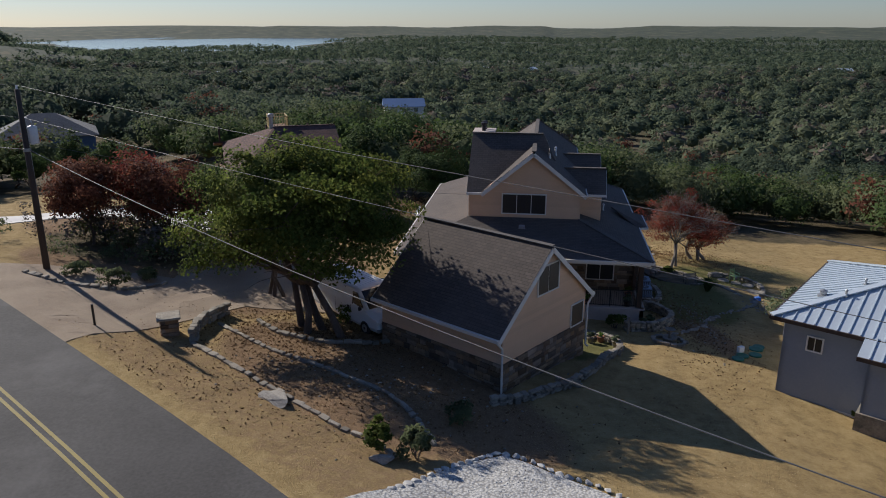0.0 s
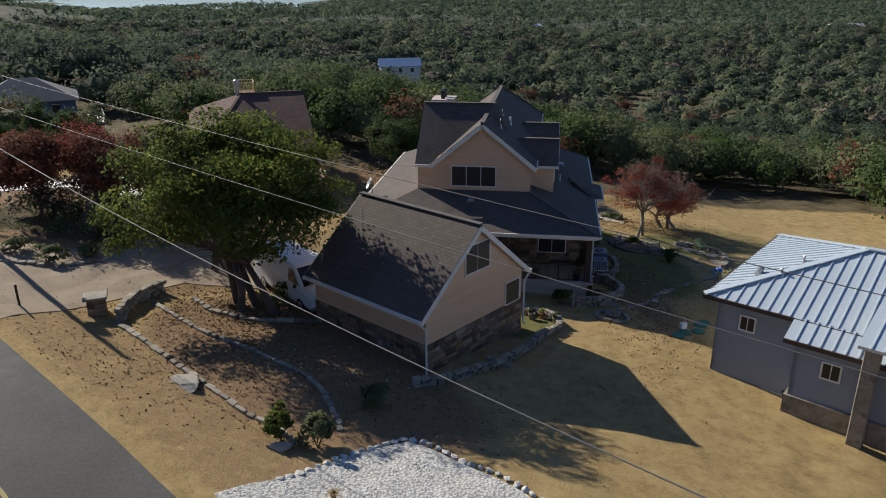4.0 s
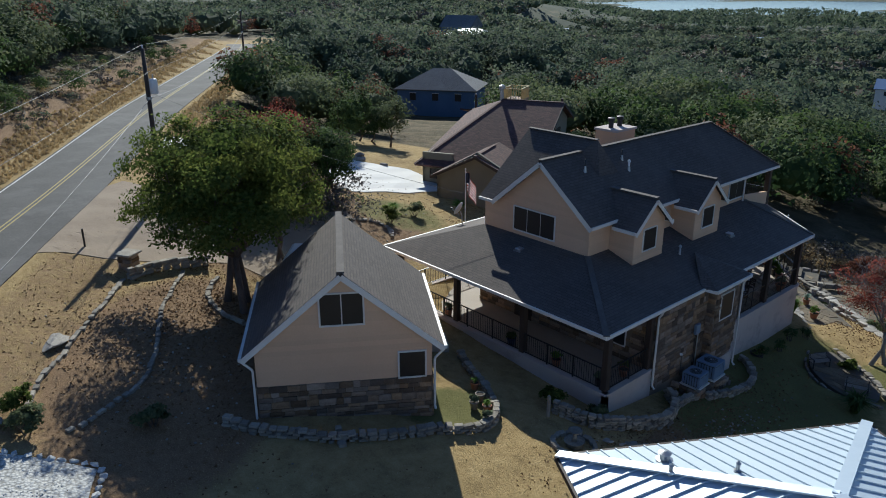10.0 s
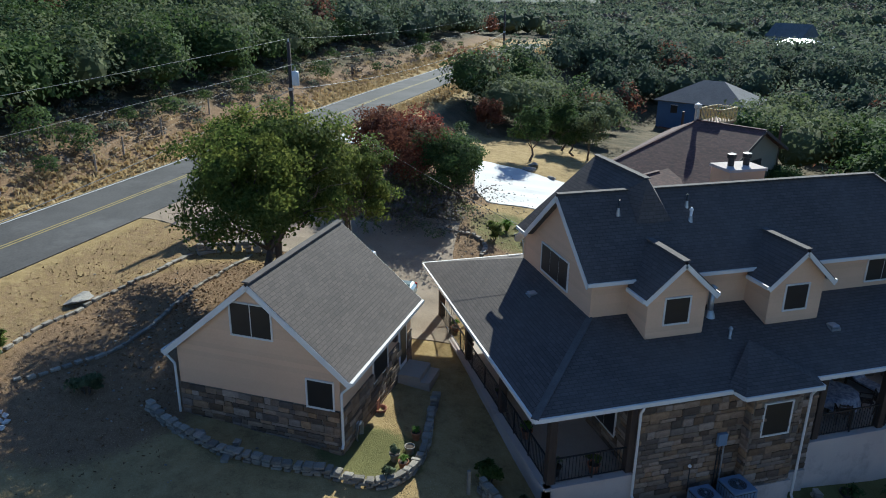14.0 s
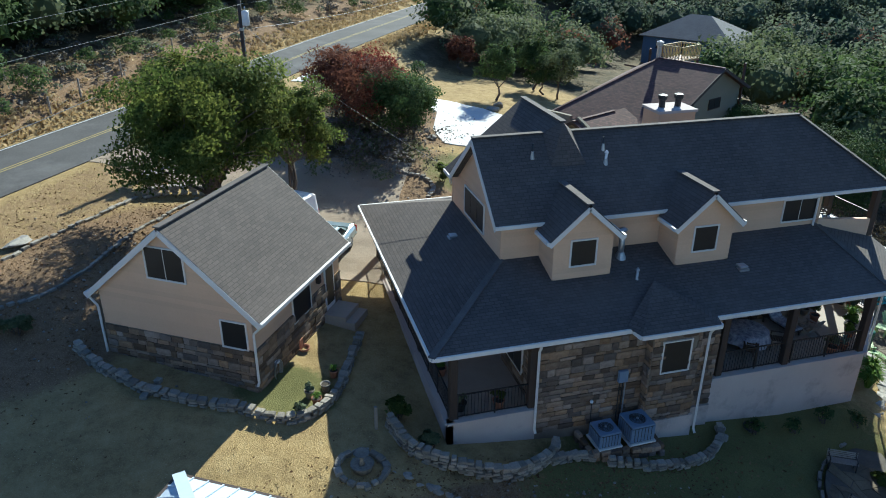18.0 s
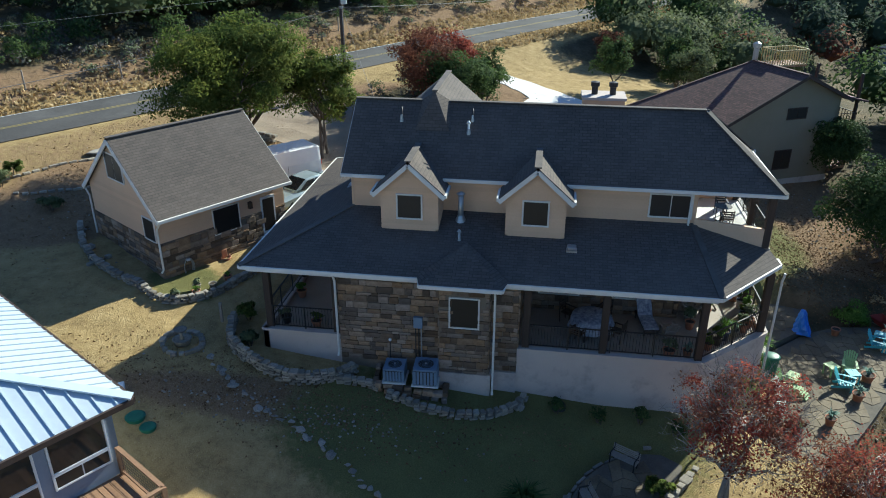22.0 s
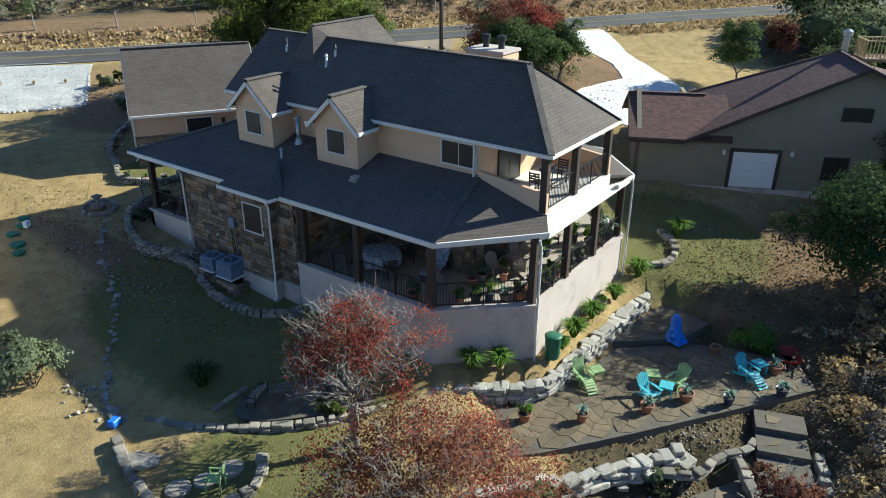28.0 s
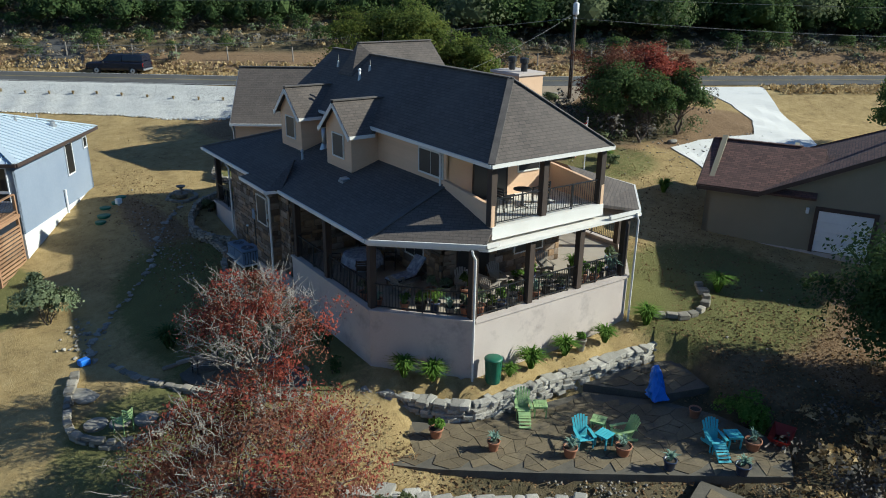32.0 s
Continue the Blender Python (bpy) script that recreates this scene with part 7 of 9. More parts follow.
for k in range(4):
    for s in range(4):
        a = s * math.pi / 2 + 0.02 * k
        stone_at(LEDGE_STONES, mb, Matrix.Rotation(a, 4, "Z") @ Matrix.Translation((0.2, 0.06, 0.1 + k * 0.19)) @ Matrix.Diagonal((0.34, 0.6, 0.19, 1)))
part("cap", boxes((-0.48, -0.48, 0.76, 0.48, 0.48, 0.86), bevel=0.03), LIME, mb)
# gravel bed
GRAVEL, gt, gb = shader("white_limestone_gravel")
gco = gt.nodes.new("ShaderNodeTexCoord").outputs["Object"]
gv = gt.nodes.new("ShaderNodeTexVoronoi")
gv.inputs["Scale"].default_value = 11.0
gt.links.new(gco, gv.inputs["Vector"])
# pale stones darkened towards their gaps, the shade between them put into colour
gcol = ramp(gt, gv.outputs["Distance"], [(0.3, (0.64, 0.625, 0.585)), (0.52, (0.46, 0.45, 0.42)), (0.75, (0.22, 0.21, 0.19))])
gcol = mix(gt, 0.3, gcol, ramp(gt, noise_of(gt, gco, 1.3), [(0.3, (0.35, 0.34, 0.32)), (0.7, (0.66, 0.65, 0.61))]))
gt.links.new(gcol, gb.inputs["Base Color"])
gb.inputs["Roughness"].default_value = 0.95
ginv = gt.nodes.new("ShaderNodeMath")
ginv.operation = "SUBTRACT"
ginv.inputs[0].default_value = 1.0
gt.links.new(gv.outputs["Distance"], ginv.inputs[1])
bump_from(gt, gb, ginv.outputs[0], 0.6, 0.04)
patch("gravel_bed", [(-4.4, 15.9), (-3.3, 17.2), (-1.2, 20.0), (-0.3, 20.9), (1.3, 20.1), (3.4, 18.9), (5.4, 16.6), (8.5, 13.9), (14, 9), (21, 3), (24, -4), (21, -5.2), (14.5, 0.1), (8.0, 5.2), (1.5, 10.4)], 0.05, GRAVEL, "white limestone gravel bed beside the road", "gravel")
dry_wall("gravel_edging", "rounded white rocks along the gravel bed", curve([(-3.2, 17.3), (-1.2, 20.1), (-0.2, 21.0), (1.4, 20.2), (3.5, 19.0), (5.5, 16.7), (8.6, 14.0), (14, 9.1), (21, 3.1)]), 1, (0.3, 0.24, 0.12), WHITE_ROCKS, seed=23)
peb = []
rp = random.Random(5)
while len(peb) < 8000:
    u, v = rp.random() ** 1.3, rp.random()
    x, y = lerp(lerp(-4.2, 21, u), lerp(-0.6, 24, u), v), lerp(lerp(16.0, -5, u), lerp(20.6, -3, u), v)
    s = rp.uniform(0.03, 0.06)
    peb.append(Matrix.Translation((x, y, gz_(x, y) + 0.045)) @ Matrix.Rotation(rp.uniform(0, 6), 4, "Z") @ Matrix.Diagonal((s * 1.2, s, s * 0.7, 1)))
tagged(joined("gravel_stones", PEBBLES, peb, None, WHITE_ROCK), "loose white limestone gravel stones", "gravel", kind="stuff")
for k in range(14):
    u = k / 13
    tuft("grass_tuft", "dry straw tuft in the white gravel", lerp(-1.6, 19, u), lerp(17.0, -1.4, u) + 0.3 * math.sin(k), 0.4, 0.25, STRAW, 50, 300 + k)
# patios of flagstones
FLAG = surface("gray_brown_flagstone", (0.095, 0.07, 0.04), (0.225, 0.175, 0.105), 0.9, 14, 0.85, bump=0.5, dist=0.01, vary=0.22, stain=(0.06, 0.05, 0.04), stain_scale=0.7)
JOINT = surface("patio_joints", (0.08, 0.07, 0.055), (0.15, 0.13, 0.1), 2, 20, 0.95)


def inside(p, poly):
    x, y = p
    c = False
    for (ax, ay), (bx, by) in zip(poly, poly[1:] + poly[:1]):
        if (ay > y) != (by > y) and x < (bx - ax) * (y - ay) / (by - ay) + ax:
            c = not c
    return c


def flag_patio(name, label, poly, top, thick, cell=0.62, seed=1):
    """A slab with irregular flagstones set on it, each stone a part."""
    r = random.Random(seed)
    x0, y0 = poly[0]
    ob = thing(name, label, "patio", (x0, y0, top), kind="structure")
    bm = bmesh.new()
    prism(bm, [(x - x0, y - y0) for x, y in poly], -thick, -0.02)
    part("bed", bm, JOINT, ob)
    xs, ys = [p[0] for p in poly], [p[1] for p in poly]
    nx, ny = int((max(xs) - min(xs)) / cell) + 2, int((max(ys) - min(ys)) / cell) + 2
    P = {(i, j): (min(xs) + (i + 0.5 * (j % 2)) * cell + r.uniform(-0.3, 0.3) * cell, min(ys) + j * cell + r.uniform(-0.3, 0.3) * cell) for i in range(-1, nx + 1) for j in range(-1, ny + 1)}
    for j in range(-1, ny):
        i = -1
        while i < nx:
            w = 2 if r.random() < 0.25 and i < nx - 1 else 1
            q = [P[i, j], P[i + w, j], P[i + w, j + 1], P[i, j + 1]]
            if w == 2:
                q.insert(1, P[i + 1, j])
                q.insert(4, P[i + 1, j + 1])
            cx, cy = sum(p[0] for p in q) / len(q), sum(p[1] for p in q) / len(q)
            q = [(cx + (x - cx) * 0.95, cy + (y - cy) * 0.95) for x, y in q]
            if all(inside(p, poly) for p in q):
                bm = bmesh.new()
                lift = r.uniform(-0.006, 0.008)
                lo = [bm.verts.new((x - x0, y - y0, -0.03)) for x, y in q]
                hi = [bm.verts.new((x - x0, y - y0, lift)) for x, y in q]
                bm.faces.new(hi)
                for k in range(len(q)):
                    bm.faces.new((lo[k], lo[(k + 1) % len(q)], hi[(k + 1) % len(q)], hi[k]))
                bmesh.ops.recalc_face_normals(bm, faces=bm.faces)
                part("flagstone", bm, FLAG, ob)
            i += w
    return ob


PT = 0.5
flag_patio("flagstone_patio", "irregular gray-brown flagstone patio with a dark raised edge", [(5.7, 57.3), (7.2, 55.6), (8.5, 54.6), (9.9, 55.6), (8.6, 58.0), (6.9, 59.6), (4.4, 61.5), (0.9, 64.0), (-2.2, 66.2), (-3.6, 65.2), (-3.2, 62.6), (-2.3, 60.9), (-0.4, 58.9), (2.3, 58.5), (4.1, 58.0)], PT, 0.8, 0.44, 31)
flag_patio("upper_terrace", "raised flagstone terrace step", [(-0.5, 58.7), (-2.4, 60.9), (-4.3, 61.5), (-5.0, 59.3), (-2.6, 58.8)], 0.72, 0.9, 0.46, 32)
flag_patio("half_round_terrace", "half-round flagstone terrace in the lawn", curve([(12.0, 49.7), (10.7, 49.8), (9.3, 50.6), (8.3, 51.9), (8.2, 53.6), (9.3, 53.4), (10.7, 52.3), (11.9, 51.0), (12.0, 49.7)], 3)[:-1], 1.0, 0.9, 0.46, 33)
flag_patio("lower_terrace", "lower flagstone terrace below the rock bank", [(9.0, 61.4), (7.2, 62.6), (5.2, 63.9), (3.4, 65.0), (3.2, 67.2), (5.6, 68.4), (8.6, 66.6), (10.2, 63.6)], -0.4, 0.8, 0.46, 34)
for k, (x, y, z) in enumerate(((0.35, 65.5, 0.33), (1.35, 65.85, 0.13), (2.35, 66.2, -0.07), (3.2, 66.5, -0.27))):
    c, s = math.cos(0.34), math.sin(0.34)
    q = [(x + dx * c - dy * s, y + dx * s + dy * c) for dx, dy in ((-0.5, -0.85), (0.55, -0.85), (0.55, 0.85), (-0.5, 0.85))]
    flag_patio("flagstone_step", "broad flagstone step with dark riser", q, z, 0.9, 0.5, 40 + k)
dry_wall("step_edging", "white rocks edging the garden steps", curve([(2.6, 64.7), (3.6, 65.3), (4.6, 66.0)]), 1, (0.5, 0.35, 0.3), seed=45, top=0.05)
dry_wall("step_edging", "white rocks edging the garden steps", curve([(1.2, 67.0), (2.4, 67.5), (3.4, 67.9)]), 1, (0.5, 0.35, 0.3), seed=46, top=0.05)
for k, (x, y, r0) in enumerate(((14.5, 51.7, 0.36), (13.7, 52.0, 0.4), (15.2, 51.3, 0.4))):
    single("stepping_stone", lathe(bmesh.new(), [(r0, -0.06), (r0, 0.05), (r0 * 0.94, 0.07), (0.02, 0.075)], 16), LIME, "round flat pale stepping stone in the lawn bed", "stone", (x, y, gz_(x, y)), k * 20, "stepping stones")
for k, (x, y, sx, sy, sz, t) in enumerate(((15.3, 49.4, 0.8, 1.6, 0.25, 20), (-8.3, 22.0, 1.3, 0.8, 0.28, -33), (-3.9, 19.0, 0.7, 0.4, 0.3, 10), (-0.7, 25.6, 0.4, 0.3, 0.25, 0), (0.9, 27.0, 0.6, 0.35, 0.3, 40), (7.1, 47.9, 0.35, 0.3, 0.3, 0), (-22.5, 44.6, 1.0, 0.6, 0.4, 10), (-29.5, 51.5, 1.2, 0.7, 0.5, 60), (-31.0, 52.5, 1.0, 0.6, 0.5, 20), (-27.6, 52.6, 0.8, 0.6, 0.4, 0), (8.6, 63.0, 0.9, 0.6, 0.4, 70))):
    ob = new("boulder", ROCKS[k % 8])
    ob.matrix_basis = Matrix.Translation((x, y, gz_(x, y) + sz * 0.25)) @ Matrix.Rotation(radians(t), 4, "Z") @ Matrix.Diagonal((sx, sy, sz, 1))
    tagged(ob, "weathered pale limestone boulder half sunk in the ground", "boulder", "boulders")
# loose stones and litter over the garden and the slope
lo = random.Random(77)
mats = []
for cx, cy, rx, ry, n, s0 in ((-5.5, 25.5, 7, 3.5, 170, 0.1), (9.6, 39.5, 1.2, 6, 260, 0.09), (-12, 66, 7, 5, 260, 0.12), (3.5, 63, 2.2, 1.4, 320, 0.09), (-24, 47, 5, 3, 200, 0.14), (4.5, 68, 4, 2, 200, 0.11), (14.5, 45.5, 0.6, 1.6, 60, 0.16), (-16, 39, 5, 6, 200, 0.09), (-18, 15, 9, 3, 60, 0.14)):
    for _ in range(n):
        x, y = lo.gauss(cx, rx / 2), lo.gauss(cy, ry / 2)
        if (-7 < x < 6.4 and 37.3 < y < 57.2) or abs(float(road_side(np.array(x), np.array(y))[0])) < 5:
            continue
        s = s0 * lo.uniform(0.4, 1.6)
        mats.append(Matrix.Translation((x, y, gz_(x, y) + s * 0.15)) @ Matrix.Rotation(lo.uniform(0, 6), 4, "Z") @ Matrix.Diagonal((s, s * 0.8, s * 0.55, 1)))
ob = joined("loose_stones", PEBBLES, mats, None, LIME)
tagged(ob, "scattered small loose pale stones", "stones", kind="stuff")

# ---- pots, chairs, tables ----
CLOTH = surface("navy_and_white_cloth", (0.04, 0.06, 0.14), (0.6, 0.62, 0.66), 5, 9, 0.9, bump=0.1)
CHAIR_WOOD = surface("silvered_teak", (0.2, 0.17, 0.14), (0.36, 0.31, 0.26), 2, 22, 0.8, stretch=(1, 0.2, 1))
YELLOW = surface("yellow_paint", (0.7, 0.5, 0.02), (0.85, 0.65, 0.05), 4, 30, 0.5)
AGAVE = leaves("blue_green_succulent", (0.12, 0.2, 0.16), (0.2, 0.3, 0.24), (0.3, 0.4, 0.3), 0.1)
SOIL = surface("dark_potting_soil", (0.03, 0.02, 0.015), (0.06, 0.045, 0.03), 6, 40, 0.95)


def blades(n, h, w, seed, lean=0.6, wide=0.02):
    r = random.Random(seed)
    bm = bmesh.new()
    for k in range(n):
        a, l, b = r.uniform(0, math.tau), h * r.uniform(0.65, 1.1), w * r.uniform(0.3, 1.0)
        d, s = Vector((math.cos(a), math.sin(a), 0)), Vector((-math.sin(a), math.cos(a), 0)) * wide
        p0 = d * r.uniform(0, 0.1 * w)
        p1 = p0 + d * b * 0.4 + Vector((0, 0, l * 0.7))
        p2 = p0 + d * b + Vector((0, 0, l * (0.2 + lean * r.uniform(0.55, 1.0))))
        v = [bm.verts.new(q) for q in (p0 - s, p0 + s, p1 + s * 0.9, p1 - s * 0.9, p2)]
        bm.faces.new((v[0], v[1], v[2], v[3]))
        bm.faces.new((v[3], v[2], v[4]))
    return bm


def potted(label, x, y, z, r, h, pot, plant, seed, tall=0.5, name="potted_plant"):
    """A rimmed pot with soil and a plant of leaves or of blades."""
    ob = thing(name, label, "potted plant", (x, y, z), seed * 37 % 360)
    bm = bmesh.new()
    lathe(bm, [(r * 0.68, 0), (r * 0.74, 0.02), (r * 0.95, h * 0.82), (r * 1.08, h * 0.84), (r * 1.1, h), (r * 0.98, h), (r * 0.9, h * 0.86), (0.01, h * 0.85)], 18)
    part("pot", bm, pot, ob, "", True)
    part("soil", lathe(bmesh.new(), [(r * 0.9, h * 0.87), (r * 0.85, h * 0.9), (0.01, h * 0.91)], 12), SOIL, ob)
    if plant == "agave":
        q = part("leaf_rosette", blades(34, tall, tall * 0.8, seed, 0.7, 0.035), AGAVE, ob)
        q.location.z = h * 0.85
    elif plant == "grass":
        q = part("foliage", blades(90, tall, tall * 0.8, seed, 0.5, 0.014), LUSH, ob)
        q.location.z = h * 0.85
    elif plant:
        pts = crown_points(420, (0, 0, h + tall * 0.42), (r * 1.35, r * 1.35, tall * 0.5), 9, seed, 0.42)
        part("foliage", sprays("foliage", pts, 0.055, plant, 0.1, seed, out=pts - np.array([0, 0, h])), plant, ob)
        part("stem", limb_bm(h * 0.85, h + tall * 0.5, seed), BARK, ob)
    return ob


def limb_bm(z0, z1, seed):
    bm = bmesh.new()
    limbs(bm, (0, 0, z0), [(0.06, 0.04, z1), (-0.07, 0.03, z1 * 0.95)], 0.014, 5, 0.3, seed)
    return bm


def adirondack(label, x, y, z, turn, mat, group="", ottoman=False):
    """A slatted garden chair with a raked fan back, broad arms and, at times, a footrest."""
    ob = thing("adirondack_chair", label, "chair", (x, y, z), turn, group)
    ob.matrix_basis = ob.matrix_basis @ Matrix.Scale(0.82, 4)
    for s in (-1, 1):
        bm = bmesh.new()
        beam(bm, (0.42, s * 0.3, 0), (0.42, s * 0.3, 0.56), 0.09, 0.03)
        part("front_leg", bm, mat, ob)
        part("side_rail", beam(bmesh.new(), (0.46, s * 0.27, 0.36), (-0.5, s * 0.27, 0.03), 0.025, 0.12), mat, ob)
        bm = bmesh.new()
        prism(bm, [(0.52, s * 0.25), (0.5, s * 0.4), (-0.1, s * 0.37), (-0.34, s * 0.3), (-0.34, s * 0.24)][::s], 0.56, 0.585)
        part("arm", bm, mat, ob)
    for k in range(6):
        u = k / 5
        px, pz = lerp(0.46, -0.14, u), lerp(0.43, 0.22, u) + 0.02
        bm = bmesh.new()
        beam(bm, (px, -0.28, pz), (px, 0.28, pz), 0.1, 0.022, (0.33, 0, 1))
        part("seat_slat", bm, mat, ob)
    for k in range(6):
        v = (k - 2.5) / 2.5
        h = 0.98 - 0.13 * v * v
        bm = bmesh.new()
        beam(bm, (-0.14, v * 0.2, 0.2), (-0.14 - 0.42 * h, v * 0.3, 0.16 + h * 0.9), 0.022, 0.085, (0, 1, 0))
        part("back_slat", bm, mat, ob)
    part("back_brace", beam(bmesh.new(), (-0.38, -0.32, 0.55), (-0.38, 0.32, 0.55), 0.03, 0.07), mat, ob)
    if ottoman:
        fr = thing("footrest", "slatted footrest drawn up to a garden chair", "footrest", (0, 0, 0), 0)
        fr.matrix_basis = ob.matrix_basis @ Matrix.Translation((0.8, 0, 0))
        for s in (-1, 1):
            part("leg", beam(bmesh.new(), (-0.25, s * 0.24, 0), (-0.25, s * 0.24, 0.36), 0.07, 0.025), mat, fr)
            part("side_rail", beam(bmesh.new(), (-0.33, s * 0.22, 0.37), (0.33, s * 0.22, 0.03), 0.025, 0.09), mat, fr)
        for k in range(7):
            u = k / 6
            part("slat", beam(bmesh.new(), (lerp(-0.33, 0.34, u), -0.26, lerp(0.42, 0.07, u * u)), (lerp(-0.33, 0.34, u), 0.26, lerp(0.42, 0.07, u * u)), 0.09, 0.02, (0.5, 0, 1)), mat, fr)
    return ob


def side_table(label, x, y, z, turn, mat, w=0.5, h=0.48):
    ob = thing("side_table", label, "table", (x, y, z), turn)
    for k in range(5):
        yy = lerp(-w / 2 + w / 10, w / 2 - w / 10, k / 4)
        part("top_slat", boxes((-w / 2, yy - w * 0.092, h - 0.02, w / 2, yy + w * 0.092, h)), mat, ob)
    for sx in (-1, 1):
        for sy in (-1, 1):
            part("leg", boxes((sx * w * 0.4 - 0.03, sy * w * 0.4 - 0.02, 0, sx * w * 0.4 + 0.03, sy * w * 0.4 + 0.02, h - 0.02)), mat, ob)
        part("apron", boxes((sx * w * 0.4 - 0.012, -w * 0.38, h - 0.1, sx * w * 0.4 + 0.012, w * 0.38, h - 0.02)), mat, ob)
    return ob


def round_table(name, label, x, y, z, r, h, mat):
    ob = thing(name, label, "table", (x, y, z))
    part("tabletop", lathe(bmesh.new(), [(r * 0.97, h - 0.03), (r, h - 0.02), (r, h), (0.01, h)], 22), mat, ob)
    part("pedestal", lathe(bmesh.new(), [(0.05, 0.03), (0.035, 0.1), (0.03, h - 0.05), (0.08, h - 0.03)], 10), mat, ob)
    for k in range(3):
        a = k * math.tau / 3
        part("foot", beam(bmesh.new(), (0, 0, 0.07), (r * 0.7 * math.cos(a), r * 0.7 * math.sin(a), 0.02), 0.04), mat, ob)
    return ob


def slat_chair(name, label, x, y, z, turn, mat, group=""):
    """An upright chair with a slatted seat and back."""
    ob = thing(name, label, "chair", (x, y, z), turn, group)
    for sy in (-1, 1):
        part("front_leg", beam(bmesh.new(), (0.21, sy * 0.2, 0), (0.2, sy * 0.2, 0.45), 0.035), mat, ob)
        part("back_leg", beam(bmesh.new(), (-0.24, sy * 0.2, 0), (-0.3, sy * 0.2, 0.92), 0.035), mat, ob)
        part("arm", boxes((-0.27, sy * 0.22 - 0.03, 0.63, 0.22, sy * 0.22 + 0.03, 0.655)), mat, ob)
        part("arm_post", beam(bmesh.new(), (0.19, sy * 0.21, 0.44), (0.19, sy * 0.21, 0.63), 0.03), mat, ob)
    for k in range(5):
        part("seat_slat", boxes((-0.22 + k * 0.09, -0.22, 0.45, -0.145 + k * 0.09, 0.22, 0.47)), mat, ob)
    for k in range(4):
        part("back_slat", beam(bmesh.new(), (-0.272 - k * 0.008, -0.2, 0.56 + k * 0.1), (-0.272 - k * 0.008, 0.2, 0.56 + k * 0.1), 0.018, 0.06), mat, ob)
    return ob


def bench(label, x, y, z, turn, mat):
    ob = thing("garden_bench", label, "bench", (x, y, z), turn, "garden benches")
    ob.matrix_basis = ob.matrix_basis @ Matrix.Scale(0.75, 4)
    for sx in (-0.6, 0.6):
        part("leg_frame", beam(beam(beam(bmesh.new(), (sx, 0.2, 0), (sx, 0.18, 0.6), 0.05), (sx, -0.2, 0), (sx, -0.3, 0.85), 0.05), (sx, 0.2, 0.6), (sx, -0.26, 0.62), 0.05, 0.04), IRON, ob, "black iron leg frame")
    for k in range(5):
        part("seat_slat", boxes((-0.68, -0.2 + k * 0.085, 0.42, 0.68, -0.13 + k * 0.085, 0.445)), mat, ob)
    for k in range(4):
        part("back_slat", beam(bmesh.new(), (-0.68, -0.24 - k * 0.014, 0.52 + k * 0.09), (0.68, -0.24 - k * 0.014, 0.52 + k * 0.09), 0.02, 0.065), mat, ob)
    return ob


def heading(ax, ay, bx, by):
    return math.degrees(math.atan2(by - ay, bx - ax))


# patio chairs
adirondack("lime green adirondack chair with its footrest on the flagstones", 2.55, 58.75, PT, 55, LIMEGREEN, "patio chairs", True)
side_table("small lime green slatted table beside a garden chair", 2.1, 59.15, PT, 55, LIMEGREEN)
adirondack("turquoise adirondack chair in a group on the patio", 2.05, 61.2, PT, 65, TEAL, "patio chairs")
side_table("small turquoise slatted table between two chairs", 1.55, 61.7, PT, 10, TEAL)
adirondack("lime green adirondack chair tipped back beside a pot", 0.75, 61.85, PT, -15, LIMEGREEN, "patio chairs")
side_table("small lime green table behind the chairs", 1.1, 61.0, PT, 30, LIMEGREEN)
adirondack("turquoise adirondack chair with its footrest on the patio", -1.45, 63.75, PT, 60, TEAL, "patio chairs", True)
side_table("small turquoise slatted table beside a garden chair", -2.0, 64.1, PT, 60, TEAL)
for k, (x, y, m, pl, w) in enumerate(((4.75, 59.85, TERRA, "agave", "terracotta pot with a gray-green agave on the patio edge"), (2.9, 61.5, TERRA, "agave", "small terracotta pot with an agave on the patio edge"), (1.4, 62.4, TERRA, "agave", "wide terracotta pot with a low succulent"), (0.75, 63.75, GLAZE, "agave", "dark blue glazed pot with a spiky agave"), (-0.95, 65.2, GLAZE, "agave", "dark blue glazed pot with a dark succulent"), (-2.4, 64.6, TERRA, "agave", "tan pot with an agave by a turquoise table"), (-2.4, 62.3, TERRA, None, "empty terracotta pot on the patio"), (5.9, 58.2, TERRA, LUSH, "terracotta pot with green leaves at the patio edge"))):
    potted(w, x, y, PT, 0.2 + 0.03 * (k % 3), 0.36, m, pl, 500 + k, 0.42, "flower_pot" if pl is None else "potted_plant")
# shrouded umbrella beside the upper terrace
um = thing("covered_umbrella", "bright blue tarpaulin wrapped round a patio umbrella", "umbrella", (-2.2, 60.65, PT + 0.1), 20)
um.matrix_basis = um.matrix_basis @ Matrix.Scale(0.85, 4)
part("base", lathe(bmesh.new(), [(0.25, 0), (0.25, 0.05), (0.06, 0.09), (0.03, 0.12)], 16), IRON, um)
part("pole", tube(bmesh.new(), [(0, 0, 0.1), (0.02, 0, 1.4)], 0.02, 6), CHAIR_WOOD, um)
bm = bmesh.new()
ru = random.Random(9)
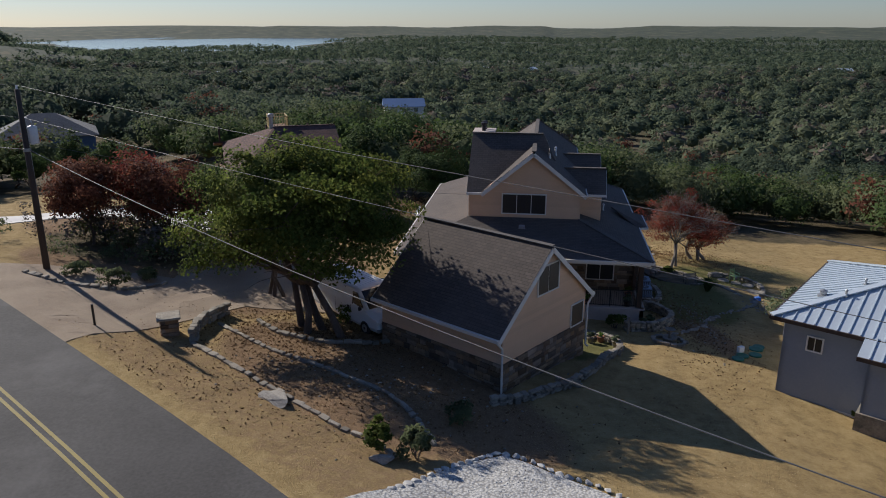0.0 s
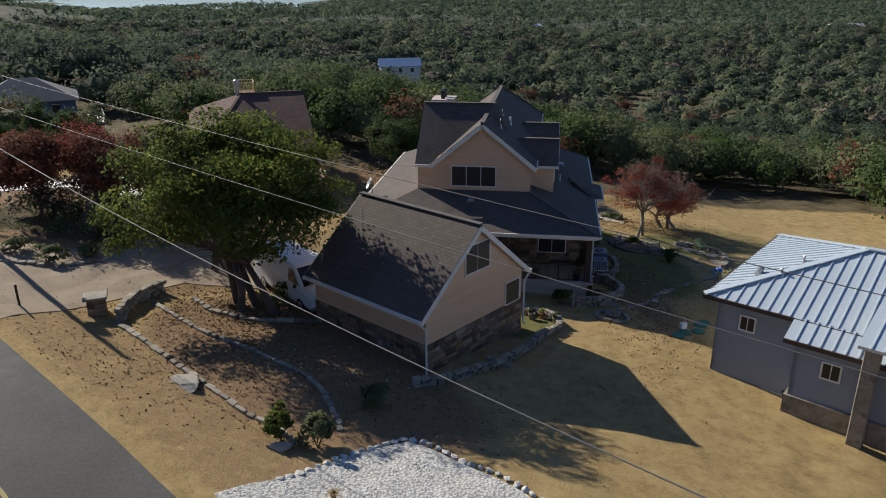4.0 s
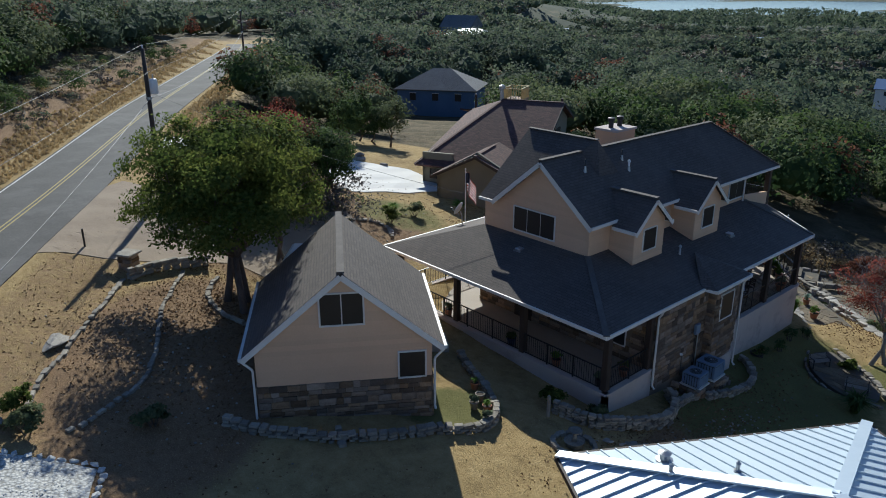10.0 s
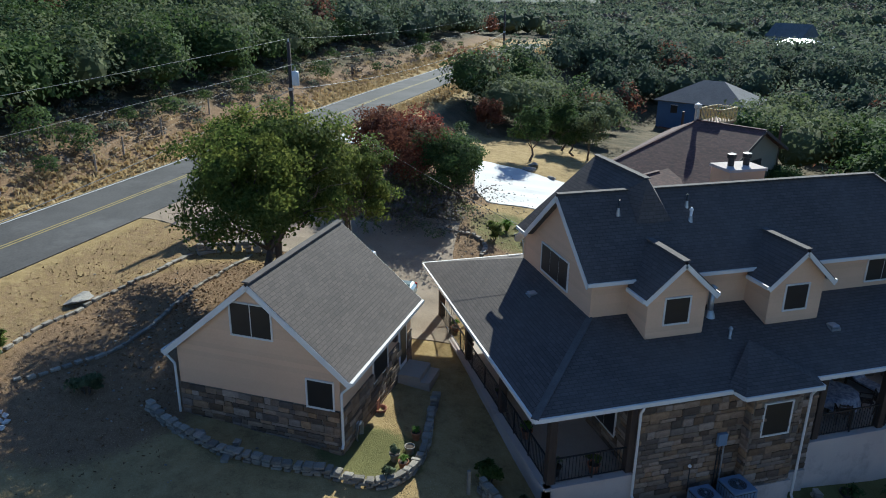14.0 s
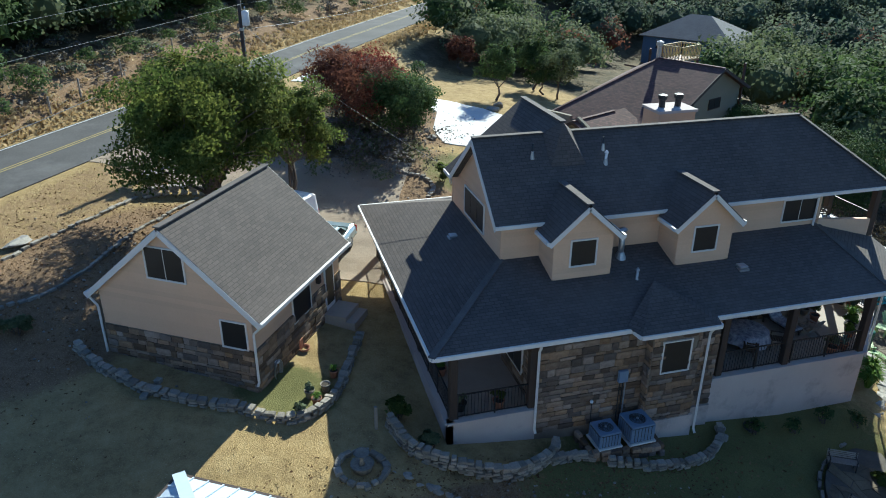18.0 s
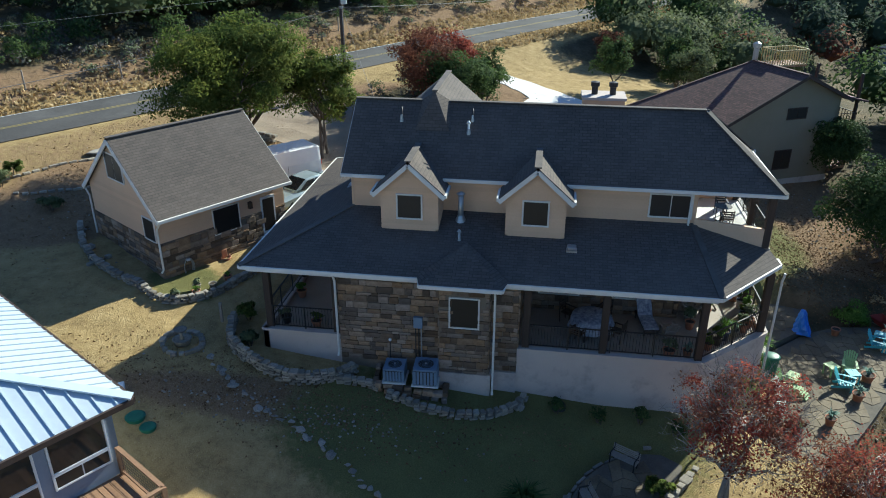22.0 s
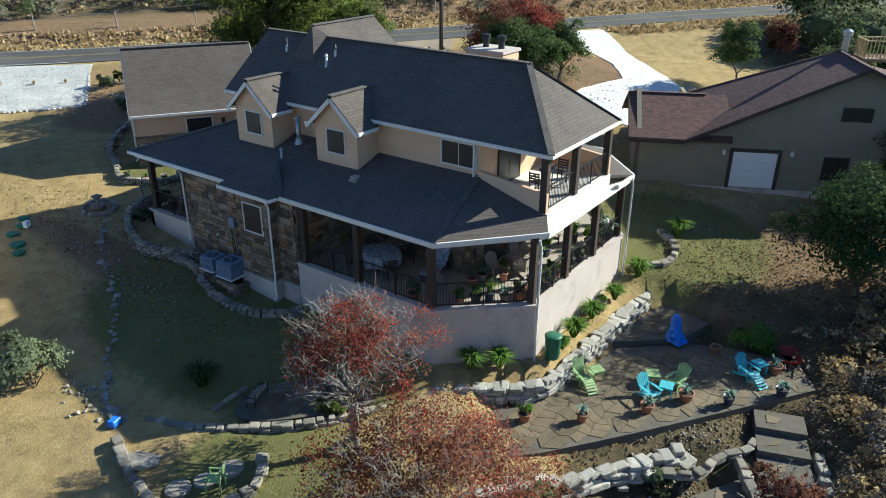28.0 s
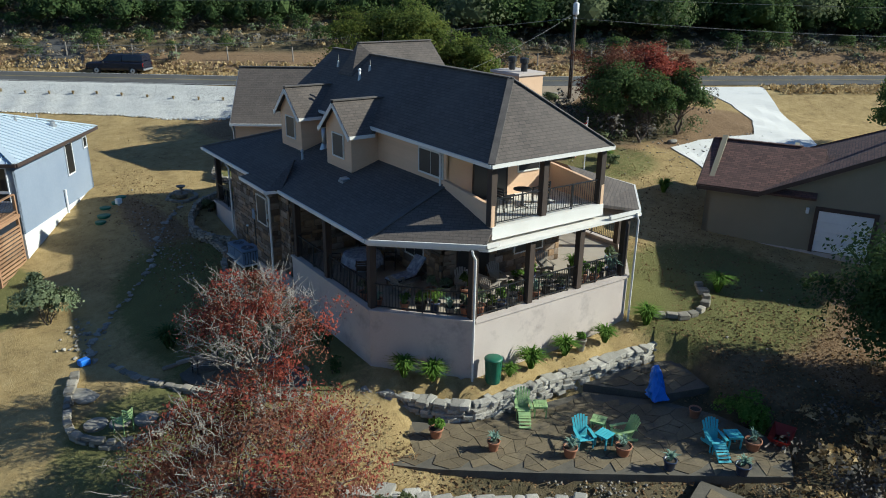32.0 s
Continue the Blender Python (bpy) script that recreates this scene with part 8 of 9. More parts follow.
rings = [[bm.verts.new(((0.1 + rr * (1 + 0.3 * math.sin(3 * a + z * 4) + 0.15 * math.sin(7 * a + z * 9))) * math.cos(a) - 0.02 * z, (0.06 + rr * (1 + 0.3 * math.cos(4 * a + z * 5))) * math.sin(a) + 0.12 * (1 - z), z)) for a in (q * math.tau / 20 for q in range(20))] for rr, z in ((0.42, 0.04), (0.36, 0.15), (0.3, 0.4), (0.22, 0.7), (0.17, 1.0), (0.13, 1.25), (0.05, 1.42))]
for r0, r1 in zip(rings, rings[1:]):
    for q in range(20):
        bm.faces.new((r0[q], r0[(q + 1) % 20], r1[(q + 1) % 20], r1[q]))
bm.faces.new(rings[-1])
part("tarpaulin", bm, BLUE_TARP, um, "crumpled bright blue tarpaulin")
# wheelbarrow
wb = thing("wheelbarrow", "red wheelbarrow tipped beside the patio", "wheelbarrow", (-3.55, 64.9, gz_(-3.55, 64.9)), 200)
bm = bmesh.new()
lo_ = [bm.verts.new(p) for p in ((-0.35, -0.22, 0.3), (0.35, -0.22, 0.3), (0.35, 0.22, 0.3), (-0.35, 0.22, 0.3))]
hi_ = [bm.verts.new(p) for p in ((-0.5, -0.36, 0.58), (0.62, -0.36, 0.62), (0.62, 0.36, 0.62), (-0.5, 0.36, 0.58))]
bm.faces.new(lo_[::-1])
for q in range(4):
    bm.faces.new((lo_[q], lo_[(q + 1) % 4], hi_[(q + 1) % 4], hi_[q]))
bmesh.ops.solidify(bm, geom=bm.faces[:], thickness=0.02)
part("tray", bm, RED, wb)
for s in (-1, 1):
    part("handle", beam(bmesh.new(), (0.6, s * 0.12, 0.2), (-1.0, s * 0.3, 0.5), 0.04), CHAIR_WOOD, wb)
    part("leg", beam(bmesh.new(), (-0.3, s * 0.25, 0.32), (-0.35, s * 0.25, 0), 0.03), IRON, wb)
part("wheel", tube(bmesh.new(), [(0.66, -0.05, 0.18), (0.66, 0.05, 0.18)], 0.18, 14), BLACK, wb)
# bin and urn by the stucco wall
bn = thing("bin", "dark green ribbed plastic bin against the stucco wall", "bin", (3.15, 57.75, gz_(3.15, 57.75)))
part("body", lathe(bmesh.new(), [(0.24, 0), (0.26, 0.03), (0.29, 0.5), (0.3, 0.9), (0.31, 0.92)], 20), GREEN, bn, "", True)
for q in range(10):
    a = q * math.tau / 10
    part("rib", beam(bmesh.new(), (0.26 * math.cos(a), 0.26 * math.sin(a), 0.04), (0.302 * math.cos(a), 0.302 * math.sin(a), 0.88), 0.02), GREEN, bn)
part("lid", lathe(bmesh.new(), [(0.33, 0.91), (0.33, 0.96), (0.25, 1.0), (0.01, 1.01)], 20), GREEN, bn, "", True)
potted("tall pale urn with trailing leaves by the stucco wall", -1.2, 57.75, gz_(-1.2, 57.75), 0.2, 0.5, LIME, LUSH, 520, 0.3)
# half-round terrace and lawn bed
bench("weathered slatted garden bench on the half-round terrace", 11.1, 50.3, 1.0, 200, CHAIR_WOOD)
bench("weathered slatted garden bench on the half-round terrace", 8.9, 51.6, 1.0, -120, CHAIR_WOOD)
slat_chair("garden_chair", "small green slatted chair in the lawn bed", 14.5, 52.2, gz_(14.5, 52.2), -60, LIMEGREEN)
single("storage_crate", boxes((-0.2, -0.15, 0, 0.2, 0.15, 0.25), bevel=0.03), BLUE_TARP, "small blue plastic crate on the lawn", "crate", (14.8, 47.4, gz_(14.8, 47.4)), 20)
# porch: dining table under a cloth
PF = 3.625
dt = thing("dining_table", "round porch table under a patterned cloth", "table", (4.3, 50.4, PF))
part("tabletop", lathe(bmesh.new(), [(0.74, 0.7), (0.75, 0.71), (0.75, 0.73), (0.01, 0.73)], 24), WOOD_DARK, dt)
for q in range(4):
    a = q * math.tau / 4 + 0.5
    part("leg", beam(bmesh.new(), (0.5 * math.cos(a), 0.5 * math.sin(a), 0), (0.5 * math.cos(a), 0.5 * math.sin(a), 0.7), 0.06), WOOD_DARK, dt)
bm = bmesh.new()
rings = [[bm.verts.new((rr * math.cos(a) * (1 + wv * math.sin(8 * a)), rr * math.sin(a) * (1 + wv * math.sin(8 * a)), z + (0.05 * math.sin(4 * a) if z < 0.5 else 0))) for a in (q * math.tau / 48 for q in range(48))] for rr, z, wv in ((0.02, 0.738, 0), (0.74, 0.738, 0), (0.78, 0.72, 0.005), (0.84, 0.5, 0.03), (0.9, 0.28, 0.06))]
for r0, r1 in zip(rings, rings[1:]):
    for q in range(48):
        bm.faces.new((r0[q], r0[(q + 1) % 48], r1[(q + 1) % 48], r1[q]))
single("tablecloth", bm, CLOTH, "navy and white patterned tablecloth hanging from the porch table", "tablecloth", (4.3, 50.4, PF), smooth_it=True)
for k, a in enumerate((60, 150, 235, 330)):
    x, y = 4.3 + 1.1 * math.cos(radians(a)), 50.4 + 1.1 * math.sin(radians(a))
    slat_chair("dining_chair", "dark slatted chair drawn up to the porch table", x, y, PF, a + 180, WOOD_DARK, "porch dining chairs")
# chaise, adirondack chairs, pots along the railings
ch = thing("chaise_longue", "striped cushioned chaise longue on the porch", "chair", (3.5, 52.6, PF), 8)
part("frame", boxes((-0.7, -0.3, 0.26, 0.9, 0.3, 0.31)), WOOD_DARK, ch)
for sx in (-0.6, 0.8):
    for sy in (-0.26, 0.26):
        part("leg", boxes((sx - 0.03, sy - 0.03, 0, sx + 0.03, sy + 0.03, 0.26)), WOOD_DARK, ch)
part("seat_cushion", boxes((-0.2, -0.29, 0.31, 0.9, 0.29, 0.39), bevel=0.02), CLOTH, ch)
part("back_cushion", beam(bmesh.new(), (-0.2, 0, 0.36), (-0.75, 0, 0.95), 0.58, 0.08), CLOTH, ch)
for k, (x, y, t) in enumerate(((2.2, 54.5, 60), (0.65, 54.75, 80), (1.5, 55.3, 200), (4.3, 53.4, 190), (-1.8, 54.8, 70))):
    adirondack("silvered wooden adirondack chair on the porch", x, y, PF, t, CHAIR_WOOD, "porch chairs")
side_table("silvered wooden side table between porch chairs", 1.45, 54.6, PF, 10, CHAIR_WOOD)
rows = [(4.96, 54.75), (4.52, 55.15), (4.15, 55.5), (3.8, 55.95), (3.42, 56.35), (3.0, 56.6), (2.46, 56.6), (2.05, 56.7), (1.45, 56.65), (0.8, 56.5), (0.3, 56.6), (-0.4, 56.45), (-0.9, 56.7), (-1.9, 56.6), (-2.4, 56.4), (-2.8, 56.65), (-3.3, 56.5), (-3.7, 56.7), (2.85, 54.35), (3.5, 54.3), (2.5, 55.1), (-0.1, 55.2), (-0.6, 55.3), (-2.6, 55.6), (5.6, 53.9), (5.75, 53.2), (-4.4, 56.1), (-4.9, 55.5)]
for k, (x, y) in enumerate(rows):
    kind_ = (LUSH, "agave", OAK, "grass", SAGE, LUSH, SAGE)[k * 5 % 7]
    pot_ = (TERRA, GLAZE, TERRA, BLACK, LIME)[k * 3 % 5]
    lab = {TERRA: "terracotta", GLAZE: "dark blue glazed", BLACK: "black plastic", LIME: "pale stone"}[pot_] + " pot with " + ("a spiky agave" if kind_ == "agave" else "arching grass" if kind_ == "grass" else "leafy green plants") + " on the porch"
    potted(lab, x, y, PF, 0.17 + 0.05 * ((k * 7) % 4) / 3, 0.3 + 0.06 * (k % 3), pot_, kind_, 540 + k, 0.4 + 0.15 * (k % 3))
for k, (x, y, m) in enumerate(((-5.4, 38.1, TERRA), (-3.6, 38.2, TERRA), (0.6, 38.2, GLAZE), (3.2, 38.2, TERRA), (5.4, 38.3, BLACK), (5.6, 39.6, TERRA))):
    potted("flower pot with leafy plants by the north railing", x, y, PF, 0.2, 0.34, m, (LUSH, SAGE, OAK)[k % 3], 580 + k, 0.4)
round_table("bistro_table", "small round iron bistro table on the balcony", 0.3, 55.6, 7.0, 0.35, 0.72, IRON)
slat_chair("bistro_chair", "slatted iron chair on the balcony", 1.1, 55.6, 7.0, 180, IRON, "balcony chairs")
slat_chair("bistro_chair", "slatted iron chair on the balcony", -0.5, 55.7, 7.0, 0, IRON, "balcony chairs")


# ---- equipment by the walls ----
def condenser(label, x, y, z, w, h):
    """A louvred air conditioner with a round fan grille on top."""
    ob = thing("air_conditioner", label, "air conditioner", (x, y, z), 2, "air conditioners")
    part("base_pad", boxes((-w / 2 - 0.06, -w / 2 - 0.06, 0, w / 2 + 0.06, w / 2 + 0.06, 0.06)), CONCRETE, ob)
    part("coil", boxes((-w / 2 + 0.03, -w / 2 + 0.03, 0.06, w / 2 - 0.03, w / 2 - 0.03, h - 0.08)), BLACK, ob, "dark coil behind the louvres")
    part("top_panel", boxes((-w / 2, -w / 2, h - 0.08, w / 2, w / 2, h), bevel=0.015), AC_BLUE, ob)
    part("fan_opening", lathe(bmesh.new(), [(w * 0.33, h), (w * 0.33, h + 0.006), (0.01, h + 0.007)], 22), BLACK, ob, "dark round fan opening")
    for k in range(5):
        bm = bmesh.new()
        rr = w * 0.06 * (k + 1)
        tube(bm, [(rr * math.cos(a), rr * math.sin(a), h + 0.02) for a in (q * math.tau / 18 for q in range(19))], 0.005, 4)
        part("grille_ring", bm, AC_BLUE, ob)
    part("fan_hub", lathe(bmesh.new(), [(w * 0.06, h + 0.007), (w * 0.06, h + 0.03), (0.01, h + 0.035)], 10), GALV, ob)
    for s in (-1, 1):
        for q in (-1, 1):
            part("corner_post", boxes((s * w / 2 - 0.03 * (s > 0) - 0.0, q * w / 2 - 0.03 * (q > 0), 0.06, s * w / 2 + 0.03 * (s < 0), q * w / 2 + 0.03 * (q < 0), h - 0.08)), AC_BLUE, ob)
    n = 7
    for k in range(n):
        t = -w / 2 + (k + 0.5) * w / n
        for m in ((1, 0), (-1, 0), (0, 1), (0, -1)):
            bm = bmesh.new()
            if m[0]:
                box(bm, m[0] * w / 2 - 0.012, t - w * 0.052, 0.1, m[0] * w / 2 + 0.004, t + w * 0.052, h - 0.1)
            else:
                box(bm, t - w * 0.052, m[1] * w / 2 - 0.012, 0.1, t + w * 0.052, m[1] * w / 2 + 0.004, h - 0.1)
            part("louvre", bm, AC_BLUE, ob)
    return ob


condenser("small blue-gray air conditioner in the stone planter", 6.95, 43.05, 2.5, 0.8, 0.62)
condenser("large blue-gray air conditioner in the stone planter", 6.95, 44.25, 2.5, 0.9, 0.74)
mb2 = thing("meter_box", "pale blue electric meter box on the stone wall", "meter box", (6.34, 43.85, 4.42))
part("box", boxes((-0.06, -0.17, 0, 0.07, 0.17, 0.46), bevel=0.01), AC_BLUE, mb2)
for k, yy in enumerate((-0.1, 0.02, 0.12)):
    part("conduit", tube(bmesh.new(), [(0.0, yy, 0.02), (0.0, yy, -1.6)], 0.02 + 0.008 * (k == 2), 6), GALV if k == 2 else BLACK, mb2)
for k, (y, z) in enumerate(((42.75, 3.75), (44.75, 4.2))):
    sp = thing("outdoor_tap", "white outdoor tap with a hanging pipe on the stone wall", "tap", (6.34, y, z))
    part("tap", lathe(bmesh.new(), [(0.05, 0), (0.07, 0.04), (0.03, 0.1)], 8), WHITE, sp)
    part("pipe", tube(bmesh.new(), [(0.02, 0, 0), (0.03, 0, -0.95)], 0.018, 6), BLACK, sp)


# roof vents
def roof_pipe(name, label, x, y, z, r, h, mat, cap=True):
    ob = thing(name, label, "roof vent", (x, y, z), 0)
    part("pipe", lathe(bmesh.new(), [(r, -0.25), (r, h)], 12), mat, ob, "", True)
    part("flashing", lathe(bmesh.new(), [(r * 2.2, -0.2), (r * 1.2, 0.08), (r, 0.1)], 12), GALV, ob)
    if cap:
        part("cap", lathe(bmesh.new(), [(r * 1.5, h), (r * 1.6, h + 0.04), (r * 0.4, h + 0.12)], 12), mat, ob, "", True)
    return ob


roof_pipe("roof_vent", "short white vent pipe on the main roof", 1.31, 45.09, 10.72, 0.05, 0.3, WHITE)
roof_pipe("roof_vent", "dark plumbing vent pipe near the ridge", 0.94, 42.28, 11.1, 0.04, 0.4, BLACK, False)
roof_pipe("roof_vent", "dark plumbing vent pipe near the ridge", 0.82, 45.19, 11.15, 0.04, 0.35, BLACK, False)
roof_pipe("flue", "galvanised flue pipe with a dark cap", 3.22, 45.04, 7.75, 0.11, 0.95, GALV)
roof_pipe("roof_vent", "small galvanised vent with a hooked cap on the porch roof", 4.37, 45.13, 7.2, 0.05, 0.4, GALV)
for x, y, z in ((4.48, 49.4, 7.22), (-0.44, 39.68, 7.45)):
    bv = thing("box_vent", "low galvanised box vent on the porch roof", "roof vent", (x, y, z))
    part("base", boxes((-0.2, -0.2, -0.15, 0.2, 0.2, 0.03)), GALV, bv)
    part("hood", boxes((-0.17, -0.17, 0.03, 0.17, 0.17, 0.14), bevel=0.03), GALV, bv)
sd = thing("satellite_dish", "gray satellite dish on the porch roof", "satellite dish", (-6.4, 41.7, 6.8), 200)
part("mast", tube(bmesh.new(), [(0, 0, -0.1), (0.03, 0, 0.5), (0.12, 0, 0.75)], 0.025, 6), GALV, sd)
bm = bmesh.new()
lathe(bm, [(0.02, 0.0), (0.15, 0.015), (0.3, 0.06), (0.38, 0.11), (0.37, 0.12), (0.3, 0.075), (0.02, 0.015)], 18)
q = part("dish", bm, GALV, sd, "", True)
q.matrix_basis = Matrix.Translation((0.14, 0, 0.85)) @ Matrix.Rotation(radians(65), 4, "Y")
part("arm", beam(bmesh.new(), (0.2, 0, 0.55), (0.65, 0, 0.8), 0.02), GALV, sd)
part("receiver", boxes((0.6, -0.04, 0.78, 0.7, 0.04, 0.86)), BLACK, sd)

# lawn covers, ring fountain, side-wall clutter
for k, (x, y, r0) in enumerate(((9.95, 32.9, 0.28), (10.3, 33.5, 0.3), (11.0, 33.9, 0.3), (11.3, 34.9, 0.34), (11.6, 35.5, 0.28))):
    sl = thing("septic_lid", "round green plastic tank lid flush with the dry lawn", "lid", (x, y, gz_(x, y)), k * 40, "septic lids")
    part("riser", lathe(bmesh.new(), [(r0 * 0.95, -0.1), (r0 * 0.95, 0.04)], 18), GREEN, sl)
    part("cover", lathe(bmesh.new(), [(r0, 0.04), (r0, 0.07), (r0 * 0.8, 0.09), (r0 * 0.3, 0.085), (0.01, 0.085)], 18), GREEN, sl)
bx = thing("control_box", "gray control box on a post beside the tank lids", "box", (10.3, 33.9, gz_(10.3, 33.9)), 30)
part("post", boxes((-0.05, -0.05, -0.1, 0.05, 0.05, 0.3)), GALV, bx)
part("case", boxes((-0.16, -0.1, 0.1, 0.16, 0.1, 0.4), bevel=0.02), WHITE, bx)
ft = thing("fountain", "small tiered stone fountain inside the fire ring", "fountain", (7.1, 34.6, gz_(7.1, 34.6)))
part("basin", lathe(bmesh.new(), [(0.3, 0), (0.34, 0.2), (0.38, 0.24), (0.3, 0.22), (0.02, 0.2)], 18), LIME, ft, "", True)
part("stem", lathe(bmesh.new(), [(0.1, 0.2), (0.06, 0.35), (0.09, 0.55)], 12), LIME, ft, "", True)
part("bowl", lathe(bmesh.new(), [(0.08, 0.52), (0.24, 0.62), (0.26, 0.66), (0.2, 0.64), (0.02, 0.6)], 16), LIME, ft, "", True)
single("garden_post", beam(bmesh.new(), (0, 0, -0.2), (0, 0, 0.9), 0.1), CHAIR_WOOD, "short weathered wooden post beside the porch", "post", (5.2, 35.4, gz_(5.2, 35.4)))
for k, (u, v) in enumerate(((4.35, 33.0), (3.7, 33.6), (2.9, 34.0), (3.2, 33.4), (2.2, 34.4))):
    potted("pale pot with dry plants beside the garage", u, v, gz_(u, v), 0.17, 0.32, (LIME, TERRA, LIME)[k % 3], (SAGE, "grass", None)[k % 3], 600 + k, 0.3, "flower_pot" if k % 3 == 2 else "potted_plant")
adirondack("bright yellow adirondack chair on the blue house's porch", 20.75, 37.0, 2.6, 150, YELLOW)
potted("pale planter on the blue house's porch", 19.9, 37.6, 2.6, 0.22, 0.4, LIME, LUSH, 620, 0.4)
# timbers set as garden steps
for k in range(5):
    gs = single("timber_step", boxes((-0.55, -0.09, -0.1, 0.55, 0.09, 0.1), bevel=0.015), WOOD_DARK, "dark railway timber laid as a garden step", "timber", (8.0 + 0.28 * k, 60.6 + 0.55 * k, gz_(8.0 + 0.28 * k, 60.6 + 0.55 * k) + 0.04), -35, "garden step timbers")
hs = thing("garden_hose", "coiled black garden hose at the foot of the wall", "hose", (6.75, 49.3, gz_(6.75, 49.3)))
bm = bmesh.new()
tube(bm, [((0.28 + 0.03 * math.sin(q * 0.7)) * math.cos(q * 0.5), (0.28 + 0.03 * math.cos(q)) * math.sin(q * 0.5), 0.03 + 0.02 * (q // 13)) for q in range(60)], 0.016, 5)
part("coil", bm, BLACK, hs)
# hose hung on the garage's side wall, and a basin pot below the stone
gm = pose(-1.79, 30.96, 4.03, 0, 0, -33.4)
hr = thing("garden_hose", "gray garden hose coiled on a bracket at the garage wall", "hose")
hr.matrix_basis = gm @ Matrix.Translation((2.25, WH + 0.1, 0.05))
for k in range(4):
    bm = bmesh.new()
    tube(bm, [((0.2 + 0.02 * k) * math.cos(a), 0.03 * k + 0.01 * math.sin(3 * a), (0.36 + 0.03 * k) * math.sin(a) - 0.1) for a in (q * math.tau / 22 for q in range(23))], 0.016, 5)
    part("coil", bm, GALV, hr)
part("bracket", boxes((-0.09, -0.1, 0.22, 0.09, 0.12, 0.3), bevel=0.02), WHITE, hr)
pb = thing("wall_fountain", "terracotta wall fountain with a bowl at the garage wall", "fountain")
pb.matrix_basis = gm @ Matrix.Translation((0.35, WH + 0.16, -0.45))
part("back_plate", boxes((-0.14, -0.14, 0.1, 0.14, -0.06, 0.62), bevel=0.03), TERRA, pb)
part("bowl", lathe(bmesh.new(), [(0.1, 0.0), (0.2, 0.12), (0.26, 0.26), (0.23, 0.26), (0.16, 0.16), (0.02, 0.12)], 16), TERRA, pb, "", True)

# ---- vehicles ----
CAR_WHITE = surface("white_car_paint", (0.72, 0.72, 0.72), (0.8, 0.8, 0.8), 0.6, 3, 0.25, bump=0)
CAR_SILVER = surface("silver_teal_car_paint", (0.3, 0.37, 0.38), (0.36, 0.43, 0.44), 0.6, 3, 0.22, metal=0.4, bump=0)
CAR_BLACK = surface("blue_black_car_paint", (0.012, 0.014, 0.025), (0.02, 0.023, 0.038), 0.6, 3, 0.2, bump=0)
CAR_GLASS = surface("tinted_car_glass", (0.012, 0.014, 0.016), (0.02, 0.022, 0.024), 2, 9, 0.06, bump=0)
RUBBER = surface("tyre_rubber", (0.012, 0.012, 0.012), (0.03, 0.03, 0.03), 3, 30, 0.9)
LENS = surface("clear_headlight_lens", (0.6, 0.6, 0.58), (0.75, 0.74, 0.7), 3, 30, 0.15, bump=0)
AMBER = surface("red_lamp_lens", (0.4, 0.02, 0.015), (0.5, 0.03, 0.02), 3, 30, 0.2, bump=0)


def loft(sections):
    """A body shell from cross-sections: (x, half width low, half width high, z low, z shoulder, z top)."""
    bm = bmesh.new()
    rings = []
    for x, wl, wt, z0, zs, z1 in sections:
        pts = [(-wl * 0.92, z0), (-wl, z0 + 0.18), (-wl, zs), (-wt, z1 - 0.06), (-wt * 0.86, z1), (wt * 0.86, z1), (wt, z1 - 0.06), (wl, zs), (wl, z0 + 0.18), (wl * 0.92, z0)]
        rings.append([bm.verts.new((x, y, z)) for y, z in pts])
    for r0, r1 in zip(rings, rings[1:]):
        for k in range(10):
            bm.faces.new((r0[k], r0[(k + 1) % 10], r1[(k + 1) % 10], r1[k]))
    bm.faces.new(rings[0][::-1])
    bm.faces.new(rings[-1])
    bmesh.ops.recalc_face_normals(bm, faces=bm.faces)
    return bm


def pane(points, thick=0.012):
    """A thin plate over a flat outline, standing proud of it."""
    ps = [Vector(p) for p in points]
    n = (ps[1] - ps[0]).cross(ps[2] - ps[0]).normalized()
    bm = bmesh.new()
    a, b = [bm.verts.new(p - n * thick) for p in ps], [bm.verts.new(p + n * thick) for p in ps]
    bm.faces.new(b)
    bm.faces.new(a[::-1])
    for k in range(len(ps)):
        bm.faces.new((a[k], a[(k + 1) % len(ps)], b[(k + 1) % len(ps)], b[k]))
    bmesh.ops.recalc_face_normals(bm, faces=bm.faces)
    return bm


def wheels(ob, xs, y, r):
    for x in xs:
        for s in (-1, 1):
            w = part("wheel", tube(bmesh.new(), [(x, s * (y - 0.22), r), (x, s * (y - 0.2), r), (x, s * (y - 0.02), r), (x, s * y, r)], [r * 0.9, r, r, r * 0.92], 20), RUBBER, ob, "black tyre with a steel rim", True)
            part("rim", tube(bmesh.new(), [(x, s * (y - 0.04), r), (x, s * (y + 0.008), r)], [r * 0.62, r * 0.55], 14), GALV, w)
            part("hub", tube(bmesh.new(), [(x, s * y, r), (x, s * (y + 0.02), r)], r * 0.18, 8), BLACK, w)


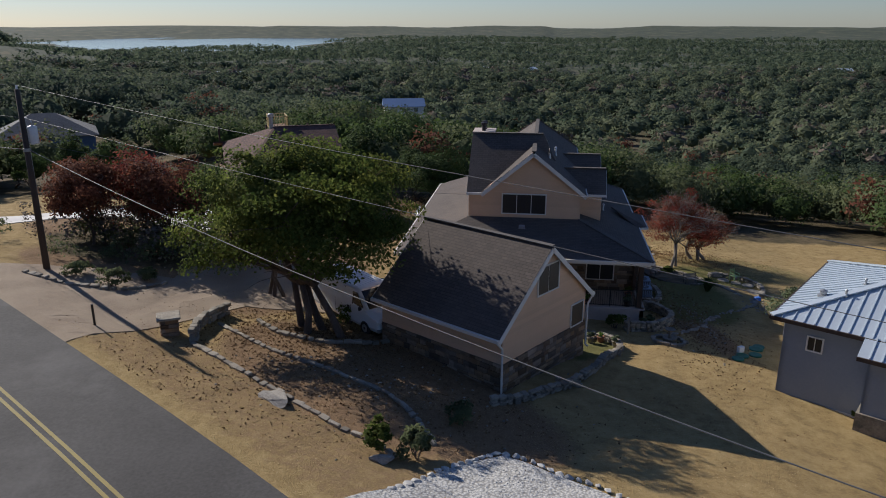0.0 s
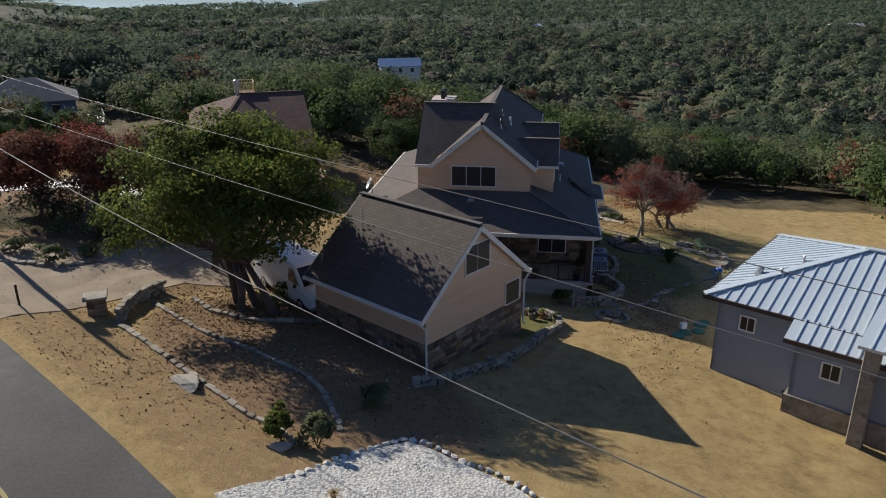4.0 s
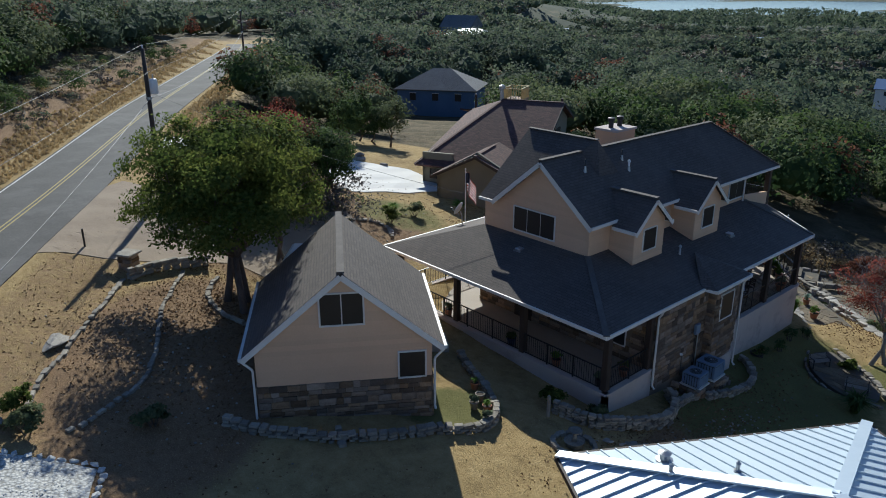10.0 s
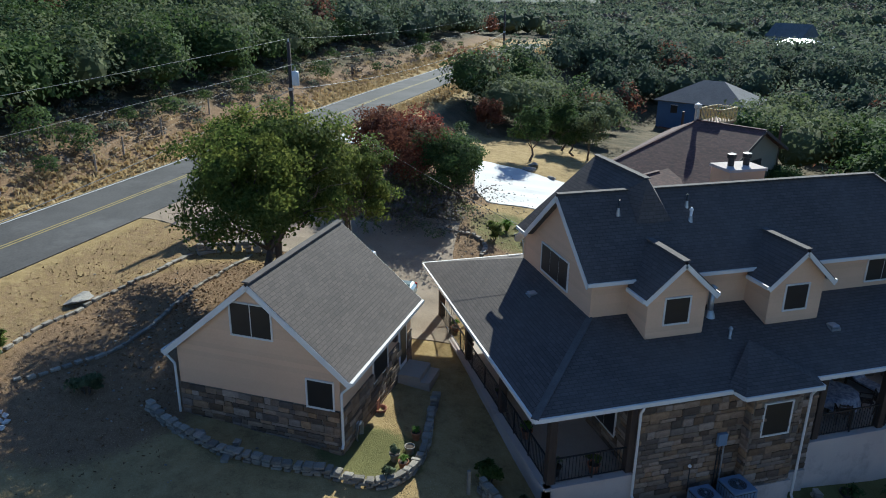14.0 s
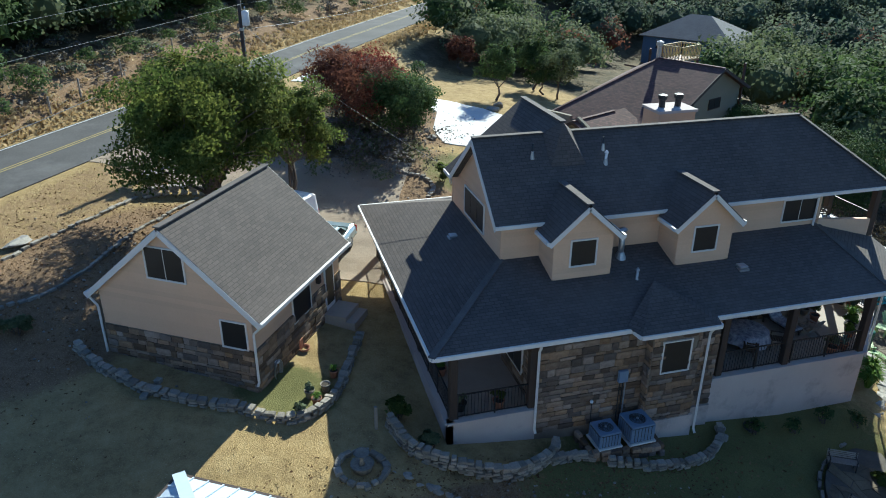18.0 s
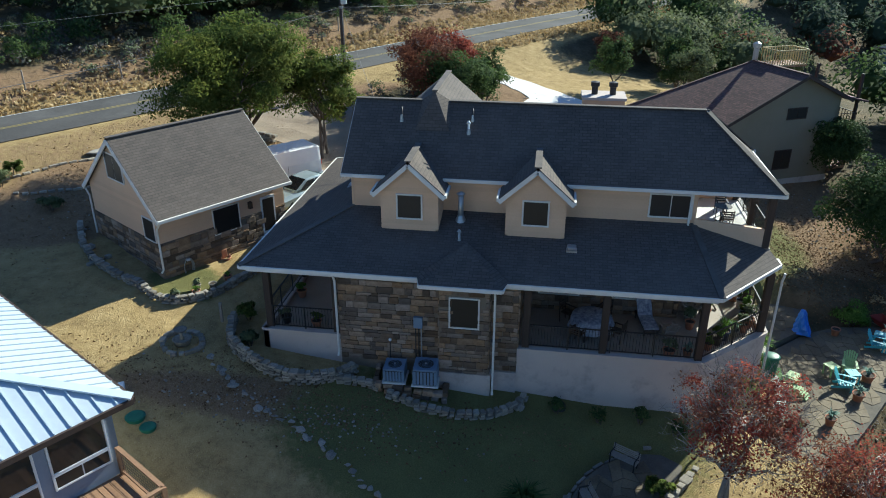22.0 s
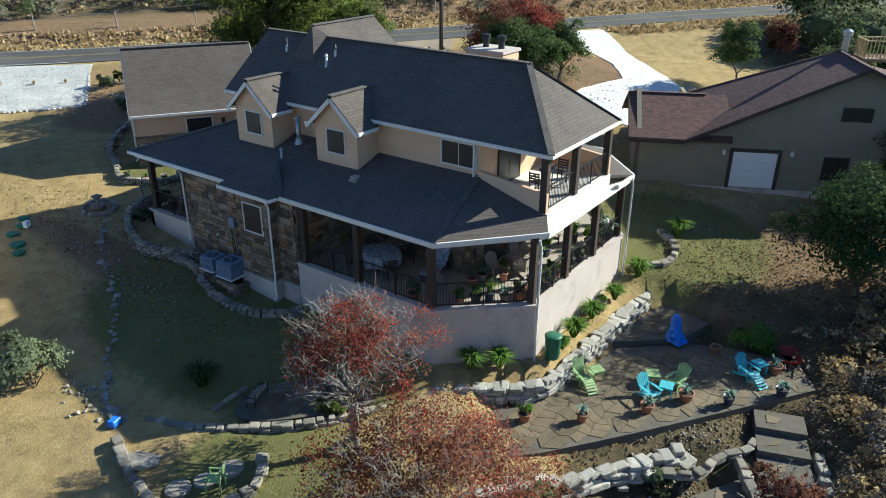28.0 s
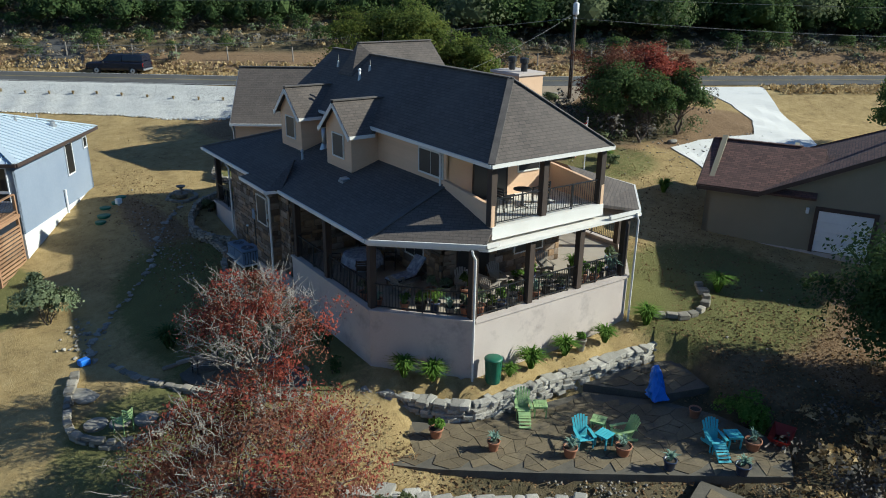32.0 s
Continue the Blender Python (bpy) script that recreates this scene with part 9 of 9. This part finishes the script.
def vehicle(name, label, cat, x, y, z, turn, paint, low, cab, panes, axle, half, r, lamps, length, hood=None):
    ob = thing(name, label, cat, (x, y, z), turn)
    part("body", loft(low), paint, ob)
    if cab:
        part("cab", loft(cab), paint, ob)
    if hood:
        part("camper_top", loft(hood), paint, ob)
    for nm, pts in panes:
        part(nm, pane(pts), CAR_GLASS, ob, "dark tinted glass")
        if nm == "side_window":
            part(nm, pane([(a, -b, c) for a, b, c in pts]), CAR_GLASS, ob, "dark tinted glass")
    wheels(ob, axle, half, r)
    xf, xr, zl, zr = lamps
    for s in (-1, 1):
        part("headlight", boxes((xf - 0.08, s * half * 0.78 - 0.13, zl - 0.08, xf + 0.03, s * half * 0.78 + 0.13, zl + 0.08), bevel=0.02), LENS, ob)
        part("tail_light", boxes((xr - 0.02, s * half * 0.9 - 0.08, zr - 0.16, xr + 0.06, s * half * 0.9 + 0.08, zr + 0.16), bevel=0.02), AMBER, ob)
        part("mirror", boxes((panes[0][1][0][0] - 0.35, s * (half + 0.12) - 0.08, low[0][4] + 0.02, panes[0][1][0][0] - 0.25, s * (half + 0.12) + 0.08, low[0][4] + 0.2), bevel=0.02), BLACK, ob)
    part("bumper", boxes((xf - 0.06, -half * 0.95, r + 0.02, xf + 0.1, half * 0.95, r + 0.2), bevel=0.04), GALV if cat == "van" else paint, ob)
    part("bumper", boxes((xr - 0.1, -half * 0.95, r + 0.02, xr + 0.06, half * 0.95, r + 0.2), bevel=0.04), GALV, ob)
    part("grille", boxes((xf - 0.02, -half * 0.5, zl - 0.1, xf + 0.025, half * 0.5, zl + 0.08)), BLACK, ob)
    return ob


# cargo van beside the live oak
VZ = hz(-8.0, 32.75)
van = vehicle("cargo_van", "white cargo van parked between live oak and garage", "van", -8.0, 32.75, VZ, -42, CAR_WHITE,
    [(-2.75, 0.98, 0.86, 0.35, 1.2, 2.02), (-2.6, 1.0, 0.88, 0.32, 1.25, 2.08), (1.0, 1.0, 0.88, 0.32, 1.25, 2.08), (1.25, 1.0, 0.86, 0.32, 1.2, 2.04), (2.0, 0.99, 0.86, 0.34, 1.12, 1.26), (2.75, 0.93, 0.78, 0.36, 0.95, 1.06), (2.85, 0.86, 0.7, 0.42, 0.85, 0.95)], None,
    [("windscreen", [(2.0, -0.78, 1.28), (2.0, 0.78, 1.28), (1.28, 0.74, 1.99), (1.28, -0.74, 1.99)]),
     ("side_window", [(1.75, 0.95, 1.3), (0.85, 0.985, 1.28), (0.85, 0.9, 1.9), (1.2, 0.9, 1.9)])],
    (-1.75, 1.85), 1.0, 0.36, (2.8, -2.78, 0.82, 1.1), 5.6)
for k in range(9):
    part("roof_rib", boxes((-2.4, -0.68 + k * 0.17 - 0.02, 2.07, 0.95, -0.68 + k * 0.17 + 0.02, 2.095)), CAR_WHITE, van)
for s in (-1, 1):
    part("door_seam", boxes((0.72, s * 1.0 - 0.004, 0.45, 0.735, s * 1.0 + 0.004, 1.24)), BLACK, van)
    part("door_seam", boxes((-0.62, s * 1.0 - 0.004, 0.45, -0.605, s * 1.0 + 0.004, 1.24)), BLACK, van)
    for q in (0.6, 0.48):
        part("door_handle", boxes((q - 0.04, s * 1.0 - 0.02, 1.02, q + 0.04, s * 1.0 + 0.025, 1.14)), BLACK, van)
# sedan beside it
SEDAN = [(-2.6, 0.82, 0.7, 0.4, 0.72, 0.86), (-2.5, 0.9, 0.78, 0.32, 0.78, 0.95), (-1.6, 0.93, 0.8, 0.26, 0.8, 0.99), (-0.6, 0.94, 0.8, 0.25, 0.8, 0.98), (0.9, 0.94, 0.8, 0.25, 0.8, 0.97), (2.2, 0.92, 0.76, 0.28, 0.72, 0.86), (2.55, 0.84, 0.66, 0.36, 0.62, 0.74)]
sedan = vehicle("sedan", "silver-teal sedan parked behind the garage", "car", -6.6, 35.05, hz(-6.6, 35.05), -28, CAR_SILVER, SEDAN,
    [(-1.75, 0.76, 0.7, 0.9, 0.95, 1.02), (-0.95, 0.8, 0.6, 0.9, 1.0, 1.4), (-0.5, 0.81, 0.6, 0.9, 1.0, 1.44), (0.2, 0.81, 0.6, 0.9, 1.0, 1.42), (1.1, 0.76, 0.68, 0.88, 0.93, 0.98)],
    [("windscreen", [(1.08, -0.64, 1.0), (1.08, 0.64, 1.0), (0.24, 0.54, 1.42), (0.24, -0.54, 1.42)]),
     ("rear_window", [(-1.7, 0.62, 1.04), (-1.7, -0.62, 1.04), (-0.98, -0.54, 1.4), (-0.98, 0.54, 1.4)]),
     ("side_window", [(0.85, 0.81, 1.0), (-0.3, 0.82, 1.01), (-0.3, 0.66, 1.36), (0.2, 0.66, 1.35)]),
     ("side_window", [(-0.38, 0.82, 1.01), (-1.4, 0.79, 1.0), (-0.98, 0.66, 1.33), (-0.38, 0.66, 1.36)])],
    (-1.55, 1.5), 0.93, 0.33, (2.52, -2.55, 0.62, 0.72), 5.2)
for s in (-1, 1):
    part("rub_strip", boxes((-1.1, s * 0.94 - 0.01, 0.52, 1.05, s * 0.94 + 0.012, 0.58)), BLACK, sedan)
    for q in (-0.2, -1.15):
        part("door_handle", boxes((q - 0.08, s * 0.935 - 0.01, 0.72, q + 0.08, s * 0.935 + 0.025, 0.76)), GALV, sedan)
# pickup on the far shoulder of the road
PICK = 8.2
PX, PY = 11.6 - 0.773 * PICK - 0.635 * 4.7, -1.9 + 0.635 * PICK - 0.773 * 4.7
pick = vehicle("pickup_truck", "blue-black pickup with a camper top on the road shoulder", "truck", PX, PY, hz(PX, PY), -39.4, CAR_BLACK,
    [(-2.8, 0.95, 0.9, 0.5, 1.05, 1.22), (-2.7, 0.97, 0.9, 0.45, 1.08, 1.24), (0.7, 0.98, 0.9, 0.42, 1.08, 1.22), (1.2, 0.98, 0.9, 0.42, 1.05, 1.2), (2.5, 0.95, 0.85, 0.45, 1.0, 1.14), (2.8, 0.88, 0.76, 0.5, 0.9, 1.02)],
    [(-0.75, 0.9, 0.76, 1.1, 1.2, 1.86), (-0.4, 0.92, 0.76, 1.1, 1.2, 1.9), (0.45, 0.92, 0.76, 1.1, 1.2, 1.87), (1.3, 0.86, 0.76, 1.08, 1.14, 1.22)],
    [("windscreen", [(1.26, -0.74, 1.24), (1.26, 0.74, 1.24), (0.5, 0.68, 1.85), (0.5, -0.68, 1.85)]),
     ("side_window", [(1.0, 0.9, 1.24), (-0.6, 0.92, 1.25), (-0.55, 0.8, 1.76), (0.4, 0.8, 1.76)])],
    (-1.75, 1.75), 0.98, 0.4, (2.78, -2.78, 0.85, 0.95), 5.7,
    hood=[(-2.72, 0.88, 0.8, 1.15, 1.25, 1.82), (-2.5, 0.9, 0.82, 1.15, 1.25, 1.9), (-0.8, 0.9, 0.8, 1.15, 1.25, 1.9)])

# ---- poles, wires, flag ----
P0, P1, P2 = (42.0, -9.5), (-24.4, 32.7), (-82.5, 68.5)
for (x, y), top in ((P0, 15.0), (P1, 15.3), (P2, 15.2)):
    b = hz(x, y)
    up = thing("utility_pole", "tall dark wooden utility pole by the road", "utility pole", (x, y, b), 33, "utility poles")
    part("pole", tube(bmesh.new(), [(0, 0, -0.5), (0, 0, (top - b) * 0.5), (0, 0, top - b)], [0.17, 0.145, 0.11], 12), POLE, up, "", True)
    part("insulator", lathe(bmesh.new(), [(0.03, top - b), (0.06, top - b + 0.05), (0.04, top - b + 0.1), (0.06, top - b + 0.14), (0.02, top - b + 0.2)], 10), WHITE, up)
    part("bracket", beam(bmesh.new(), (0, 0, top - b - 1.4), (0.22, 0.1, top - b - 1.35), 0.05), GALV, up)
    part("clamp", lathe(bmesh.new(), [(0.17, top - b - 2.98), (0.17, top - b - 2.82)], 10), GALV, up)
    part("ground_wire", tube(bmesh.new(), [(0.16, 0.02, 0), (0.13, 0.02, top - b - 1.4)], 0.012, 4), GALV, up)
    if (x, y) == P1:
        tr = part("transformer", lathe(bmesh.new(), [(0.2, top - b - 2.65), (0.23, top - b - 2.6), (0.23, top - b - 1.85), (0.2, top - b - 1.78), (0.05, top - b - 1.74)], 16), WHITE, up, "white-gray can transformer", True)
        tr.location = (0.36, 0.12, 0)
        part("bushing", lathe(bmesh.new(), [(0.04, top - b - 1.76), (0.05, top - b - 1.6), (0.02, top - b - 1.5)], 8, (0.36, 0.12, 0)), GALV, up)
        part("crossbar", beam(bmesh.new(), (0, 0, top - b - 2.1), (0.3, 0.1, top - b - 2.1), 0.06), GALV, up)


def cable(label, a, b, sag, r):
    bm = bmesh.new()
    a, b = Vector(a), Vector(b)
    n = 28
    tube(bm, [a.lerp(b, k / n) - Vector((0, 0, sag * 4 * (k / n) * (1 - k / n))) for k in range(n + 1)], r, 5)
    single("power_line", bm, WIRE, label, "cable", smooth_it=True)


for p, q, za, zb in ((P1, P0, 15.3, 15.0), (P1, P2, 15.3, 15.2)):
    cable("thin bright overhead line between utility poles", (*p, za + 0.2), (*q, zb + 0.2), 0.75, 0.009)
    cable("thin bright overhead line between utility poles", (p[0] + 0.15, p[1] + 0.1, za - 1.38), (q[0] + 0.15, q[1] + 0.1, zb - 1.38), 0.5, 0.009)
    cable("thick pale telephone cable between utility poles", (p[0] + 0.15, p[1], za - 2.9), (q[0] + 0.15, q[1], zb - 2.9), 2.3 if q is P0 else 1.2, 0.018)
cable("thin service drop from the pole to the house", (P1[0], P1[1], 12.8), (-3.45, 40.8, 9.0), 0.5, 0.009)
fp = thing("flagpole", "slim flagpole with a red and white striped flag", "flagpole", (-11.8, 47.0, hz(-11.8, 47.0)))
part("pole", tube(bmesh.new(), [(0, 0, -0.2), (0, 0, 4.1)], [0.035, 0.025], 8), WHITE, fp)
part("finial", lathe(bmesh.new(), [(0.02, 4.1), (0.05, 4.15), (0.02, 4.2)], 8), GALV, fp)
flag = part("flag", boxes((0.03, -0.004, 3.98, 0.06, 0.004, 4.02)), WHITE, fp, "drooping striped flag")
for k in range(13):
    bm = bmesh.new()
    pts = [(0.03 + 0.55 * u, 0.08 * math.sin(u * 7 + k * 0.1), 4.0 - k * 0.065 - 0.5 * u * u) for u in (j / 8 for j in range(9))]
    for a, b in zip(pts, pts[1:]):
        v = [bm.verts.new(p) for p in (a, b, (b[0], b[1], b[2] - 0.065), (a[0], a[1], a[2] - 0.065))]
        bm.faces.new(v)
    bmesh.ops.solidify(bm, geom=bm.faces[:], thickness=0.004)
    part("stripe", bm, WHITE if k % 2 else RED, flag)
bm = bmesh.new()
for j in range(3):
    u0, u1 = j / 8, (j + 1) / 8
    a, b = ((0.03 + 0.55 * u, 0.08 * math.sin(u * 7) - 0.012, 4.0 - 0.5 * u * u) for u in (u0, u1))
    bm.faces.new([bm.verts.new(p) for p in (a, b, (b[0], b[1], b[2] - 0.45), (a[0], a[1], a[2] - 0.45))])
bmesh.ops.solidify(bm, geom=bm.faces[:], thickness=0.01)
part("canton", bm, GLAZE, flag, "dark blue canton")
flag.matrix_basis = Matrix.Translation((0, 0, 4.05)) @ Matrix.Scale(1.5, 4) @ Matrix.Translation((0, 0, -4.05))
# fence on the hill beyond the road
posts_ = [(-50, 30), (-43, 27), (-36, 23.6), (-31, 21.4), (-27.4, 20.1), (-22.4, 15.7), (-17, 11.5), (-12, 7.4), (-7, 3.4), (-3, 0.2), (0.4, -2.6), (3, -4.8), (5.6, -7.0)]
fn = thing("wire_fence", "weathered post and wire fence on the hillside", "fence", (-22, 15, hz(-22, 15)))
ft_ = lambda x, y, z: (x + 22, y - 15, z - hz(-22, 15))
tops = []
for k, (x, y) in enumerate(posts_):
    z = hz(x, y)
    part("fence_post", tube(bmesh.new(), [ft_(x, y, z - 0.3), ft_(x + 0.03 * (k % 3), y, z + 1.35)], [0.07, 0.06], 7), CHAIR_WOOD, fn)
    tops.append((x, y, z))
for h in (0.45, 0.85, 1.25):
    for a, b in zip(tops, tops[1:]):
        part("fence_wire", tube(bmesh.new(), [ft_(a[0], a[1], a[2] + h), ft_(b[0], b[1], b[2] + h)], 0.004, 4), IRON, fn)
single("marker_post", tube(bmesh.new(), [(0, 0, -0.2), (0, 0, 0.95)], 0.05, 8), BLACK, "short dark marker post beside the drive", "post", (-17.5, 26, hz(-17.5, 26)))

# ---- wall stones ----
def ledge(parent, shift, origin, along_, out, poly, seed, limit=290, skip=()):
    """Ledge stone in uneven courses over a wall's face; each stone a part, those past the limit joined."""
    r = random.Random(seed)
    o, a, n = Vector(origin) + shift, Vector(along_).normalized(), Vector(out).normalized()
    s0, s1 = min(p[0] for p in poly), max(p[0] for p in poly)
    z, top = min(p[1] for p in poly), max(p[1] for p in poly)
    rot = Matrix((a, n, Vector((0, 0, 1)))).transposed().to_4x4()
    rest, count = [], 0
    while z < top - 0.05:
        h = min(r.choice((0.13, 0.16, 0.19, 0.22, 0.28)), top - z)
        s = s0 - r.uniform(0, 0.2)
        while s < s1 - 0.03:
            w = r.uniform(0.24, 0.66)
            e0, e1 = max(s, s0), min(s + w, s1)
            mid = (e0 + e1) / 2
            if e1 - e0 > 0.08 and not any(k0 < mid < k1 and j0 < z + h / 2 < j1 for k0, k1, j0, j1 in skip):
                m = Matrix.Translation(o + a * mid + Vector((0, 0, z + h / 2)) + n * 0.0) @ rot @ Matrix.Diagonal((e1 - e0 - 0.016, r.uniform(0.07, 0.12), h - 0.016, 1))
                if count < limit:
                    stone_at(LEDGE_STONES, parent, m)
                else:
                    rest.append(m)
                count += 1
            s += w
        z += h
    if rest:
        joined("stone_facing", LEDGE_STONES, rest, parent, STONE)


hs = HP.translation
for i, (pt, o, a, n, poly) in enumerate(stone_faces):
    zlo = (2.75, 3.65, 3.65, 3.65, 3.65, 3.0)[i]
    poly = [(s, max(z, zlo)) for s, z in poly]
    skip = {0: ((44.7, 46.55, 0, 9),), 1: ((3.2, 4.9, 4.2, 5.9), (-1.6, -0.4, 3.6, 5.8)), 3: ((48.2, 50.0, 4.3, 6.0), (51.2, 52.7, 4.3, 6.0)), 4: ((0.4, 2.1, 3.6, 5.9), (-2.5, -0.8, 4.3, 6.0))}.get(i, ())
    ledge(pt, hs, o, a, n, poly, 500 + i, (295, 120, 60, 80, 80, 60)[i], skip)
ledge(bay, hs, (6.62, 0, 0), (0, 1, 0), (1, 0, 0), [(44.7, 2.75), (46.55, 2.75), (46.55, 6.4), (44.7, 6.4)], 520, 200, ((45.05, 46.2, 4.7, 6.0),))
ledge(bay, hs, (0, 44.7, 0), (1, 0, 0), (0, -1, 0), [(6.2, 2.75), (6.62, 2.75), (6.62, 6.4), (6.2, 6.4)], 521)
ledge(bay, hs, (0, 46.55, 0), (1, 0, 0), (0, 1, 0), [(6.2, 2.75), (6.62, 2.75), (6.62, 6.4), (6.2, 6.4)], 522)
for e, o, a, n, s1, sk in ((0, (WL + 0.02, 0, 0), (0, 1, 0), (1, 0, 0), WH, ()), (1, (0, WH + 0.02, 0), (-1, 0, 0), (0, 1, 0), WL, ((-0.75, 0.8, 0.9, 2.3), (1.9, 2.8, 0, 2))), (2, (0, -WH - 0.02, 0), (1, 0, 0), (0, -1, 0), WL, ())):
    ledge(garage, Vector((0, 0, 0)), o, a, n, [(-s1, -0.3), (s1, -0.3), (s1, 1.4), (-s1, 1.4)], 530 + e, 100, sk)
